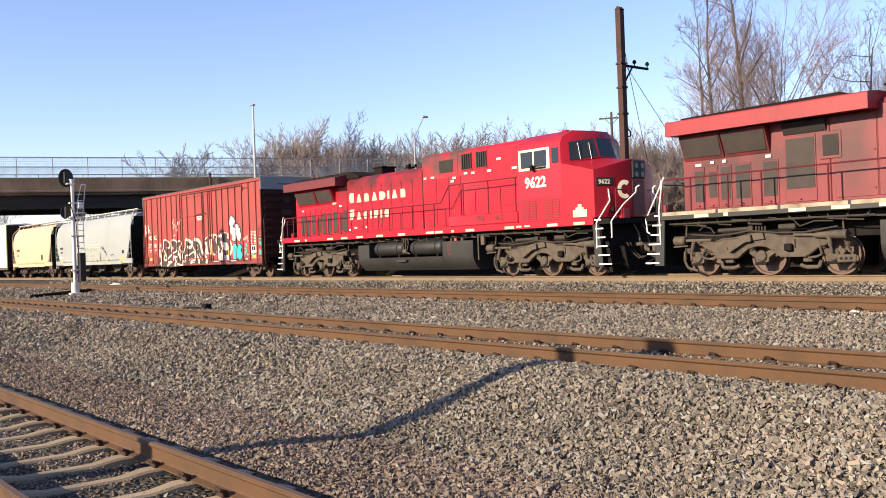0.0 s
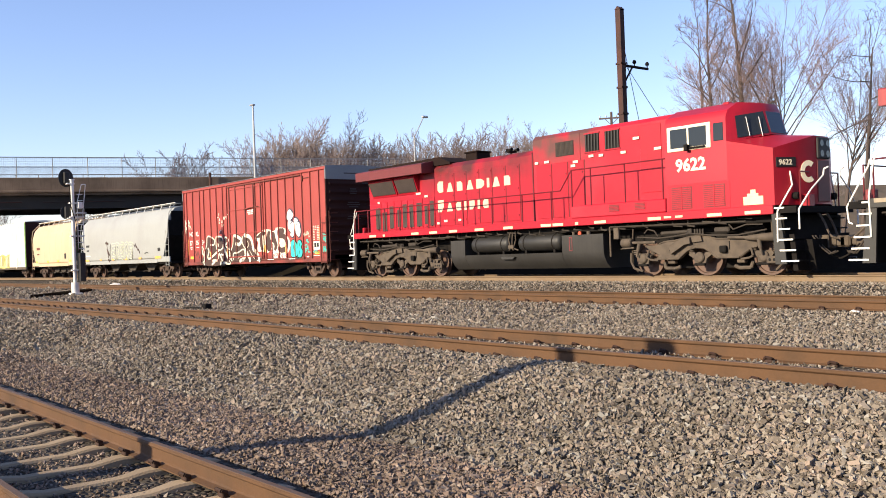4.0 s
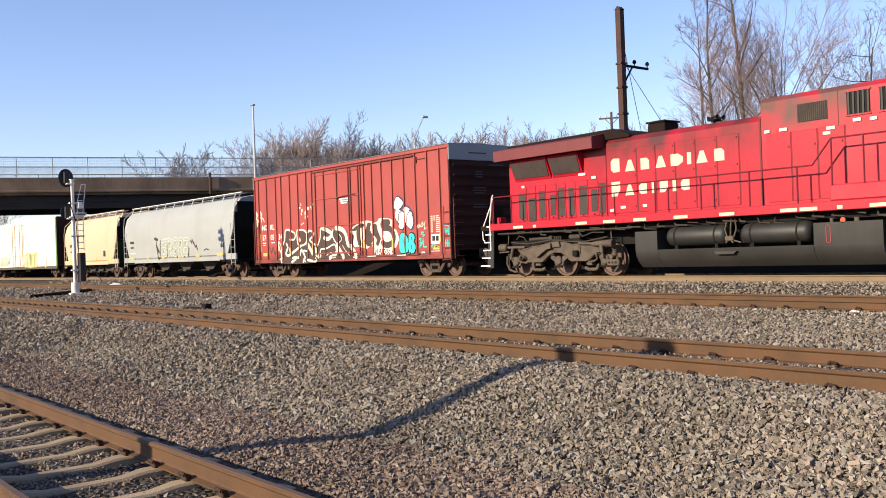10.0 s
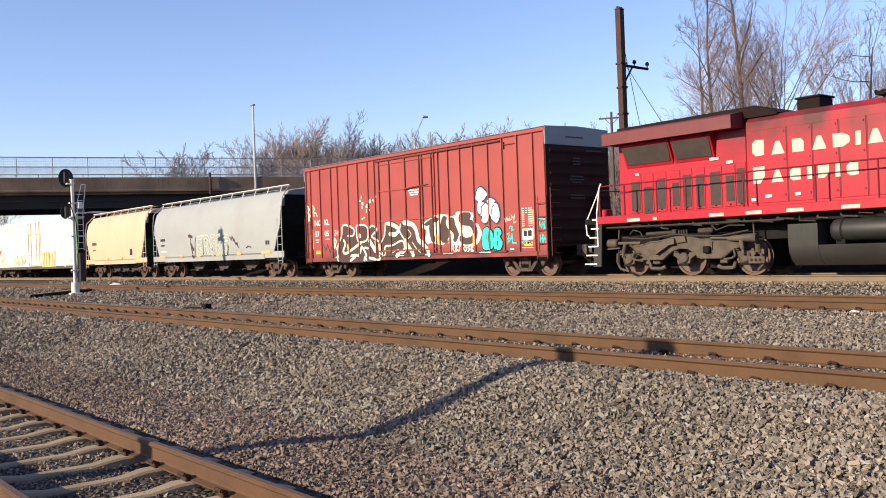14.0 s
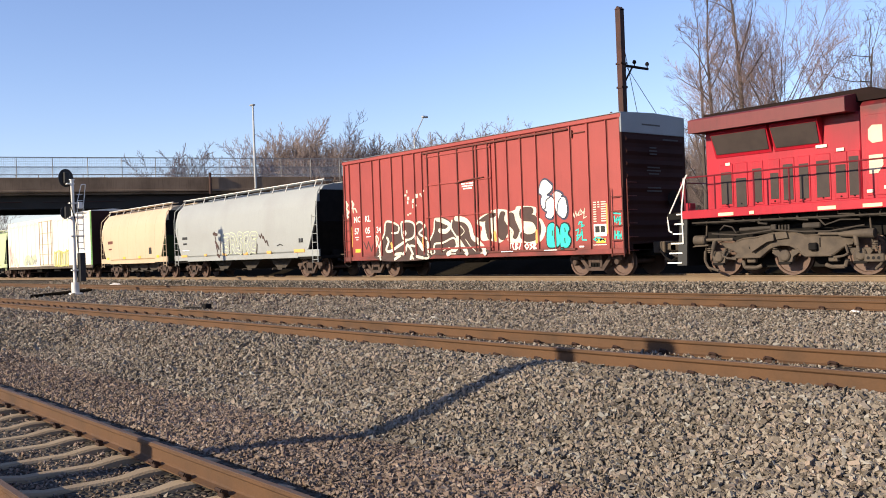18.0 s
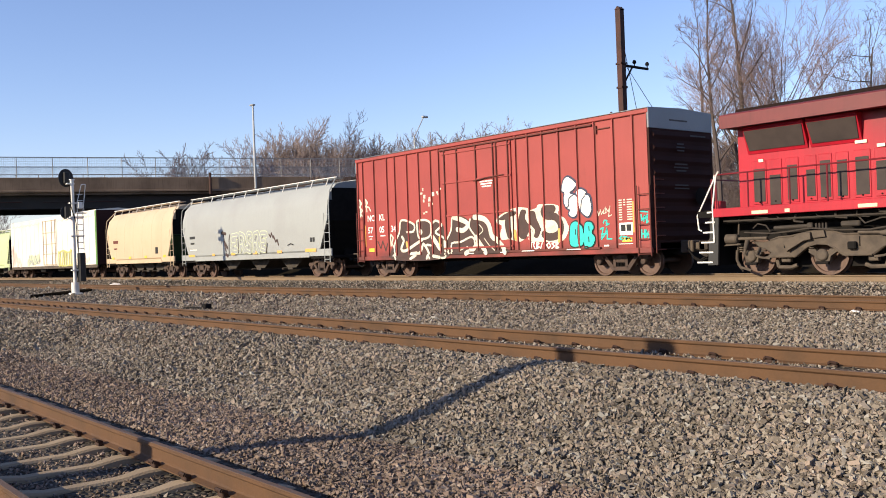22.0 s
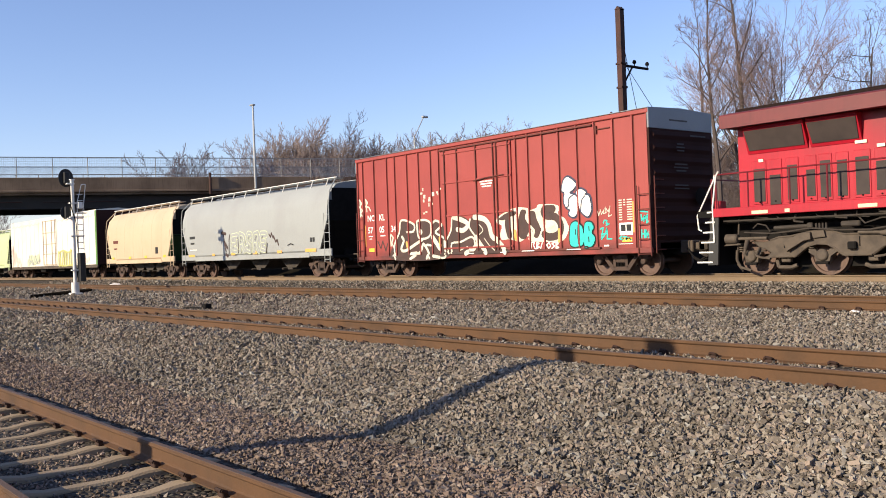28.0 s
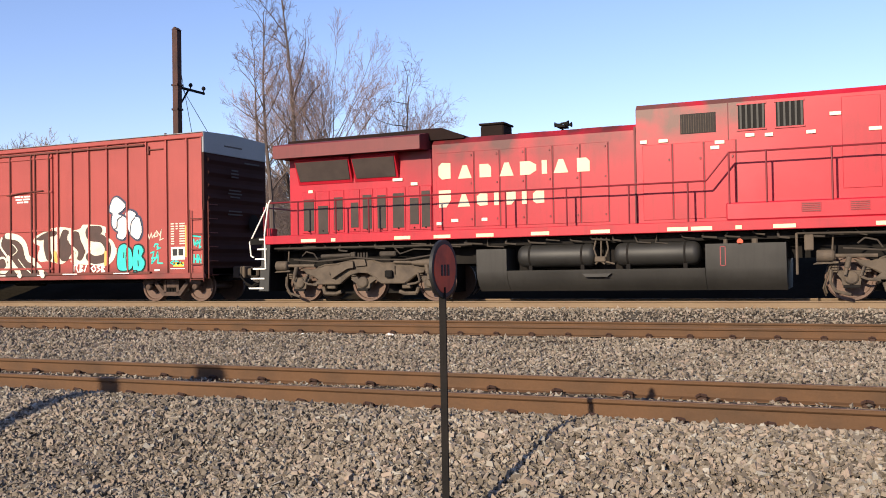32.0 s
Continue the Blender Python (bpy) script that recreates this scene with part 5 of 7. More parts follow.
def hopper(name, label, x_rest, length, paint, z_top=4.35, group="", ends=None):
    """Covered hopper: curved sides, slope-sheet ends, roof walk with end frames, outlet gates."""
    H = vehicle(name, label, "hopper car", x_rest, group)
    hl, hw = length / 2, 1.58
    body = [(-hw + 0.25, 0.98), (-hw, 1.25), (-hw - 0.02, 2.3), (-hw + 0.03, 3.25), (-hw + 0.2, 3.85), (-hw + 0.55, z_top - 0.12), (-0.5, z_top), (0.5, z_top), (hw - 0.55, z_top - 0.12), (hw - 0.2, 3.85), (hw - 0.03, 3.25), (hw + 0.02, 2.3), (hw, 1.25), (hw - 0.25, 0.98)]
    n = len(body)
    g = Geo()
    secs = []
    # the lower body narrows towards the ends along the slope sheets
    for x in (-hl + 0.25, -hl + 0.5, -hl + 0.92, -hl + 1.15, hl - 1.15, hl - 0.92, hl - 0.5, hl - 0.25):
        d = hl - abs(x)
        low = 0.98 if d > 1.1 else 1.36 + (0.92 - d) * 1.95
        sec = []
        for y, z in body:
            zz = max(z, low)
            yy = y
            if z < low:
                yy = math.copysign(hw, y) if low < 3.2 else y
                zz = low + (0.004 if z > 1.1 else 0)
            sec.append((x, yy, zz))
        secs.append(sec)
    vs = [p for s in secs for p in s]
    fs = [(j * n + i, j * n + (i + 1) % n, (j + 1) * n + (i + 1) % n, (j + 1) * n + i) for j in range(len(secs) - 1) for i in range(n)]
    fs += [tuple(range(n)), tuple(range((len(secs) - 1) * n, len(secs) * n))[::-1]]
    bod = part("hopper_body", g.add(vs, fs), paint, H)
    for e in (-1, 1):
        # thin dark sheet laid over the slope as its shade
        part("slope_shade", Geo().prism([(e * (hl - 0.26), 2.64), (e * (hl - 0.93), 1.33), (e * (hl - 1.12), 1.0), (e * (hl - 1.06), 0.99), (e * (hl - 0.20), 2.58)], -1.53, 1.53), ends or STEEL_DARK, bod, "dark sheet standing for shade under the sloping end")
        part("end_post", Geo().box(*sorted((e * (hl - 1.2), e * (hl - 0.9))), -0.3, 0.3, 0.9, 1.7), STEEL_DARK, bod)
        part("end_sill", Geo().cbox(*sorted((e * (hl - 1.9), e * hl)), -1.5, 1.5, 0.86, 1.0, 0.02), STEEL_DARK, bod)
        # dark plate added over the end wall as its shade
        part("end_shade_plate", Geo().box(*sorted((e * (hl - 0.24), e * (hl - 0.22))), -1.53, 1.53, 2.52, 3.5).box(*sorted((e * (hl - 0.24), e * (hl - 0.22))), -1.3, 1.3, 3.5, z_top - 0.3), STEEL_DARK, bod, "dark plate standing for the shaded end")
        for k in (-1, 1):
            part("side_sill_end", Geo().cbox(*sorted((e * (hl - 1.95), e * hl)), *sorted((k * 1.5, k * 1.58)), 0.98, 1.30, 0.01), paint, bod)
            lad = part("ladder", Geo().tube([(e * (hl - 0.1), k * 1.58, 0.7), (e * (hl - 0.1), k * 1.58, 3.3), (e * (hl - 0.1), k * 1.5, 3.9), (e * (hl - 0.45), k * 0.9, z_top + 0.2)], 0.025, 6).cyl((e * (hl - 0.55), k * 1.58, 0.7), (e * (hl - 0.55), k * 1.58, 2.9), 0.022, 6), paint, bod)
            for i in range(6):
                part("rung", Geo().cyl((e * (hl - 0.55), k * 1.58, 0.82 + i * 0.4), (e * (hl - 0.1), k * 1.58, 0.82 + i * 0.4), 0.016, 6), paint, lad)
        coupler(H, e * (hl - 0.1), e)
        freight_truck(H, e * (hl - 1.62))
    for k in (-1, 1):
        part("side_sill", Geo().cbox(-hl + 1.9, hl - 1.9, *sorted((k * 1.46, k * 1.60)), 0.93, 1.17, 0.012), paint, bod)
    # welded seams between the side panels
    x = -hl + 2.0 if ends else hl
    while x < hl - 1.6:
        side = [(y - 0.004, z) for y, z in body[1:6]]
        part("panel_seam", Geo().add([(x + d, y, z) for y, z in side for d in (-0.018, 0.018)], [(2 * i, 2 * i + 1, 2 * i + 3, 2 * i + 2) for i in range(len(side) - 1)]), SEAM_DUST, bod)
        x += 1.55
    # running boards
    walk_ob = part("roof_walk", Geo().box(-hl + 0.3, hl - 0.3, -0.95, -0.6, z_top + 0.14, z_top + 0.17).box(-hl + 0.3, hl - 0.3, 0.6, 0.95, z_top + 0.14, z_top + 0.17), paint, H)
    rl = Geo().tube([(-hl + 0.25, -1.0, z_top + 0.19), (hl - 0.25, -1.0, z_top + 0.19)], 0.022, 6)
    part("walk_edge", rl, WHITE, walk_ob)
    x = -hl + 0.4
    while x < hl - 0.3:
        part("walk_bracket", Geo().tube([(x, -0.95, z_top + 0.17), (x, -1.08, z_top - 0.16)], 0.022, 6), WHITE, walk_ob)
        x += 1.35
    for i in range(5):
        u = (i - 2) * (length - 4) / 5
        part("hatch", Geo().cbox(u - 0.9, u + 0.9, -0.4, 0.4, z_top - 0.02, z_top + 0.1, 0.03), paint, walk_ob)
    for i in range(3):
        u = (i - 1) * (length - 6.6) / 3
        o = part("outlet", Geo().prism([(u - 1.3, 1.0), (u + 1.3, 1.0), (u + 0.4, 0.45), (u - 0.4, 0.45)], -0.8, 0.8).box(u - 0.5, u + 0.5, -1.05, 1.05, 0.38, 0.47), PIPE_GRIME, H, "grimy outlet chute")
        part("gate_shaft", Geo().cyl((u, -1.3, 0.42), (u, 1.3, 0.42), 0.04, 8), STEEL_DIRT, o)
    return H


def reefer(name, label, x_rest, length):
    R = vehicle(name, label, "refrigerator car", x_rest)
    hl, hw, z0, z1 = length / 2, 1.58, 0.95, 4.85
    body = part("body", Geo().cbox(-hl, hl, -hw, hw, z0, z1, 0.03), REEFER, R)
    part("roof", Geo().prism([(-hw - 0.02, z1 - 0.05), (-hw, z1 + 0.02), (0, z1 + 0.14), (hw, z1 + 0.02), (hw + 0.02, z1 - 0.05)], -hl - 0.02, hl + 0.02, "x"), REEFER, R)
    for e in (-1, 1):
        part("end_wall", Geo().cbox(*sorted((e * hl, e * (hl + 0.05))), -hw + 0.01, hw - 0.01, z0, z1 - 0.02, 0.01), END_DARK, body, "end wall, darkened as a shaded side")
        part("corner_post", Geo().cbox(*sorted((e * (hl - 0.28), e * (hl + 0.02))), -hw - 0.012, -hw + 0.02, z0, z1 - 0.03, 0.008), GREEN_END if e > 0 else REEFER, body)
        coupler(R, e * (hl + 0.1), e)
        freight_truck(R, e * (hl - 2.2))
    x = -hl + 1.0
    while x < hl - 0.6:
        part("side_post", Geo().cbox(x - 0.03, x + 0.03, -hw - 0.02, -hw + 0.01, z0 + 0.1, z1 - 0.2, 0.006), REEFER, body)
        x += 1.25
    door = part("plug_door", Geo().cbox(-1.5, 2.0, -hw - 0.06, -hw, z0 + 0.05, z1 - 0.18, 0.02), REEFER, body, "white plug door with locking bars")
    for a in (-1.3, -0.5, 1.0, 1.85):
        part("door_bar", Geo().cyl((a, -hw - 0.085, z0 + 0.1), (a, -hw - 0.085, z1 - 0.22), 0.035, 6), DOOR_BAR, door)
    for z in (1.05, 1.9, 2.7, 3.6, 4.55):
        part("door_rail", Geo().cbox(-1.5, 2.0, -hw - 0.08, -hw - 0.05, z, z + 0.06, 0.01), DOOR_BAR, door)
    part("side_sill", Geo().cbox(-hl, hl, -hw - 0.015, -hw + 0.1, z0 - 0.2, z0 + 0.02, 0.01), STEEL_DIRT, body)
    part("underframe_gear", Geo().box(-hl, hl, -0.3, 0.3, 0.65, 0.95).box(-3.5, -2.2, -1.3, 1.3, 0.5, 0.92).box(1.2, 2.8, -1.3, 1.3, 0.55, 0.92), STEEL_DARK, R)
    return R


def graffiti(parent, strokes, width, mat, depth, lift, label):
    """Sprayed strokes: rounded ribbons that follow the side's surface. strokes: polylines of (u, z); depth(u): the surface's y."""
    g = Geo()
    for k, line in enumerate(strokes):
        for (u0, z0), (u1, z1) in zip(line, line[1:]):
            n = max(1, int(math.hypot(u1 - u0, z1 - z0) / 0.12))
            for i in range(n):
                a, b = i / n, (i + 1) / n
                p, q = (u0 + (u1 - u0) * a, z0 + (z1 - z0) * a), (u0 + (u1 - u0) * b, z0 + (z1 - z0) * b)
                d = math.hypot(q[0] - p[0], q[1] - p[1]) or 1e-6
                nx, nz = -(q[1] - p[1]) / d * width / 2, (q[0] - p[0]) / d * width / 2
                y = -depth((p[0] + q[0]) / 2, (p[1] + q[1]) / 2) - lift - 0.0004 * k
                g.add([(p[0] + nx, y, p[1] + nz), (p[0] - nx, y, p[1] - nz), (q[0] - nx, y, q[1] - nz), (q[0] + nx, y, q[1] + nz)], [(0, 1, 2, 3)])
        for j, (u, z) in enumerate(line):
            y = -depth(u, z) - lift - 0.0002 - 0.0004 * k - 0.00002 * j
            g.add([(u + width / 2 * math.cos(t * math.pi / 6), y, z + width / 2 * math.sin(t * math.pi / 6)) for t in range(12)], [tuple(range(12))])
    return tagged(part("graffiti", g.mesh("graffiti", mat, False), mat, parent, label), kind="stuff")


LETTERS = {"E": (((1, 1), (0.15, 0.9), (0.05, 0.5), (0.1, 0.05), (0.95, 0.0)), ((0.1, 0.5), (0.75, 0.5))), "R": (((0.1, 0), (0.1, 1), (0.75, 0.95), (0.9, 0.7), (0.6, 0.48), (0.15, 0.45)), ((0.5, 0.45), (0.95, 0))),
           "S": (((0.95, 0.95), (0.3, 1.0), (0.1, 0.75), (0.5, 0.5), (0.9, 0.3), (0.7, 0.02), (0.05, 0.05)),), "T": (((0, 0.8), (0.5, 1), (1, 0.95)), ((0.55, 0.95), (0.4, 0.5), (0.25, 0.05))),
           "U": (((0.1, 1), (0.05, 0.3), (0.4, 0.0), (0.8, 0.2), (0.9, 0.95)),), "D": (((0.1, 0), (0.15, 1), (0.7, 0.9), (0.95, 0.5), (0.65, 0.05), (0.1, 0)),), "H": (((0.1, 0), (0.1, 1)), ((0.9, 0), (0.9, 1)), ((0.1, 0.5), (0.9, 0.5))), "M": (((0.05, 0), (0.2, 1), (0.5, 0.4), (0.8, 1), (0.95, 0)),)}


SHAKE = random.Random(77)


def letter(kind, u, z, w, h, lean=0.0, shake=0.0):
    return [tuple((u + a * w + lean * b * h + SHAKE.uniform(-shake, shake), z + b * h + SHAKE.uniform(-shake, shake)) for a, b in line) for line in LETTERS[kind]]


# rest places along the track
loco("trailing_locomotive", "bright red diesel locomotive with cream lettering and sooty roof", -5.45, RED, RED_DULL)
loco("leading_locomotive", "older faded red diesel locomotive with broad radiator wing", 17.07, RED_OLD, RED_WING, old=True)
BOX = boxcar("boxcar", "oxide-red ribbed boxcar with plug door and spray-painted graffiti", -25.07)
GREY_HOP = hopper("covered_hopper", "light grey covered hopper car with pale graffiti", -43.2, 16.3, HOP_GREY)
TAN_HOP = hopper("covered_hopper", "tan two-bay covered hopper car", -58.25, 11.6, HOP_TAN, 4.4, ends=GREEN_DARK)
REEF = reefer("refrigerator_car", "sunlit white insulated boxcar with green end", -77.2, 22.6)
hopper("covered_hopper", "pale green covered hopper car", -97.2, 15.8, HOP_GREEN, 4.3)
hopper("covered_hopper", "light grey covered hopper car", -114.0, 15.8, HOP_GREY, 4.4)


# ---------- paint on the boxcar ----------
def box_side(u, z=2.0):
    """How far the side stands out: sheets, plug door, sill and door track."""
    if z < 0.945 and -2.1 < u < 5.8:
        return 1.638 if z > 0.855 else 1.602
    if z < 0.885:
        return 1.602
    return 1.592 if -1.96 < u < 1.84 else 1.534


def smooth(line, steps=4, closed=False):
    """A flowing line through the given points."""
    n, out = len(line), []
    for i in range(n if closed else n - 1):
        p0, p1, p2, p3 = (line[j % n] if closed else line[min(max(j, 0), n - 1)] for j in (i - 1, i, i + 1, i + 2))
        for k in range(steps):
            t = k / steps
            out.append(tuple(0.5 * (2 * p1[c] + (p2[c] - p0[c]) * t + (2 * p0[c] - 5 * p1[c] + 4 * p2[c] - p3[c]) * t * t + (3 * p1[c] - p0[c] - 3 * p2[c] + p3[c]) * t ** 3) for c in (0, 1)))
    return out + ([] if closed else [line[-1]])


def sprayed_patch(parent, outline, mat, depth, lift, label, step=0.03):
    """A sprayed area with a flowing rim that follows the side's surface, built of narrow upright strips."""
    ring = smooth(outline, 5, True)
    g = Geo()

    def cuts(u):
        zs = sorted(z0 + (z1 - z0) * (u - u0) / (u1 - u0) for (u0, z0), (u1, z1) in zip(ring, ring[1:] + ring[:1]) if (u0 <= u) != (u1 <= u))
        return list(zip(zs[::2], zs[1::2]))
    us = [q[0] for q in ring]
    u = min(us) + 0.001
    while u < max(us):
        a, b = cuts(u), cuts(u + step)
        b = b if len(a) == len(b) else a
        for (l0, h0), (l1, h1) in zip(a, b):
            for z0, z1 in ((-9.0, 0.855), (0.855, 0.885), (0.885, 0.945), (0.945, 9.0)):
                if max(h0, h1) > z0 and min(l0, l1) < z1:
                    y = -depth(u + step / 2, (max(z0, 0.7) + min(z1, 3.0)) / 2) - lift
                    g.add([(u, y, max(l0, z0)), (u + step, y, max(l1, z0)), (u + step, y, max(min(h1, z1), z0)), (u, y, max(min(h0, z1), z0))], [(0, 1, 2, 3)])
        u += step
    return tagged(part("graffiti", g.mesh("graffiti", mat, False), mat, parent, label), kind="stuff")


def lines(car, rows, width, mat, side, lift, label):
    return graffiti(car, [smooth(r, 3) if len(r) > 2 else r for r in rows], width, mat, side, lift, label)


# two words in dark brown with cream rims
sprayed_patch(BOX, [(-5.29, 0.72), (-5.28, 1.37), (-4.9, 1.82), (-4.81, 2.25), (-4.49, 2.33), (-3.88, 2.08), (-3.68, 2.25), (-3.14, 2.26), (-2.79, 2.1), (-2.49, 2.23), (-2.1, 2.03), (-2.0, 1.78), (-1.86, 1.27), (-1.88, 0.72)], SPRAY_DARK, box_side, 0.003, "dark brown sprayed letters")
sprayed_patch(BOX, [(-1.57, 0.87), (-1.89, 1.26), (-1.5, 1.75), (-1.42, 2.21), (-1.25, 2.31), (-0.76, 2.23), (-0.4, 2.05), (-0.29, 2.22), (0.23, 2.23), (0.58, 2.04), (0.71, 1.66), (0.89, 1.39), (1.27, 1.11), (1.5, 0.85)], SPRAY_DARK, box_side, 0.003, "dark brown sprayed letters")
lines(BOX, [[(-5.1, 0.74), (-5.24, 1.06), (-5.18, 1.41), (-4.86, 1.82), (-4.78, 2.23), (-4.49, 2.29), (-3.88, 2.09), (-3.93, 1.82), (-4.35, 1.81)], [(-3.69, 2.16), (-3.6, 2.23), (-3.14, 2.23), (-2.83, 2.09), (-2.81, 1.74), (-2.97, 1.56), (-3.36, 1.5), (-3.63, 1.62), (-3.69, 2.16)],
            [(-2.8, 2.01), (-2.5, 2.18), (-2.14, 2.01), (-2.34, 1.86), (-2.52, 1.71), (-2.0, 1.47), (-1.94, 1.16), (-1.88, 0.78), (-2.12, 0.74)], [(-2.84, 1.23), (-3.14, 1.23), (-2.88, 0.74)]], 0.085, SPRAY_WHITE, box_side, 0.006, "cream rim of sprayed letters")
lines(BOX, [[(-4.69, 1.62), (-4.58, 1.46), (-4.77, 1.14), (-4.5, 1.06), (-3.93, 1.26), (-3.36, 1.48)], [(-4.1, 0.74), (-3.51, 0.99), (-3.3, 1.3), (-2.98, 0.94), (-3.04, 0.74)], [(-2.24, 0.76), (-2.63, 0.82)]], 0.12, SPRAY_WHITE, box_side, 0.010, "cream sprayed strokes")
graffiti(BOX, [[(-2.71, 1.55), (-2.3, 1.12)], [(-3.47, 1.80), (-3.43, 1.77)], [(-4.1, 0.9), (-3.75, 0.92)]], 0.20, SPRAY_WHITE, box_side, 0.014, "cream sprayed highlights")
graffiti(BOX, [[(-4.38, 1.38), (-4.34, 1.23)], [(-2.26, 1.5), (-2.23, 1.19)], [(1.89, 1.58), (1.94, 1.33)]], 0.13, ORANGE, box_side, 0.020, "orange reflective strip showing through")
lines(BOX, [[(-1.31, 2.23), (-1.04, 2.17), (-0.53, 1.96), (-0.79, 1.74), (-1.15, 1.78)], [(-0.12, 1.46), (0.17, 1.14), (0.44, 0.88)], [(1.01, 1.3), (1.27, 1.11), (1.44, 0.87)], [(-0.66, 0.88), (-0.25, 1.05), (-0.07, 1.23)]], 0.18, SPRAY_WHITE, box_side, 0.006, "broad cream sprayed strokes")
lines(BOX, [[(-0.16, 2.19), (0.33, 2.11), (0.62, 1.87), (0.75, 1.47), (1.01, 1.34)]], 0.20, SPRAY_WHITE, box_side, 0.010, "broad cream sprayed strokes")
lines(BOX, [[(-1.49, 0.92), (-1.5, 1.27), (-0.98, 1.31), (-0.43, 1.47), (-0.23, 1.41), (-0.18, 1.22)], [(-0.4, 2.12), (-0.46, 1.85), (-0.2, 1.55)], [(-1.62, 0.9), (-1.88, 1.26), (-1.52, 1.75), (-1.44, 2.2), (-1.25, 2.3)]], 0.075, SPRAY_WHITE, box_side, 0.012, "cream rim of sprayed letters")
lines(BOX, [[(-1.0, 1.0), (-0.6, 1.12), (-0.45, 0.98)], [(0.35, 1.4), (0.6, 1.15), (0.9, 0.95)], [(0.1, 1.9), (0.3, 1.7), (0.1, 1.55)]], 0.035, SPRAY_WHITE, box_side, 0.016, "thin cream overspray")
# the third word in cream with dark brown inside
sprayed_patch(BOX, [(1.02, 1.92), (1.08, 2.12), (1.53, 2.29), (2.01, 2.41), (2.52, 2.36), (2.63, 2.28), (2.97, 2.34), (3.11, 2.45), (3.94, 2.37), (3.97, 2.06), (4.26, 1.92), (4.41, 1.61), (4.31, 1.33), (4.09, 1.17), (3.88, 1.13), (3.45, 1.17), (2.6, 1.23), (2.52, 1.4), (2.14, 1.22), (1.67, 1.32), (1.28, 1.31), (1.18, 1.48), (1.26, 1.81)], SPRAY_WHITE, box_side, 0.003, "cream sprayed body of letters")
sprayed_patch(BOX, [(1.13, 2.05), (1.43, 2.2), (1.72, 2.28), (1.96, 2.27), (1.9, 2.14), (1.66, 2.09), (1.37, 2.0)], SPRAY_DARK, box_side, 0.007, "dark brown sprayed letter")
sprayed_patch(BOX, [(2.20, 2.28), (2.46, 2.27), (2.40, 2.02), (2.62, 1.80), (2.62, 2.22), (2.88, 2.22), (2.96, 1.98), (3.14, 1.62), (3.0, 1.34), (2.82, 1.36), (2.70, 1.62), (2.50, 1.45), (2.38, 1.32), (2.12, 1.36), (2.02, 1.75)], SPRAY_DARK, box_side, 0.007, "dark brown sprayed letter")
lines(BOX, [[(1.61, 2.06), (1.58, 1.79), (1.68, 1.46)], [(3.74, 2.26), (3.33, 2.26), (3.38, 2.06), (3.84, 1.99), (4.08, 1.71), (3.98, 1.41), (3.54, 1.33), (3.30, 1.43)]], 0.26, SPRAY_DARK, box_side, 0.009, "dark brown sprayed letter")
lines(BOX, [[(2.66, 1.72), (2.82, 1.58), (2.78, 1.44)], [(3.2, 1.95), (3.3, 1.72), (3.6, 1.66), (3.76, 1.76)]], 0.10, SPRAY_WHITE, box_side, 0.015, "cream sprayed strokes")
graffiti(BOX, [[(4.0, 1.56), (3.98, 1.18)]], 0.10, ORANGE, box_side, 0.018, "orange reflective strip showing through")
# white bubble shapes over teal ones
BUBBLES = ([(4.19, 2.85), (4.28, 3.15), (4.45, 3.25), (4.65, 3.15), (4.81, 2.99), (4.69, 2.84), (4.51, 2.73), (4.79, 2.62), (4.9, 2.43), (4.85, 2.13), (4.7, 1.95), (4.47, 2.03), (4.52, 2.18), (4.36, 2.28), (4.26, 2.48), (4.3, 2.75)],
           [(4.82, 2.74), (5.0, 2.82), (5.22, 2.71), (5.16, 2.63), (5.35, 2.58), (5.42, 2.34), (5.41, 2.07), (5.28, 1.93), (5.09, 2.03), (4.97, 2.16), (4.9, 2.37), (4.89, 2.55)])
for i, ring in enumerate(BUBBLES):
    graffiti(BOX, [smooth(ring, 3, True) + [ring[0]]], 0.13, NAVY, box_side, 0.003, "navy rim of a sprayed bubble shape")
    sprayed_patch(BOX, ring, WHITE, box_side, 0.026 + 0.004 * i, "white sprayed bubble shape", 0.02)
lines(BOX, [[(4.34, 2.27), (4.47, 2.31), (4.5, 2.55), (4.68, 2.65)], [(4.99, 2.11), (5.05, 2.45), (5.19, 2.59)]], 0.04, NAVY, box_side, 0.034, "thin navy line in the bubble shape")
TEALS = ([(4.49, 1.51), (4.56, 1.72), (4.75, 1.79), (4.91, 1.7), (5.04, 1.55), (5.07, 1.15), (4.96, 1.01), (4.59, 0.99), (4.47, 1.14)], [(5.12, 1.63), (5.25, 1.75), (5.43, 1.71), (5.49, 1.56), (5.42, 1.41), (5.54, 1.23), (5.46, 1.02), (5.27, 0.94), (5.09, 1.04)])
for ring in TEALS:
    graffiti(BOX, [smooth(ring, 3, True) + [ring[0]]], 0.10, BLACK, box_side, 0.003, "black rim of sprayed letters")
    sprayed_patch(BOX, ring, TEAL, box_side, 0.026, "teal sprayed bubble letters", 0.02)
graffiti(BOX, [[(4.85, 1.66), (4.82, 1.37), (4.85, 1.06)], [(4.74, 1.53), (4.73, 1.38)], [(5.31, 1.6), (5.32, 1.48)], [(5.29, 1.27), (5.30, 1.12)]], 0.035, BLACK, box_side, 0.031, "black lines in the sprayed letters")
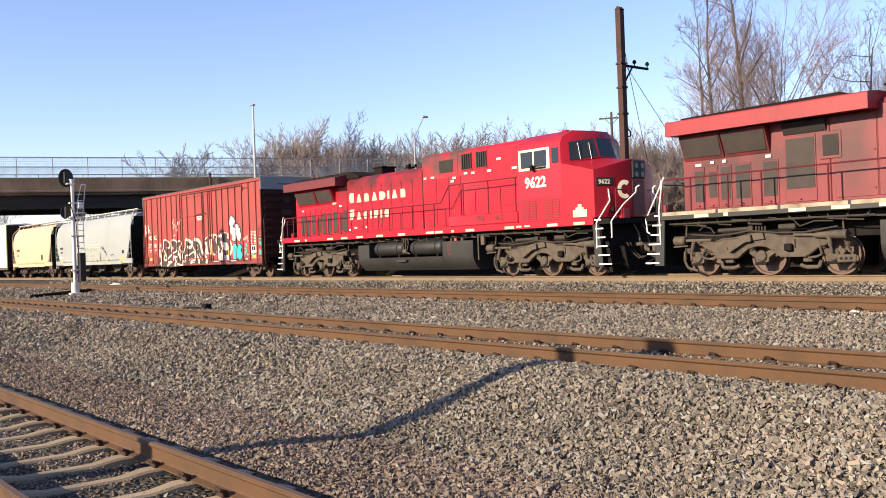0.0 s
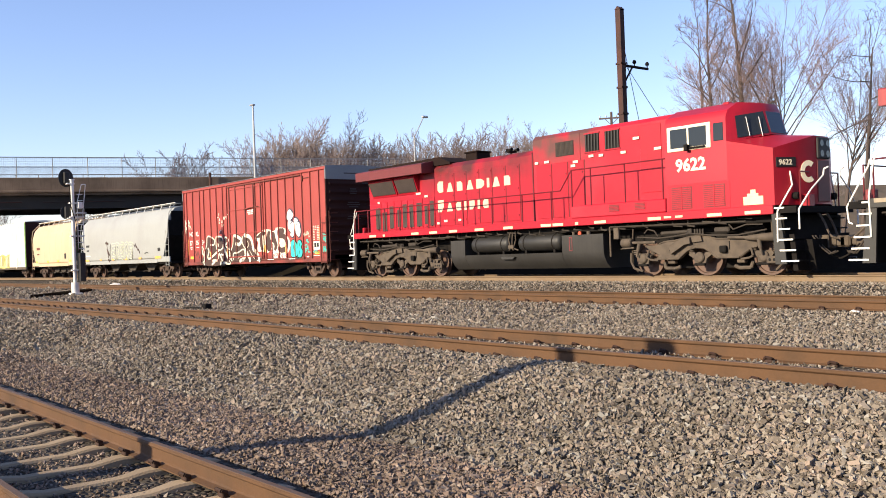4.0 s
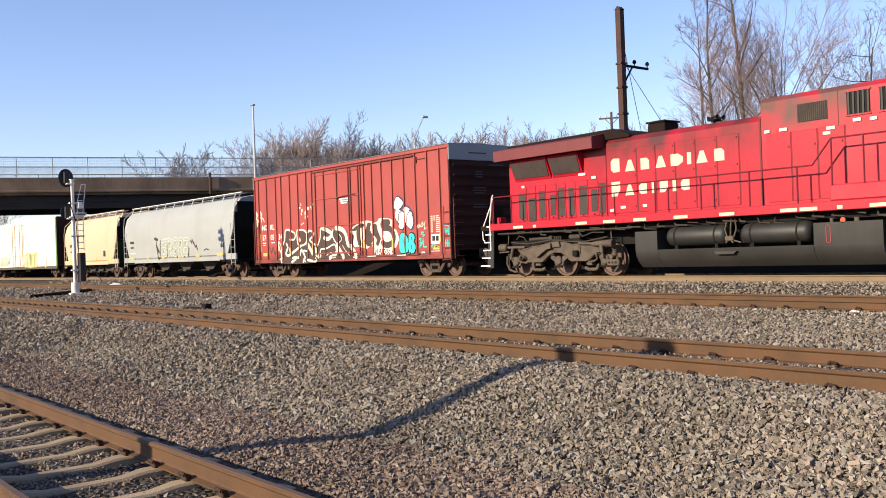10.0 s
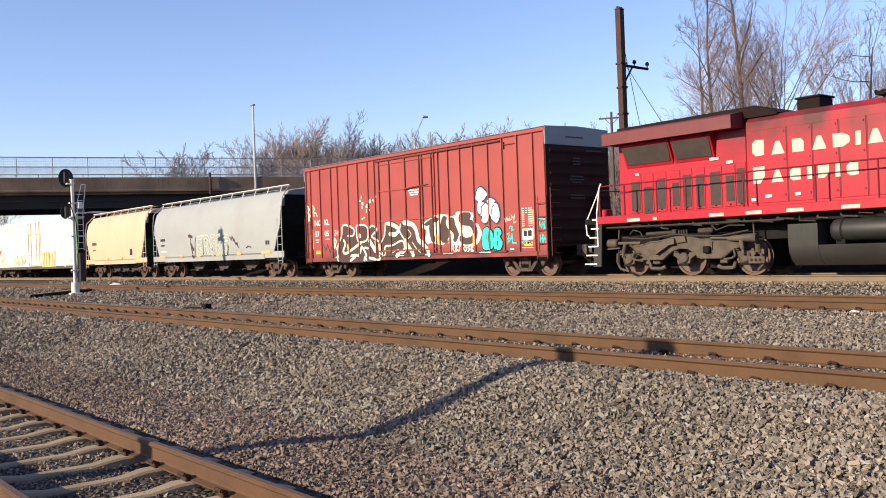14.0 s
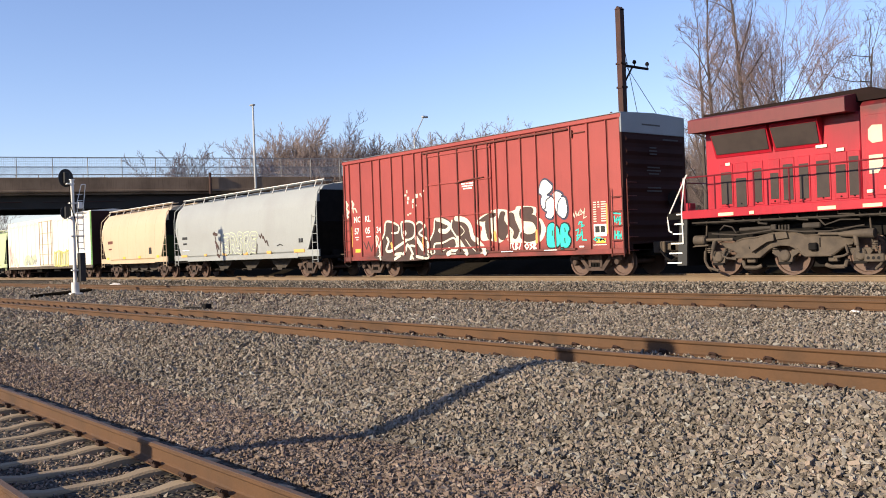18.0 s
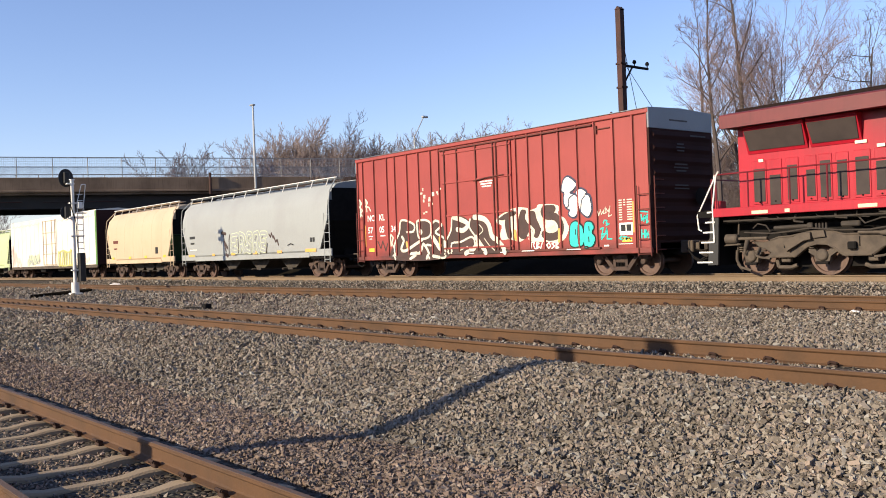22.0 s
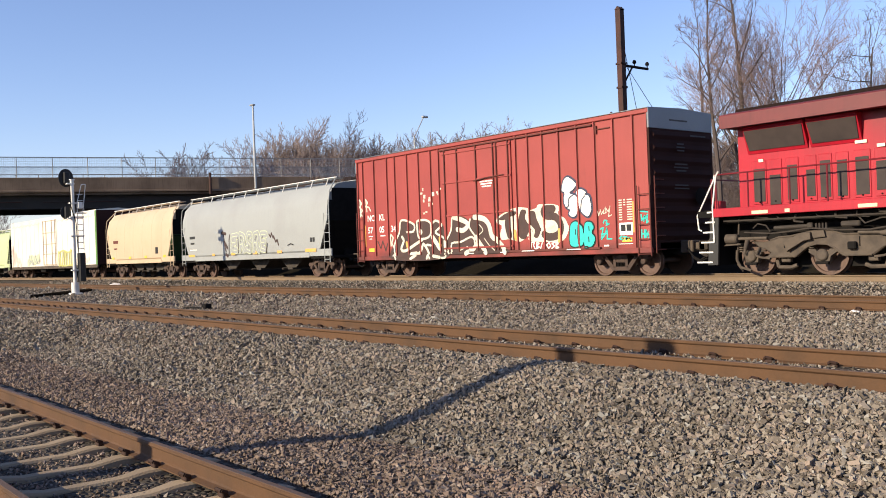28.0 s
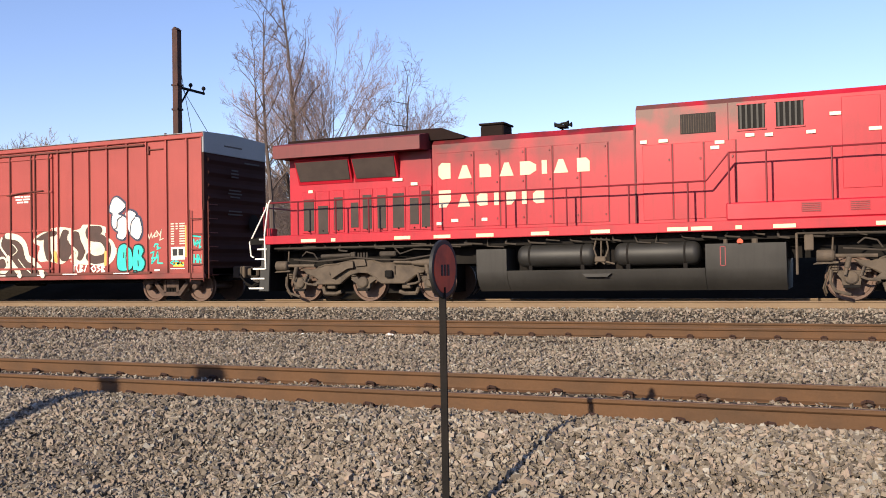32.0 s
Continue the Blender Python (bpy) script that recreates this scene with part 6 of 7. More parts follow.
for i in range(14):
    q = random.Random(i)
    u, z = -3.0 + q.uniform(-0.6, 0.9), 2.5 + q.uniform(-0.15, 0.9)
    part("paint_chip", Geo().box(u, u + q.uniform(0.05, 0.16), -box_side(u) - 0.004, -box_side(u), z, z + q.uniform(0.05, 0.16)), SPRAY_WHITE, BOX)
graffiti(BOX, [[(5.9, 1.69), (5.94, 1.77), (6.05, 1.76), (6.01, 1.68), (6.13, 1.65), (6.01, 1.61)], [(5.77, 1.5), (5.89, 1.54), (5.84, 1.37), (5.8, 1.18), (5.96, 1.33), (6.03, 1.52), (6.05, 1.33), (6.03, 1.19), (6.22, 1.18)], [(5.8, 1.34), (6.04, 1.36)], [(7.36, 1.98), (7.64, 1.94)],
               [(7.39, 1.87), (7.41, 1.7), (7.53, 1.84), (7.48, 1.67), (7.63, 1.86), (7.59, 1.61), (7.66, 1.66)], [(6.63, 1.25), (6.52, 1.19), (6.66, 1.13), (6.7, 1.24), (6.81, 1.22), (6.77, 1.13), (6.89, 1.2), (6.99, 1.12)],
               [(7.4, 1.41), (7.39, 1.18)], [(7.4, 1.29), (7.5, 1.29)], [(7.51, 1.41), (7.5, 1.18)], [(7.55, 1.18), (7.56, 1.4), (7.65, 1.17), (7.68, 1.41)]], 0.045, TEAL, box_side, 0.004, "thin teal spray tags")
graffiti(BOX, [[(-7.66, 3.3), (-7.5, 3.15), (-7.66, 3.0), (-7.46, 2.85), (-7.62, 2.7), (-7.45, 2.6)], [(-7.62, 3.3), (-7.6, 2.6)], [(-7.2, 3.3), (-7.05, 3.15), (-7.2, 3.0), (-6.95, 2.95), (-6.85, 2.8)], [(-7.18, 3.3), (-7.12, 2.8)],
               [(-5.45, 1.75), (-5.3, 1.62), (-5.4, 1.4), (-5.25, 1.2)], [(-5.48, 1.7), (-5.46, 1.3)]], 0.07, SPRAY_WHITE, box_side, 0.004, "thin pale spray tags")
graffiti(BOX, [[(2.66, 0.98), (2.68, 1.18), (2.82, 1.18), (2.77, 1.08), (2.85, 0.95)], [(2.92, 0.96), (2.94, 1.17), (3.04, 1.14), (2.93, 1.07), (3.05, 1.01), (2.92, 0.96)], [(3.11, 0.97), (3.19, 1.16)], [(3.51, 1.15), (3.39, 1.07), (3.48, 0.96), (3.58, 1.03), (3.51, 1.15)],
               [(3.76, 1.15), (3.64, 1.10), (3.76, 1.03), (3.63, 0.95)], [(3.82, 0.95), (3.83, 1.14), (3.93, 1.10), (3.83, 1.05), (3.94, 0.97), (3.82, 0.95)]], 0.045, WHITE, box_side, 0.004, "small white spray tag")
graffiti(BOX, [[(5.68, 2.07), (5.72, 1.93), (5.8, 2.11), (5.83, 1.96), (5.96, 2.13), (5.9, 1.98), (6.03, 2.01), (6.0, 2.18), (6.11, 2.03), (6.19, 2.2), (6.12, 1.88), (6.25, 1.93)]], 0.028, SPRAY_WHITE, box_side, 0.004, "thin pale spray tag")
graffiti(BOX, [[(-6.4, 1.5), (-6.2, 1.2), (-6.05, 1.5), (-5.85, 1.1), (-5.7, 1.4)]], 0.06, SPRAY_DARK, box_side, 0.004, "thin dark spray tag")
for word, u, z, size in (("NO", -7.10, 2.36, 0.36), ("KL", -6.25, 2.36, 0.36), ("57", -7.08, 1.86, 0.36), ("05", -6.25, 1.86, 0.36), ("34", -5.44, 1.86, 0.36)):
    lettering("stencil", word, size, WHITE, BOX, pose(u, -1.539, z, 90, 0, 0), "white stencilled mark", bold=0.006)
for u0, u1, z0, z1, mat in ((-7.05, -6.66, 1.07, 1.22, YELLOW), (6.62, 7.02, 1.07, 1.20, YELLOW), (0.20, 0.42, 3.42, 3.47, WHITE), (0.46, 0.58, 3.42, 3.47, WHITE), (0.62, 0.88, 3.42, 3.47, WHITE), (0.24, 0.52, 3.33, 3.38, WHITE), (0.56, 0.86, 3.33, 3.38, WHITE), (0.30, 0.56, 3.24, 3.29, WHITE), (0.60, 0.80, 3.24, 3.29, WHITE), (-5.3, -5.05, 0.86, 0.89, WHITE), (1.2, 1.45, 0.86, 0.89, WHITE), (2.3, 2.9, 0.88, 0.91, WHITE), (4.4, 5.0, 0.88, 0.91, WHITE), (-0.6, -0.2, 0.86, 0.89, WHITE), (6.5, 7.05, 1.0, 1.02, WHITE), (6.54, 7.06, 1.28, 1.66, WHITE),
                            (-7.05, -6.75, 1.70, 1.74, WHITE), (-6.2, -5.85, 1.70, 1.74, WHITE), (-7.0, -6.8, 1.6, 1.63, WHITE), (7.07, 7.135, 1.35, 2.3, ORANGE), (-7.30, -7.25, 1.3, 2.2, ORANGE), (5.9, 6.1, 0.95, 1.0, WHITE)):
    part("placard", Geo().box(u0, u1, -box_side((u0 + u1) / 2, z0) - 0.006, -box_side((u0 + u1) / 2, z0) + 0.002, z0, z1), mat, BOX)
for u0, u1 in ((6.60, 6.78), (6.82, 7.0)):
    part("placard", Geo().box(u0, u1, -1.544, -1.539, 1.40, 1.60), BLACK, BOX)
for i in range(9):
    for u0, u1 in ((6.54, 6.66), (6.72, 6.80), (6.86, 7.06)):
        if i < 3 or u0 != 6.72:
            part("stencil_bar", Geo().box(u0, u1, -1.539, -1.535, 2.34 - i * 0.075, 2.375 - i * 0.075), SPRAY_WHITE, BOX)
part("roof_hook", Geo().cbox(5.72, 5.78, -1.6, -1.5, 4.5, 4.75, 0.01).cbox(5.74, 6.3, -1.57, -1.53, 4.62, 4.66, 0.01), OXIDE_DARK, BOX)

# paint on the hoppers and the white car
def hop_side(u, z=2.0):
    return 1.598


GRAF = [x for k, u, w in (("E", -1.62, 0.62), ("R", -0.72, 0.62), ("S", 0.08, 0.5), ("R", 0.82, 0.55), ("E", 1.62, 0.5)) for x in letter(k, u, 1.42, w, 0.78, 0.05, 0.05)]
graffiti(GREY_HOP, GRAF, 0.39, SPRAY_GREEN, hop_side, 0.004, "pale green sprayed bubble letters")
graffiti(GREY_HOP, GRAF, 0.315, HOP_GREY, hop_side, 0.010, "grey fill of sprayed letters")
graffiti(GREY_HOP, GRAF, 0.035, SPRAY_GREEN, hop_side, 0.016, "thin pale green line in the letters")
graffiti(GREY_HOP, [[(-1.95, 1.25), (-1.9, 2.0), (-1.8, 2.28)], [(2.15, 1.25), (2.3, 1.7)], [(-0.8, 1.3), (-0.85, 2.1)]], 0.05, SPRAY_DARK, hop_side, 0.018, "thin dark rim of the letters")
# the strokes near u -2.5 paint the shadow of the signal mast
graffiti(GREY_HOP, [[(2.5, 2.15), (2.65, 2.0), (2.75, 2.2), (2.9, 1.95)], [(2.95, 2.05), (3.15, 1.75), (3.3, 1.85), (3.4, 1.6)], [(-2.62, 2.5), (-2.5, 2.15), (-2.45, 1.75), (-2.3, 1.4)]], 0.08, SPRAY_DARK, hop_side, 0.006, "dark spray scribble and painted signal shadow")
graffiti(GREY_HOP, [[(-2.75, 2.4), (-2.3, 2.35)], [(-2.5, 1.95), (-2.15, 1.6)], [(-2.3, 1.25), (-2.1, 1.15)]], 0.16, SPRAY_DARK, hop_side, 0.008, "dark spray scribble and painted signal shadow")
graffiti(GREY_HOP, [[(4.3, 1.55), (4.6, 1.62), (4.85, 1.56)]], 0.05, TANK_GREY, hop_side, 0.006, "faint grey mark")
for car, marks in ((GREY_HOP, ((-7.1, -6.3, 1.19, 1.31, ORANGE), (-4.0, -3.7, 1.2, 1.32, ORANGE), (-1.7, -1.25, 1.19, 1.32, ORANGE), (0.75, 1.2, 1.19, 1.32, ORANGE), (3.25, 3.7, 1.19, 1.32, ORANGE), (5.93, 6.9, 1.19, 1.34, ORANGE), (6.4, 6.56, 1.65, 1.85, TANK_GREY), (6.62, 6.78, 1.65, 1.85, TANK_GREY), (-6.9, -6.2, 2.2, 2.35, TANK_GREY), (-6.8, -6.3, 1.9, 2.0, TANK_GREY), (-6.9, -6.0, 1.55, 1.6, WHITE))),
                   (TAN_HOP, ((-4.3, -3.4, 2.3, 2.5, OXIDE_DARK), (-4.2, -3.6, 1.9, 2.0, OXIDE_DARK), (3.0, 3.4, 1.5, 1.9, TANK_GREY), (-4.6, -4.2, 1.25, 1.4, YELLOW), (4.2, 4.6, 1.25, 1.4, YELLOW), (-1.5, -1.1, 1.25, 1.4, YELLOW), (1.2, 1.6, 1.25, 1.4, YELLOW)))):
    for u0, u1, z0, z1, mat in marks:
        part("marking", Geo().box(u0, u1, -1.606, -1.598, z0, z1), mat, car)


def reef_side(u, z=2.0):
    return 1.668 if -1.5 < u < 2.0 else 1.605


rng = random.Random(31)
graffiti(REEF, [[(u, 0.95 + 0.1 * rng.random()), (u + rng.uniform(-0.1, 0.3), 1.95 + 0.2 * rng.random())] for u in np.arange(2.5, 6.0, 0.42)], 0.2, SPRAY_OLIVE, reef_side, 0.004, "yellow-green sprayed upright strokes")
graffiti(REEF, [[(2.5, 1.95), (3.6, 2.15), (4.8, 1.95), (6.0, 2.1)], [(2.6, 1.0), (4.0, 0.95), (5.8, 1.0)]], 0.12, SPRAY_OLIVE, reef_side, 0.006, "yellow-green sprayed outline")
graffiti(REEF, [[(u, 1.0 + 0.3 * rng.random()), (u + rng.uniform(0.1, 0.6), 1.5 + 0.5 * rng.random()), (u + rng.uniform(0.2, 0.9), 1.0 + 0.4 * rng.random())] for u in np.arange(-6.2, -3.0, 0.45)], 0.09, HOP_GREY, reef_side, 0.005, "grey sprayed scribble")
graffiti(REEF, [[(-6.0, 1.3), (-5.0, 1.7), (-4.0, 1.4), (-3.0, 1.7)]], 0.6, SPRAY_GREEN, reef_side, 0.003, "pale sprayed haze")
graffiti(REEF, [[(-11.0, 1.2), (-10.8, 2.7), (-10.4, 1.3), (-9.9, 2.1), (-9.4, 1.2), (-8.9, 1.6), (-8.4, 1.1)]], 0.42, PALE_PINK, reef_side, 0.004, "faded pink sprayed patch")
graffiti(REEF, [[(8.3, 1.0), (8.5, 1.7), (9.0, 1.2), (9.5, 1.4)]], 0.3, PALE_PINK, reef_side, 0.004, "faded pink sprayed patch")
graffiti(REEF, [[(-10.8 + 0.55 * i, 4.40 + 0.14 * (i % 2)) for i in range(17)], [(2.4 + 0.55 * i, 4.40 + 0.14 * (i % 2)) for i in range(16)]], 0.07, PALE_PINK, reef_side, 0.004, "faint zigzag stripe")


# ---------- trackside things ----------
build_track("track_1", YD, ZD, -36, 14, RUST_RAIL, "rusty near track on concrete ties", (-34, 1), 0.735, -0.34)
build_track("track_2", YC, ZC, -50, 14, RUST_RAIL, "rusty track on a raised ballast bed with concrete ties", (-44, 3), 0.767, 0.33)
build_track("track_3", YB, ZB, -64, 12, RUST_RAIL, "rusty track on concrete ties", (-34, 3))
build_track("track_4", YA, ZA, -64, 6, RAIL_LIGHT, "dust-coloured track that carries the train", (1, 1))


def limit_sign():
    x, y, z0 = -2.595, 5.97, -0.99
    s = thing("oval_sign", "rust-red oval sign with dark rim on a thin steel post", "sign", m=pose(x, y, z0))
    part("post", Geo().prism([(-0.025, -0.03), (0.025, -0.03), (0.025, -0.018), (0.006, -0.014), (0.006, 0.03), (-0.006, 0.03), (-0.006, -0.014), (-0.025, -0.018)], -0.3, 1.80, "z"), STEEL_DARK, s, "thin dark rusty steel post")
    n = 28
    oval = [(0.225 * math.cos(2 * math.pi * i / n), 1.93 + 0.205 * math.sin(2 * math.pi * i / n)) for i in range(n)]
    inner = [(0.19 * math.cos(2 * math.pi * i / n), 1.93 + 0.172 * math.sin(2 * math.pi * i / n)) for i in range(n)]
    plate = part("plate", Geo().prism(oval, -0.012, 0.012, "x"), BLACK, s)
    part("face", Geo().prism(inner, 0.012, 0.015, "x").prism(inner, -0.015, -0.012, "x"), SIGN_RED, plate, "rust-red sign face")
    for i in range(3):
        part("legend_bar", Geo().box(0.015, 0.018, -0.075 + i * 0.055, -0.04 + i * 0.055, 1.88, 1.96), BLACK, plate)
    return s


limit_sign()


def shadow_post():
    """The tall post beside the near track, behind the view, whose long shadow crosses the ballast."""
    y = -2.6
    x = -8.81 - 0.19 * (3.37 - y)
    s = thing("trackside_post", "tall dark trackside post with a small box on top", "post", m=pose(x, y, -1.05))
    h = 1.05 - 0.40 + 0.394 * 1.018 * (9.95 - y)
    part("shaft", Geo().cyl((0, 0, -0.3), (0, 0, h), 0.15, 12), POLE_RUST, s)
    part("top_box", Geo().cbox(-0.22, 0.22, -0.15, 0.15, h - 0.36, h, 0.02), STEEL_DARK, s)
    return s


shadow_post()


def signal_mast():
    s = thing("railway_signal", "silver signal mast with two black lamp heads and ladder", "signal", m=pose(-47.2, 14.67, -0.51))
    part("mast", Geo().cyl((0, 0, -0.2), (0, 0, 5.72), 0.09, 14).cyl((0, 0, 5.72), (0, 0, 5.77), 0.13, 14), SILVER, s, "silver-painted mast")
    part("base", Geo().cbox(-0.28, 0.28, -0.28, 0.28, -0.1, 0.10, 0.03).cyl((0, 0, 0.1), (0, 0, 0.62), 0.19, 12), SILVER, s)
    for z, rw, rh in ((5.85, 0.36, 0.46), (4.12, 0.33, 0.34)):
        n = 24
        oval = [(-0.2 + rw * math.cos(2 * math.pi * i / n), z + rh * math.sin(2 * math.pi * i / n)) for i in range(n)]
        head = part("signal_head", Geo().prism(oval, -0.30, -0.26, "x").cbox(-0.28, -0.1, -0.34, -0.06, z - 0.30, z + 0.30, 0.04), BLACK, s, "oval black signal background")
        for dz in (0.2, -0.2) if rh > 0.4 else (0.0,):
            part("visor", Geo().cyl((-0.3, -0.2, z + dz), (-0.62, -0.2, z + dz), 0.11, 12), BLACK, head)
        part("head_bracket", Geo().cbox(-0.2, 0.06, -0.26, 0.12, z - 0.34, z - 0.27, 0.01), SILVER, head)
    lad = part("ladder", Geo().tube([(0.05, 0.20, 2.2), (0.05, 0.20, 4.6), (0.1, 0.42, 5.5), (0.1, 0.6, 5.52)], 0.022, 6).tube([(0.05, 0.47, 2.2), (0.05, 0.47, 4.1), (0.1, 0.62, 5.52)], 0.022, 6), SILVER, s)
    for i in range(10):
        part("rung", Geo().cyl((0.05, 0.20, 2.3 + i * 0.30), (0.05, 0.47, 2.3 + i * 0.30), 0.018, 6), SILVER, lad)
    part("platform", Geo().box(-0.1, 0.3, 0.12, 0.60, 4.05, 4.09).cbox(0.0, 0.25, 0.2, 0.42, 4.3, 4.62, 0.02), SILVER, s)
    part("junction_box", Geo().cbox(-0.1, 0.3, 0.16, 0.46, 0.66, 2.08, 0.03), TANK_GREY, s, "dark relay box on the mast")
    part("cable", Geo().tube([(0.1, -0.14, 5.5), (0.12, -0.12, 4.4), (0.12, 0.1, 3.6), (0.12, 0.16, 2.1)], 0.025, 6), STEEL_DARK, s)
    for z in (1.2, 2.9, 3.85, 4.55):
        part("bracket", Geo().box(-0.12, 0.12, -0.16, 0.5 if z != 4.55 else 0.2, z, z + 0.06), SILVER, s)
    return s


signal_mast()
tagged(part("dark_pad", Geo().prism([(-45.6, 12.1), (-46.9, 12.9), (-52.6, 17.1), (-50.6, 16.6), (-47.6, 14.4)], -0.62, -0.36, "z"), EARTH, None, "low dark pad beside the signal mast"), category="ground pad")
tagged(part("track_box", Geo().cbox(-0.13, 0.13, -0.11, 0.11, -0.03, 0.20, 0.02).box(-1.6, -0.18, -0.03, 0.03, -0.02, 0.08), STEEL_DARK, None, "small dark metal box beside a track", pose(-25.9, 11.85, ground_z(11.85))), category="junction box")


def rock(name, label, mat, x, y, z, r, seed, flat=0.5):
    bm = bmesh.new()
    bmesh.ops.create_icosphere(bm, subdivisions=2, radius=r)
    for v in bm.verts:
        v.co *= 1 + 0.45 * noise.noise(v.co / r * 1.3 + Vector((seed, 0, 0)))
        v.co.z = max(v.co.z * flat, -r * 0.2)
    me = bpy.data.meshes.new(name)
    bm.to_mesh(me)
    bm.free()
    me.materials.append(mat)
    return tagged(part(name, me, mat, None, label, pose(x, y, z)), category="stone")


rock("pale_stone", "pale broken stone by the rail", WHITE, -8.79, 17.3, -0.49, 0.10, 1.0)
rock("white_debris", "crumpled white plastic litter on ballast", WHITE, -56.5, 19.9, -0.42, 0.5, 4.0, 0.4)
rock("pale_stone", "small pale stone on ballast", WHITE, -22.0, 12.2, -0.52, 0.06, 6.0)
rock("pale_stone", "small pale stone by the rail", WHITE, -10.9, 17.3, -0.49, 0.055, 9.0)


def catenary_pole():
    s = thing("catenary_pole", "tall rusty steel column with a side arm and insulators", "pole", m=pose(-24.9, 30.2, -0.6))
    H = 11.42
    part("column", Geo().prism([(-0.13, -0.13), (0.13, -0.13), (0.13, -0.10), (0.03, -0.09), (0.03, 0.09), (0.13, 0.10), (0.13, 0.13), (-0.13, 0.13), (-0.13, 0.10), (-0.03, 0.09), (-0.03, -0.09), (-0.13, -0.10)], -0.4, H, "z"), POLE_RUST, s)
    part("web_plate", Geo().box(-0.125, -0.115, -0.10, 0.10, 0, H - 0.05).box(0.115, 0.125, -0.10, 0.10, 0, H - 0.05), POLE_RUST, s)
    part("cap", Geo().prism([(-0.15, H), (0.15, H), (0.0, H + 0.13)], -0.15, 0.15), POLE_RUST, s)
    for z in (H - 2.3, H - 3.3, H - 4.4):
        part("band", Geo().box(-0.17, 0.17, -0.16, -0.13, z, z + 0.08).box(-0.17, 0.17, 0.13, 0.16, z, z + 0.08).box(-0.17, -0.13, -0.16, 0.16, z, z + 0.08).box(0.13, 0.17, -0.16, 0.16, z, z + 0.08), POLE_RUST, s)
    za = H - 2.32
    arm = part("arm", Geo().cbox(-0.04, 0.04, 0.17, 1.75, za - 0.05, za + 0.05, 0.01).tube([(0, 0.18, za - 0.7), (0, 0.7, za - 0.03)], 0.04, 6), STEEL_DARK, s, "dark angled bracket arm")
    for y in (0.85, 1.7):
        part("insulator", Geo().cyl((0, y, za + 0.05), (0, y, za + 0.14), 0.025, 8).lathe([(za + 0.14, 0.06), (za + 0.2, 0.09), (za + 0.26, 0.07), (za + 0.3, 0.03)], 10, "z", (0, y, 0)), STEEL_DARK, arm)
    part("hook", Geo().tube([(0, 0.18, za - 2.6), (0, 0.42, za - 2.75), (0, 0.42, za - 2.95), (0, 0.2, za - 2.98)], 0.03, 6), STEEL_DARK, s)
    part("guy_wire", Geo().tube([(0, 0.17, H - 1.4), (0.2, 2.6, 0.0)], 0.013, 5), WIRE, s)
    part("guy_wire", Geo().tube([(0, 0.17, H - 2.2), (0.6, 5.6, 3.0), (0.8, 8.0, 0.0)], 0.013, 5), WIRE, s)
    return s


catenary_pole()


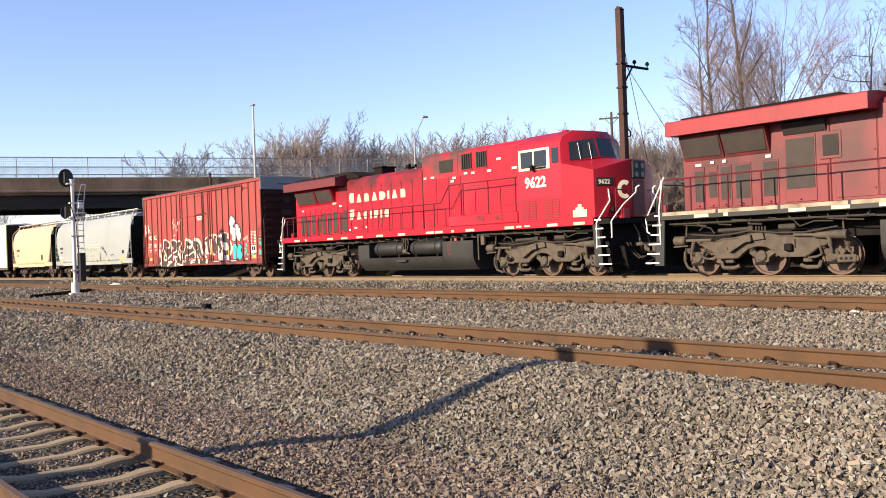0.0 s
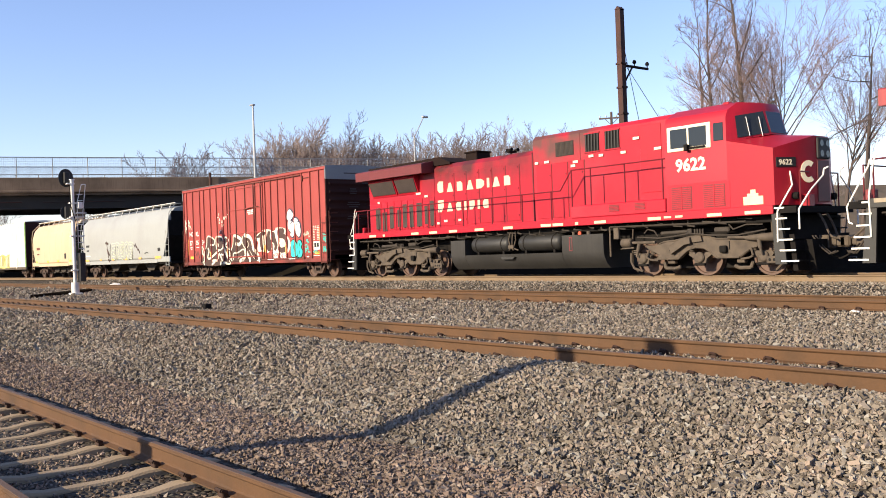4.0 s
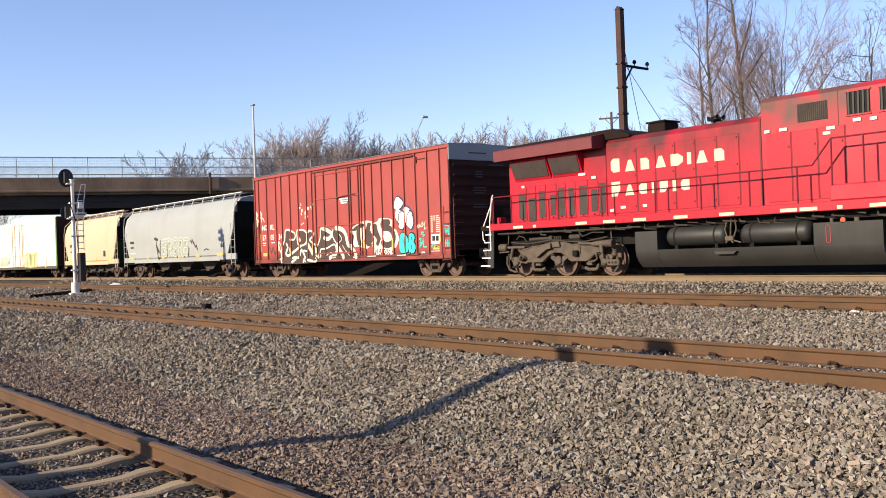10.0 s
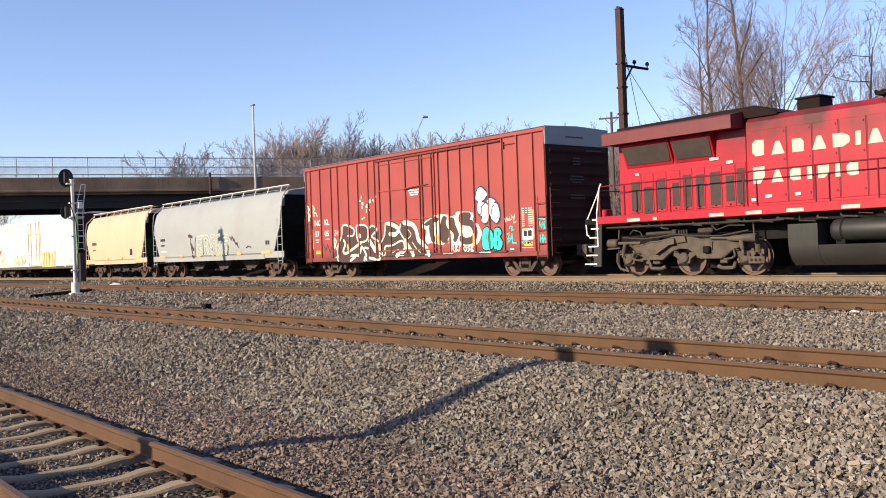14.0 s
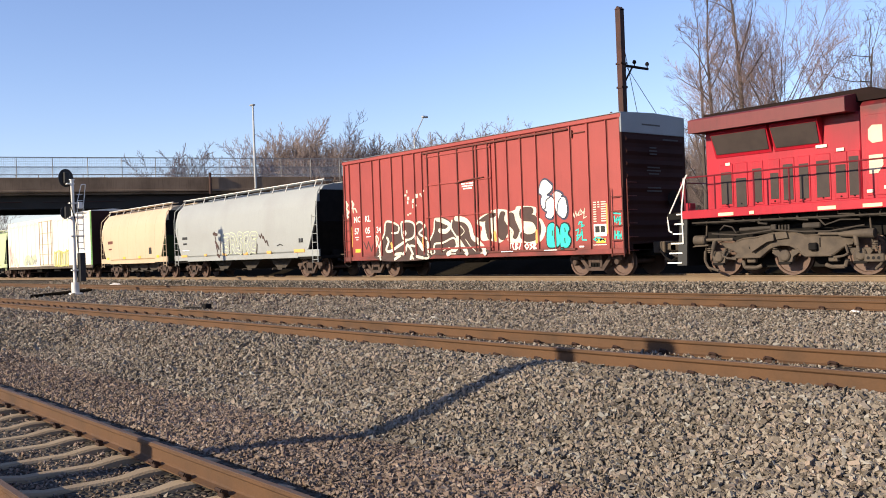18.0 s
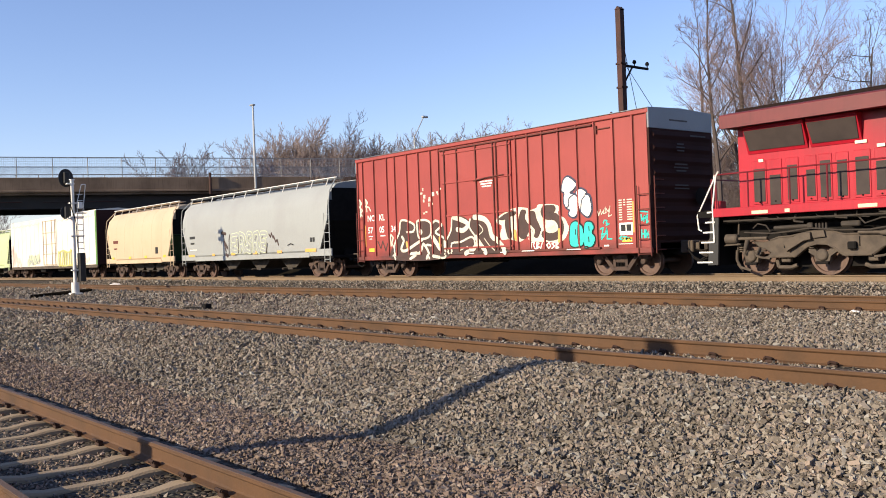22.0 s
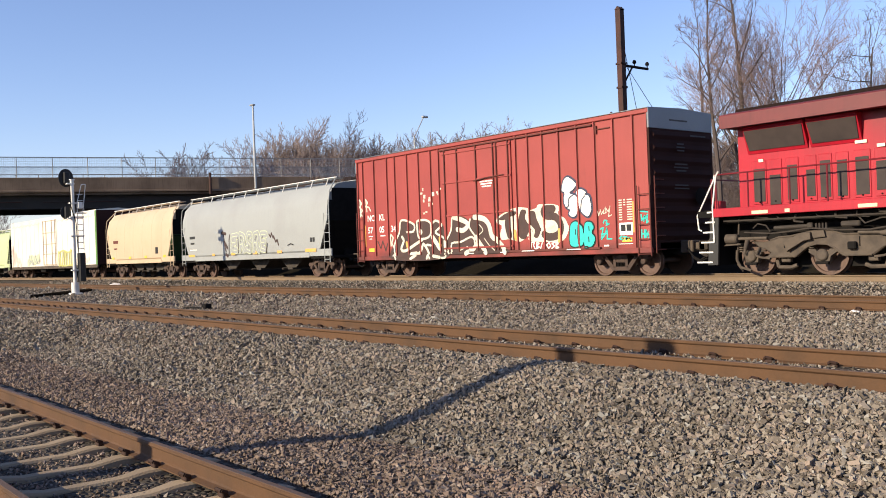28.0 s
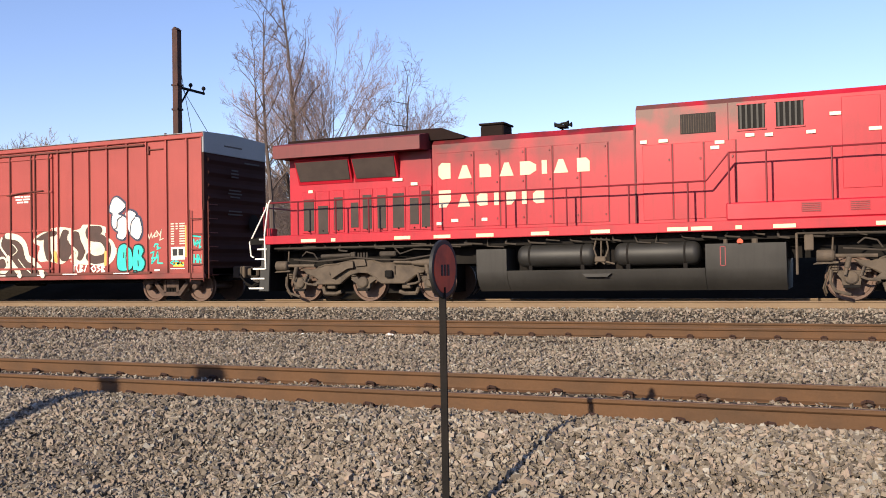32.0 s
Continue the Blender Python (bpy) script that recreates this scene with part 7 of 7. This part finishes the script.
# ---------- overpass ----------
def overpass():
    s = thing("overpass", "stained concrete road overpass with dark girders and chain-link fence", "bridge", kind="structure", m=Matrix.Translation((-100, 25, 0)) @ pose(0, 0, 0, 0, 0, -17.5) @ Matrix.Translation((100, -25, 0)))
    y0, y1 = -40.0, 56.0
    part("parapet", Geo().cbox(-100.4, -100.0, y0, y1, 8.75, 10.1, 0.04).cbox(-100.5, -99.85, y0, y1, 8.55, 8.78, 0.03), CONCRETE, s, "brown stained concrete parapet")
    part("parapet", Geo().cbox(-113.4, -113.0, y0, y1, 8.75, 10.1, 0.04), CONCRETE, s)
    part("deck", Geo().box(-113.2, -100.2, y0, y1, 8.3, 8.7), CONCRETE, s)
    for i in range(6):
        x = -101.0 - i * 2.3
        part("girder", Geo().prism([(x - 0.25, 8.3), (x + 0.25, 8.3), (x + 0.25, 8.22), (x + 0.03, 8.2), (x + 0.03, 7.0), (x + 0.25, 6.98), (x + 0.25, 6.9), (x - 0.25, 6.9), (x - 0.25, 6.98), (x - 0.03, 7.0), (x - 0.03, 8.2), (x - 0.25, 8.22)], y0, y1), GIRDER, s, "dark steel girder")
    part("conduit", Geo().tube([(-100.6, 18, 7.6), (-100.6, 26, 7.62)], 0.06, 6).tube([(-100.6, 28, 7.6), (-100.6, 36, 7.62)], 0.04, 6), POLE_RUST, s)
    part("drain_pipe", Geo().cyl((-99.75, 44.85, 8.2), (-99.75, 44.85, 10.55), 0.14, 10), POLE_RUST, s, "rusty drain pipe on the parapet")
    part("abutment", Geo().box(-114, -100.3, 50.5, 56, -0.6, 8.3).box(-114, -100.3, -42, -38, -1.1, 8.3), CONCRETE, s)
    for y in (12.8, 31.5):
        part("pier", Geo().cbox(-112.5, -101.0, y - 0.5, y + 0.5, 5.9, 6.9, 0.05), CONCRETE, s)
        for x in (-111.5, -106.7, -102):
            part("pier_column", Geo().cyl((x, y, -0.7), (x, y, 6.0), 0.5, 16), CONCRETE, s)
    part("embankment", Geo().prism([(-130, -0.7), (-114, 8.6), (-100, 8.6), (-84, -0.7)], 52, 260), BRUSH, s, "brown brushy embankment")
    fence = part("fence_rail", Geo().tube([(-100.2, y0, 12.2), (-100.2, 120, 12.2)], 0.05, 6).tube([(-100.2, y0, 11.2), (-100.2, 120, 11.2)], 0.04, 6), FENCE, s, "galvanised fence rails")
    y = y0 + 1.0
    while y < 120:
        part("fence_post", Geo().cyl((-100.2, y, 8.6), (-100.2, y, 12.25), 0.045, 6), FENCE, fence)
        y += 3.4
    g = Geo()
    for z0, z1, step in ((10.1, 11.2, 0.10), (11.2, 12.2, 0.17)):
        for y in np.arange(y0, 100, step):
            g.box(-100.206, -100.194, y - 0.009, y + 0.009, z0, z1)
        for z in np.arange(z0 + 0.05, z1, step):
            g.box(-100.206, -100.194, y0, 100, z - 0.009, z + 0.009)
    tagged(part("fence_mesh", g, FENCE_WIRE, fence, "wire mesh"), kind="stuff")
    f2 = part("fence_rail", Geo().tube([(-113.2, y0, 11.6), (-113.2, 120, 11.6)], 0.05, 6), FENCE, s)
    y = y0
    while y < 120:
        part("fence_post", Geo().cyl((-113.2, y, 8.6), (-113.2, y, 11.65), 0.045, 6), FENCE, f2)
        y += 2.4
    return s


overpass()


def street_lamp(x, y, z, h, arm):
    s = thing("street_lamp", "slim pale galvanised street lamp" if arm else "slim pale lamp post with no arm in view", "street lamp", "street lamps on the overpass", m=pose(x, y, z))
    part("pole", Geo().cone((0, 0, 0), (0, 0, h), 0.17, 0.10, 10), GALV_POST, s)
    if arm:
        part("arm", Geo().tube([(0, 0, h - 0.1), (0.1, 0.6, h + 1.0), (0.2, 1.3, h + 2.3)], 0.06, 6).tube([(0, 0, h - 1.2), (0.1, 0.6, h + 0.6)], 0.045, 6), GALV_POST, s)
        part("lamp_head", Geo().cbox(0.0, 0.4, 1.1, 1.9, h + 2.25, h + 2.5, 0.06), GALV_POST, s)
    else:
        part("lamp_head", Geo().cbox(-0.5, 0.25, -0.2, 0.2, h - 0.05, h + 0.12, 0.05), GALV_POST, s)
    return s


street_lamp(-92.6, 48.7, 8.6, 9.5, False)
street_lamp(-86.9, 66.9, 8.5, 6.4, True)


# ---------- bare trees ----------
def tree_meshes(name, seed, height, spread, limbs, twig_mat, dense=1.0, first=0.25, thick=1.0, least=0.010, fine=2, forks=(6, 6, 4), limb=0.46, fall=0.6, up=0.25, crook=1.0, droop=0.3, top=0.0):
    """A bare winter tree: tapered trunk with limbs, and a crown of forking twigs, "top" metres high in all. Returns two meshes."""
    rng = random.Random(seed)
    wood, twigs = Geo(), Geo()

    def run(geo, p, d, length, r0, r1, steps, sides, wobble, rise):
        pts = [Vector(p)]
        d = Vector(d).normalized()
        for _ in range(steps):
            d = (d + Vector((rng.gauss(0, wobble), rng.gauss(0, wobble), rng.gauss(0, wobble) + rise))).normalized()
            pts.append(pts[-1] + d * (length / steps))
        k0 = len(geo.v)
        for j, q in enumerate(pts):
            r = r0 + (r1 - r0) * j / steps
            u = d.orthogonal().normalized()
            w = d.cross(u)
            for i in range(sides):
                a = 2 * math.pi * i / sides
                geo.v.append(tuple(q + (u * math.cos(a) + w * math.sin(a)) * r))
        for j in range(steps):
            for i in range(sides):
                a, b = k0 + j * sides + i, k0 + j * sides + (i + 1) % sides
                geo.f.append((a, b, b + sides, a + sides))
        return pts, d

    def side_way(d, tilt):
        a = rng.uniform(0, 2 * math.pi)
        u = d.orthogonal().normalized()
        w = d.cross(u)
        return (d * math.cos(tilt) + (u * math.cos(a) + w * math.sin(a)) * math.sin(tilt)).normalized()

    def grow(p, d, length, r, level):
        geo = wood if level < 2 else twigs
        sides, steps = ((7, 8), (5, 5), (4, 4), (3, 3), (3, fine))[min(level, 4)]
        pts, way = run(geo, p, d, length, r, r * (0.10 if level == 0 else 0.25 if level < 3 else 0.5), steps, sides, (0.05 + 0.022 * level) * (crook if level else 1.0), 0.14 * up if level else 0.01)
        if level >= 4:
            return
        count = (limbs, *forks)[level]
        count = max(2, int(count * (dense if level > 1 else 1)))
        lo = first if level == 0 else 0.2
        for i in range(count):
            k = lo + (1 - lo) * (i + rng.random()) / count
            j = min(int(k * steps), steps - 1)
            q = pts[j].lerp(pts[j + 1], k * steps - j)
            dd = (pts[j + 1] - pts[j]).normalized()
            tilt = rng.uniform(0.4, 0.85) * (spread * (1.3 - droop * k) if level == 0 else 1.0)
            sub = length * (limb if level == 0 else 0.52) * (1.15 - fall * k if level == 0 else 1.1 - 0.45 * k) * rng.uniform(0.7, 1.2)
            rr = max(r * (1 - 0.75 * k) * 0.5, least)
            grow(q, (side_way(dd, tilt) + Vector((0, 0, up))).normalized(), sub, rr, level + 1)

    grow((0, 0, -0.3), (rng.uniform(-0.05, 0.05), rng.uniform(-0.05, 0.05), 1), height, height * 0.0125 * thick, 0)
    if top:
        heights = sorted(q[2] for q in twigs.v)
        k = top / heights[int(0.985 * len(heights))]
        for geo in (wood, twigs):
            geo.v = [(a * k, b * k, c * k) for a, b, c in geo.v]
    return wood.mesh(name + "_trunk", BARK), twigs.mesh(name + "_crown", twig_mat, False)


def tree(meshes, label, x, y, z, rz, group=""):
    t = thing("bare_tree", label, "tree", group, m=pose(x, y, z, 0, 0, rz))
    part("trunk", meshes[0], BARK, t)
    part("crown", meshes[1], None, t, "fine bare twigs")
    return t


NEAR_TREES = [tree_meshes("near_tree", 11, 14.4, 1.25, 20, TWIG_DARK, 1.0, 0.25, 0.8, 0.0075, 1, (6, 5, 3), 0.19, 0.45, 0.22, 1.7, 0.5),
              tree_meshes("near_tree", 23, 14.4, 1.15, 17, TWIG_DARK, 1.0, 0.28, 0.85, 0.0075, 1, (6, 5, 3), 0.23, 0.50, 0.24, 1.7, 0.5),
              tree_meshes("near_tree", 37, 9.4, 1.75, 10, TWIG_DARK, 1.0, 0.52, 1.5, 0.0090, 1, (6, 5, 2), 0.42, 0.40, 0.0, 2.6, 0.3, 10.6),
              tree_meshes("near_tree", 44, 8.8, 1.05, 20, TWIG, 1.0, 0.56, 1.8, 0.0085, 1, (7, 7, 4), 0.66, 0.20, 0.26, 0.9, 0.3, 12.3)]
for k, x, y, rz, h, tip, label in ((0, -29.35, 42.0, 20, 13.6, 0, "slim bare tree with short crooked branches"), (1, -27.55, 41.0, 130, 15.4, 0, "tall bare tree with a straight dark trunk"), (1, -26.0, 41.0, 250, 16.6, 0, "tall bare tree with a straight dark trunk"),
                                   (3, -26.6, 42.5, 40, 13.9, -14, "fan-shaped bare tree leaning away from its neighbours"), (3, -24.2, 41.5, 250, 0, 2, "fan-shaped bare tree with pale reddish twigs"), (3, -22.3, 43.0, 120, 12.7, 9, "fan-shaped bare tree with pale reddish twigs"),
                                   (2, -20.3, 41.0, 80, 0, 3, "spreading bare tree with crooked limbs")):
    t = tree(NEAR_TREES[k], label, x, y, ground_z(y) - 0.1, 0, "bare trees behind the train")
    t.matrix_basis = t.matrix_basis @ pose(0, 0, 0, 0, tip, 0) @ pose(0, 0, 0, 0, 0, rz)
    if h:
        t.matrix_basis = t.matrix_basis @ Matrix.Scale((h - 1.0) / 14.4, 4)

FAR_TREES = [tree_meshes("far_tree", 51 + i, 8.3, 1.15, 16, TWIG_FAR, 1.0, 0.42, 1.6, 0.018, 1, (6, 6, 4), 0.70, 0.15, 0.26, 1.0, 0.45, 18.8) for i in range(3)]
rng = random.Random(5)
count = 0
for i in range(86):
    # a belt from behind the overpass to behind the near trees
    if i < 56:
        x, y, s = -124 + 75 * (i / 55) + rng.uniform(-1.5, 1.5), 68 + 14 * (i / 55) + rng.uniform(-4, 4), rng.uniform(0.9, 1.06) * (1.03 - 0.40 * i / 55)
    elif i < 64:
        # low brush further along, behind the near trees
        x, y, s = -47 + 4.4 * (i - 56) + rng.uniform(-1, 1), 64 + rng.uniform(-5, 5), rng.uniform(0.36, 0.46)
    else:
        x, y, s = ((-137, 60, 1.55), (-141, 62, 1.48), (-152, 50, 1.05), (-150, 41, 0.6), (-158, 43, 0.6), (-154, 38, 0.55), (-165, 30, 0.75), (-172, 24, 0.95), (-180, 33, 1.0), (-176, 40, 0.95), (-190, 27, 1.1), (-184, 19, 1.0), (-196, 38, 1.1), (-170, 35, 0.8), (-200, 22, 1.1), (-205, 14, 1.1), (-188, 12, 1.0), (-212, 28, 1.2), (-178, 15, 0.9), (-195, 8, 1.05), (-208, 4, 1.1), (-122, 66, 1.1))[i - 64]
        s *= 0.64
    m = FAR_TREES[i % 3]
    t = thing("bare_tree", "brown bare tree in a distant belt of woodland", "tree", "distant woodland belt", m=pose(x, y, -0.6, 0, 0, rng.uniform(0, 360)) @ Matrix.Scale(s, 4))
    part("trunk", m[0], BARK, t)
    part("crown", m[1], TWIG_FAR, t)


def utility_pole():
    s = thing("utility_pole", "weathered wooden utility pole with a crossarm", "pole", m=pose(-59.2, 70, -0.3, 0, 0, 35))
    part("shaft", Geo().cone((0, 0, -0.5), (0, 0, 14.4), 0.19, 0.12, 10), BARK, s)
    arm = part("crossarm", Geo().cbox(-1.2, 1.2, -0.16, -0.08, 13.7, 13.86, 0.02).tube([(-0.6, -0.12, 13.7), (0, -0.14, 13.1)], 0.03, 6).tube([(0.6, -0.12, 13.7), (0, -0.14, 13.1)], 0.03, 6), BARK, s)
    for u in (-1.1, -0.5, 0.5, 1.1):
        part("insulator", Geo().lathe([(13.86, 0.03), (13.95, 0.06), (14.05, 0.05), (14.08, 0.02)], 8, "z", (u, -0.12, 0)), GALV_POST, arm)
    return s


utility_pole()

# ---------- what moves ----------
def motions():
    for ob, x, roll in VEHICLES:
        walk(ob, [(t, pose(x + k, YA, ZA + 0.003)) for t, k in roll])
    for w, (u, y, r), radius, roll in WHEELS:
        rows, t = [], 0.0
        while t < 22.01:
            rows.append((t, pose(u, y, r, 0, math.degrees(rolled(t, roll) / radius), 0)))
            t += 0.25 if t < 14 else 0.5
        rows.append((32.0, pose(u, y, r)))
        walk(w, rows)


motions()
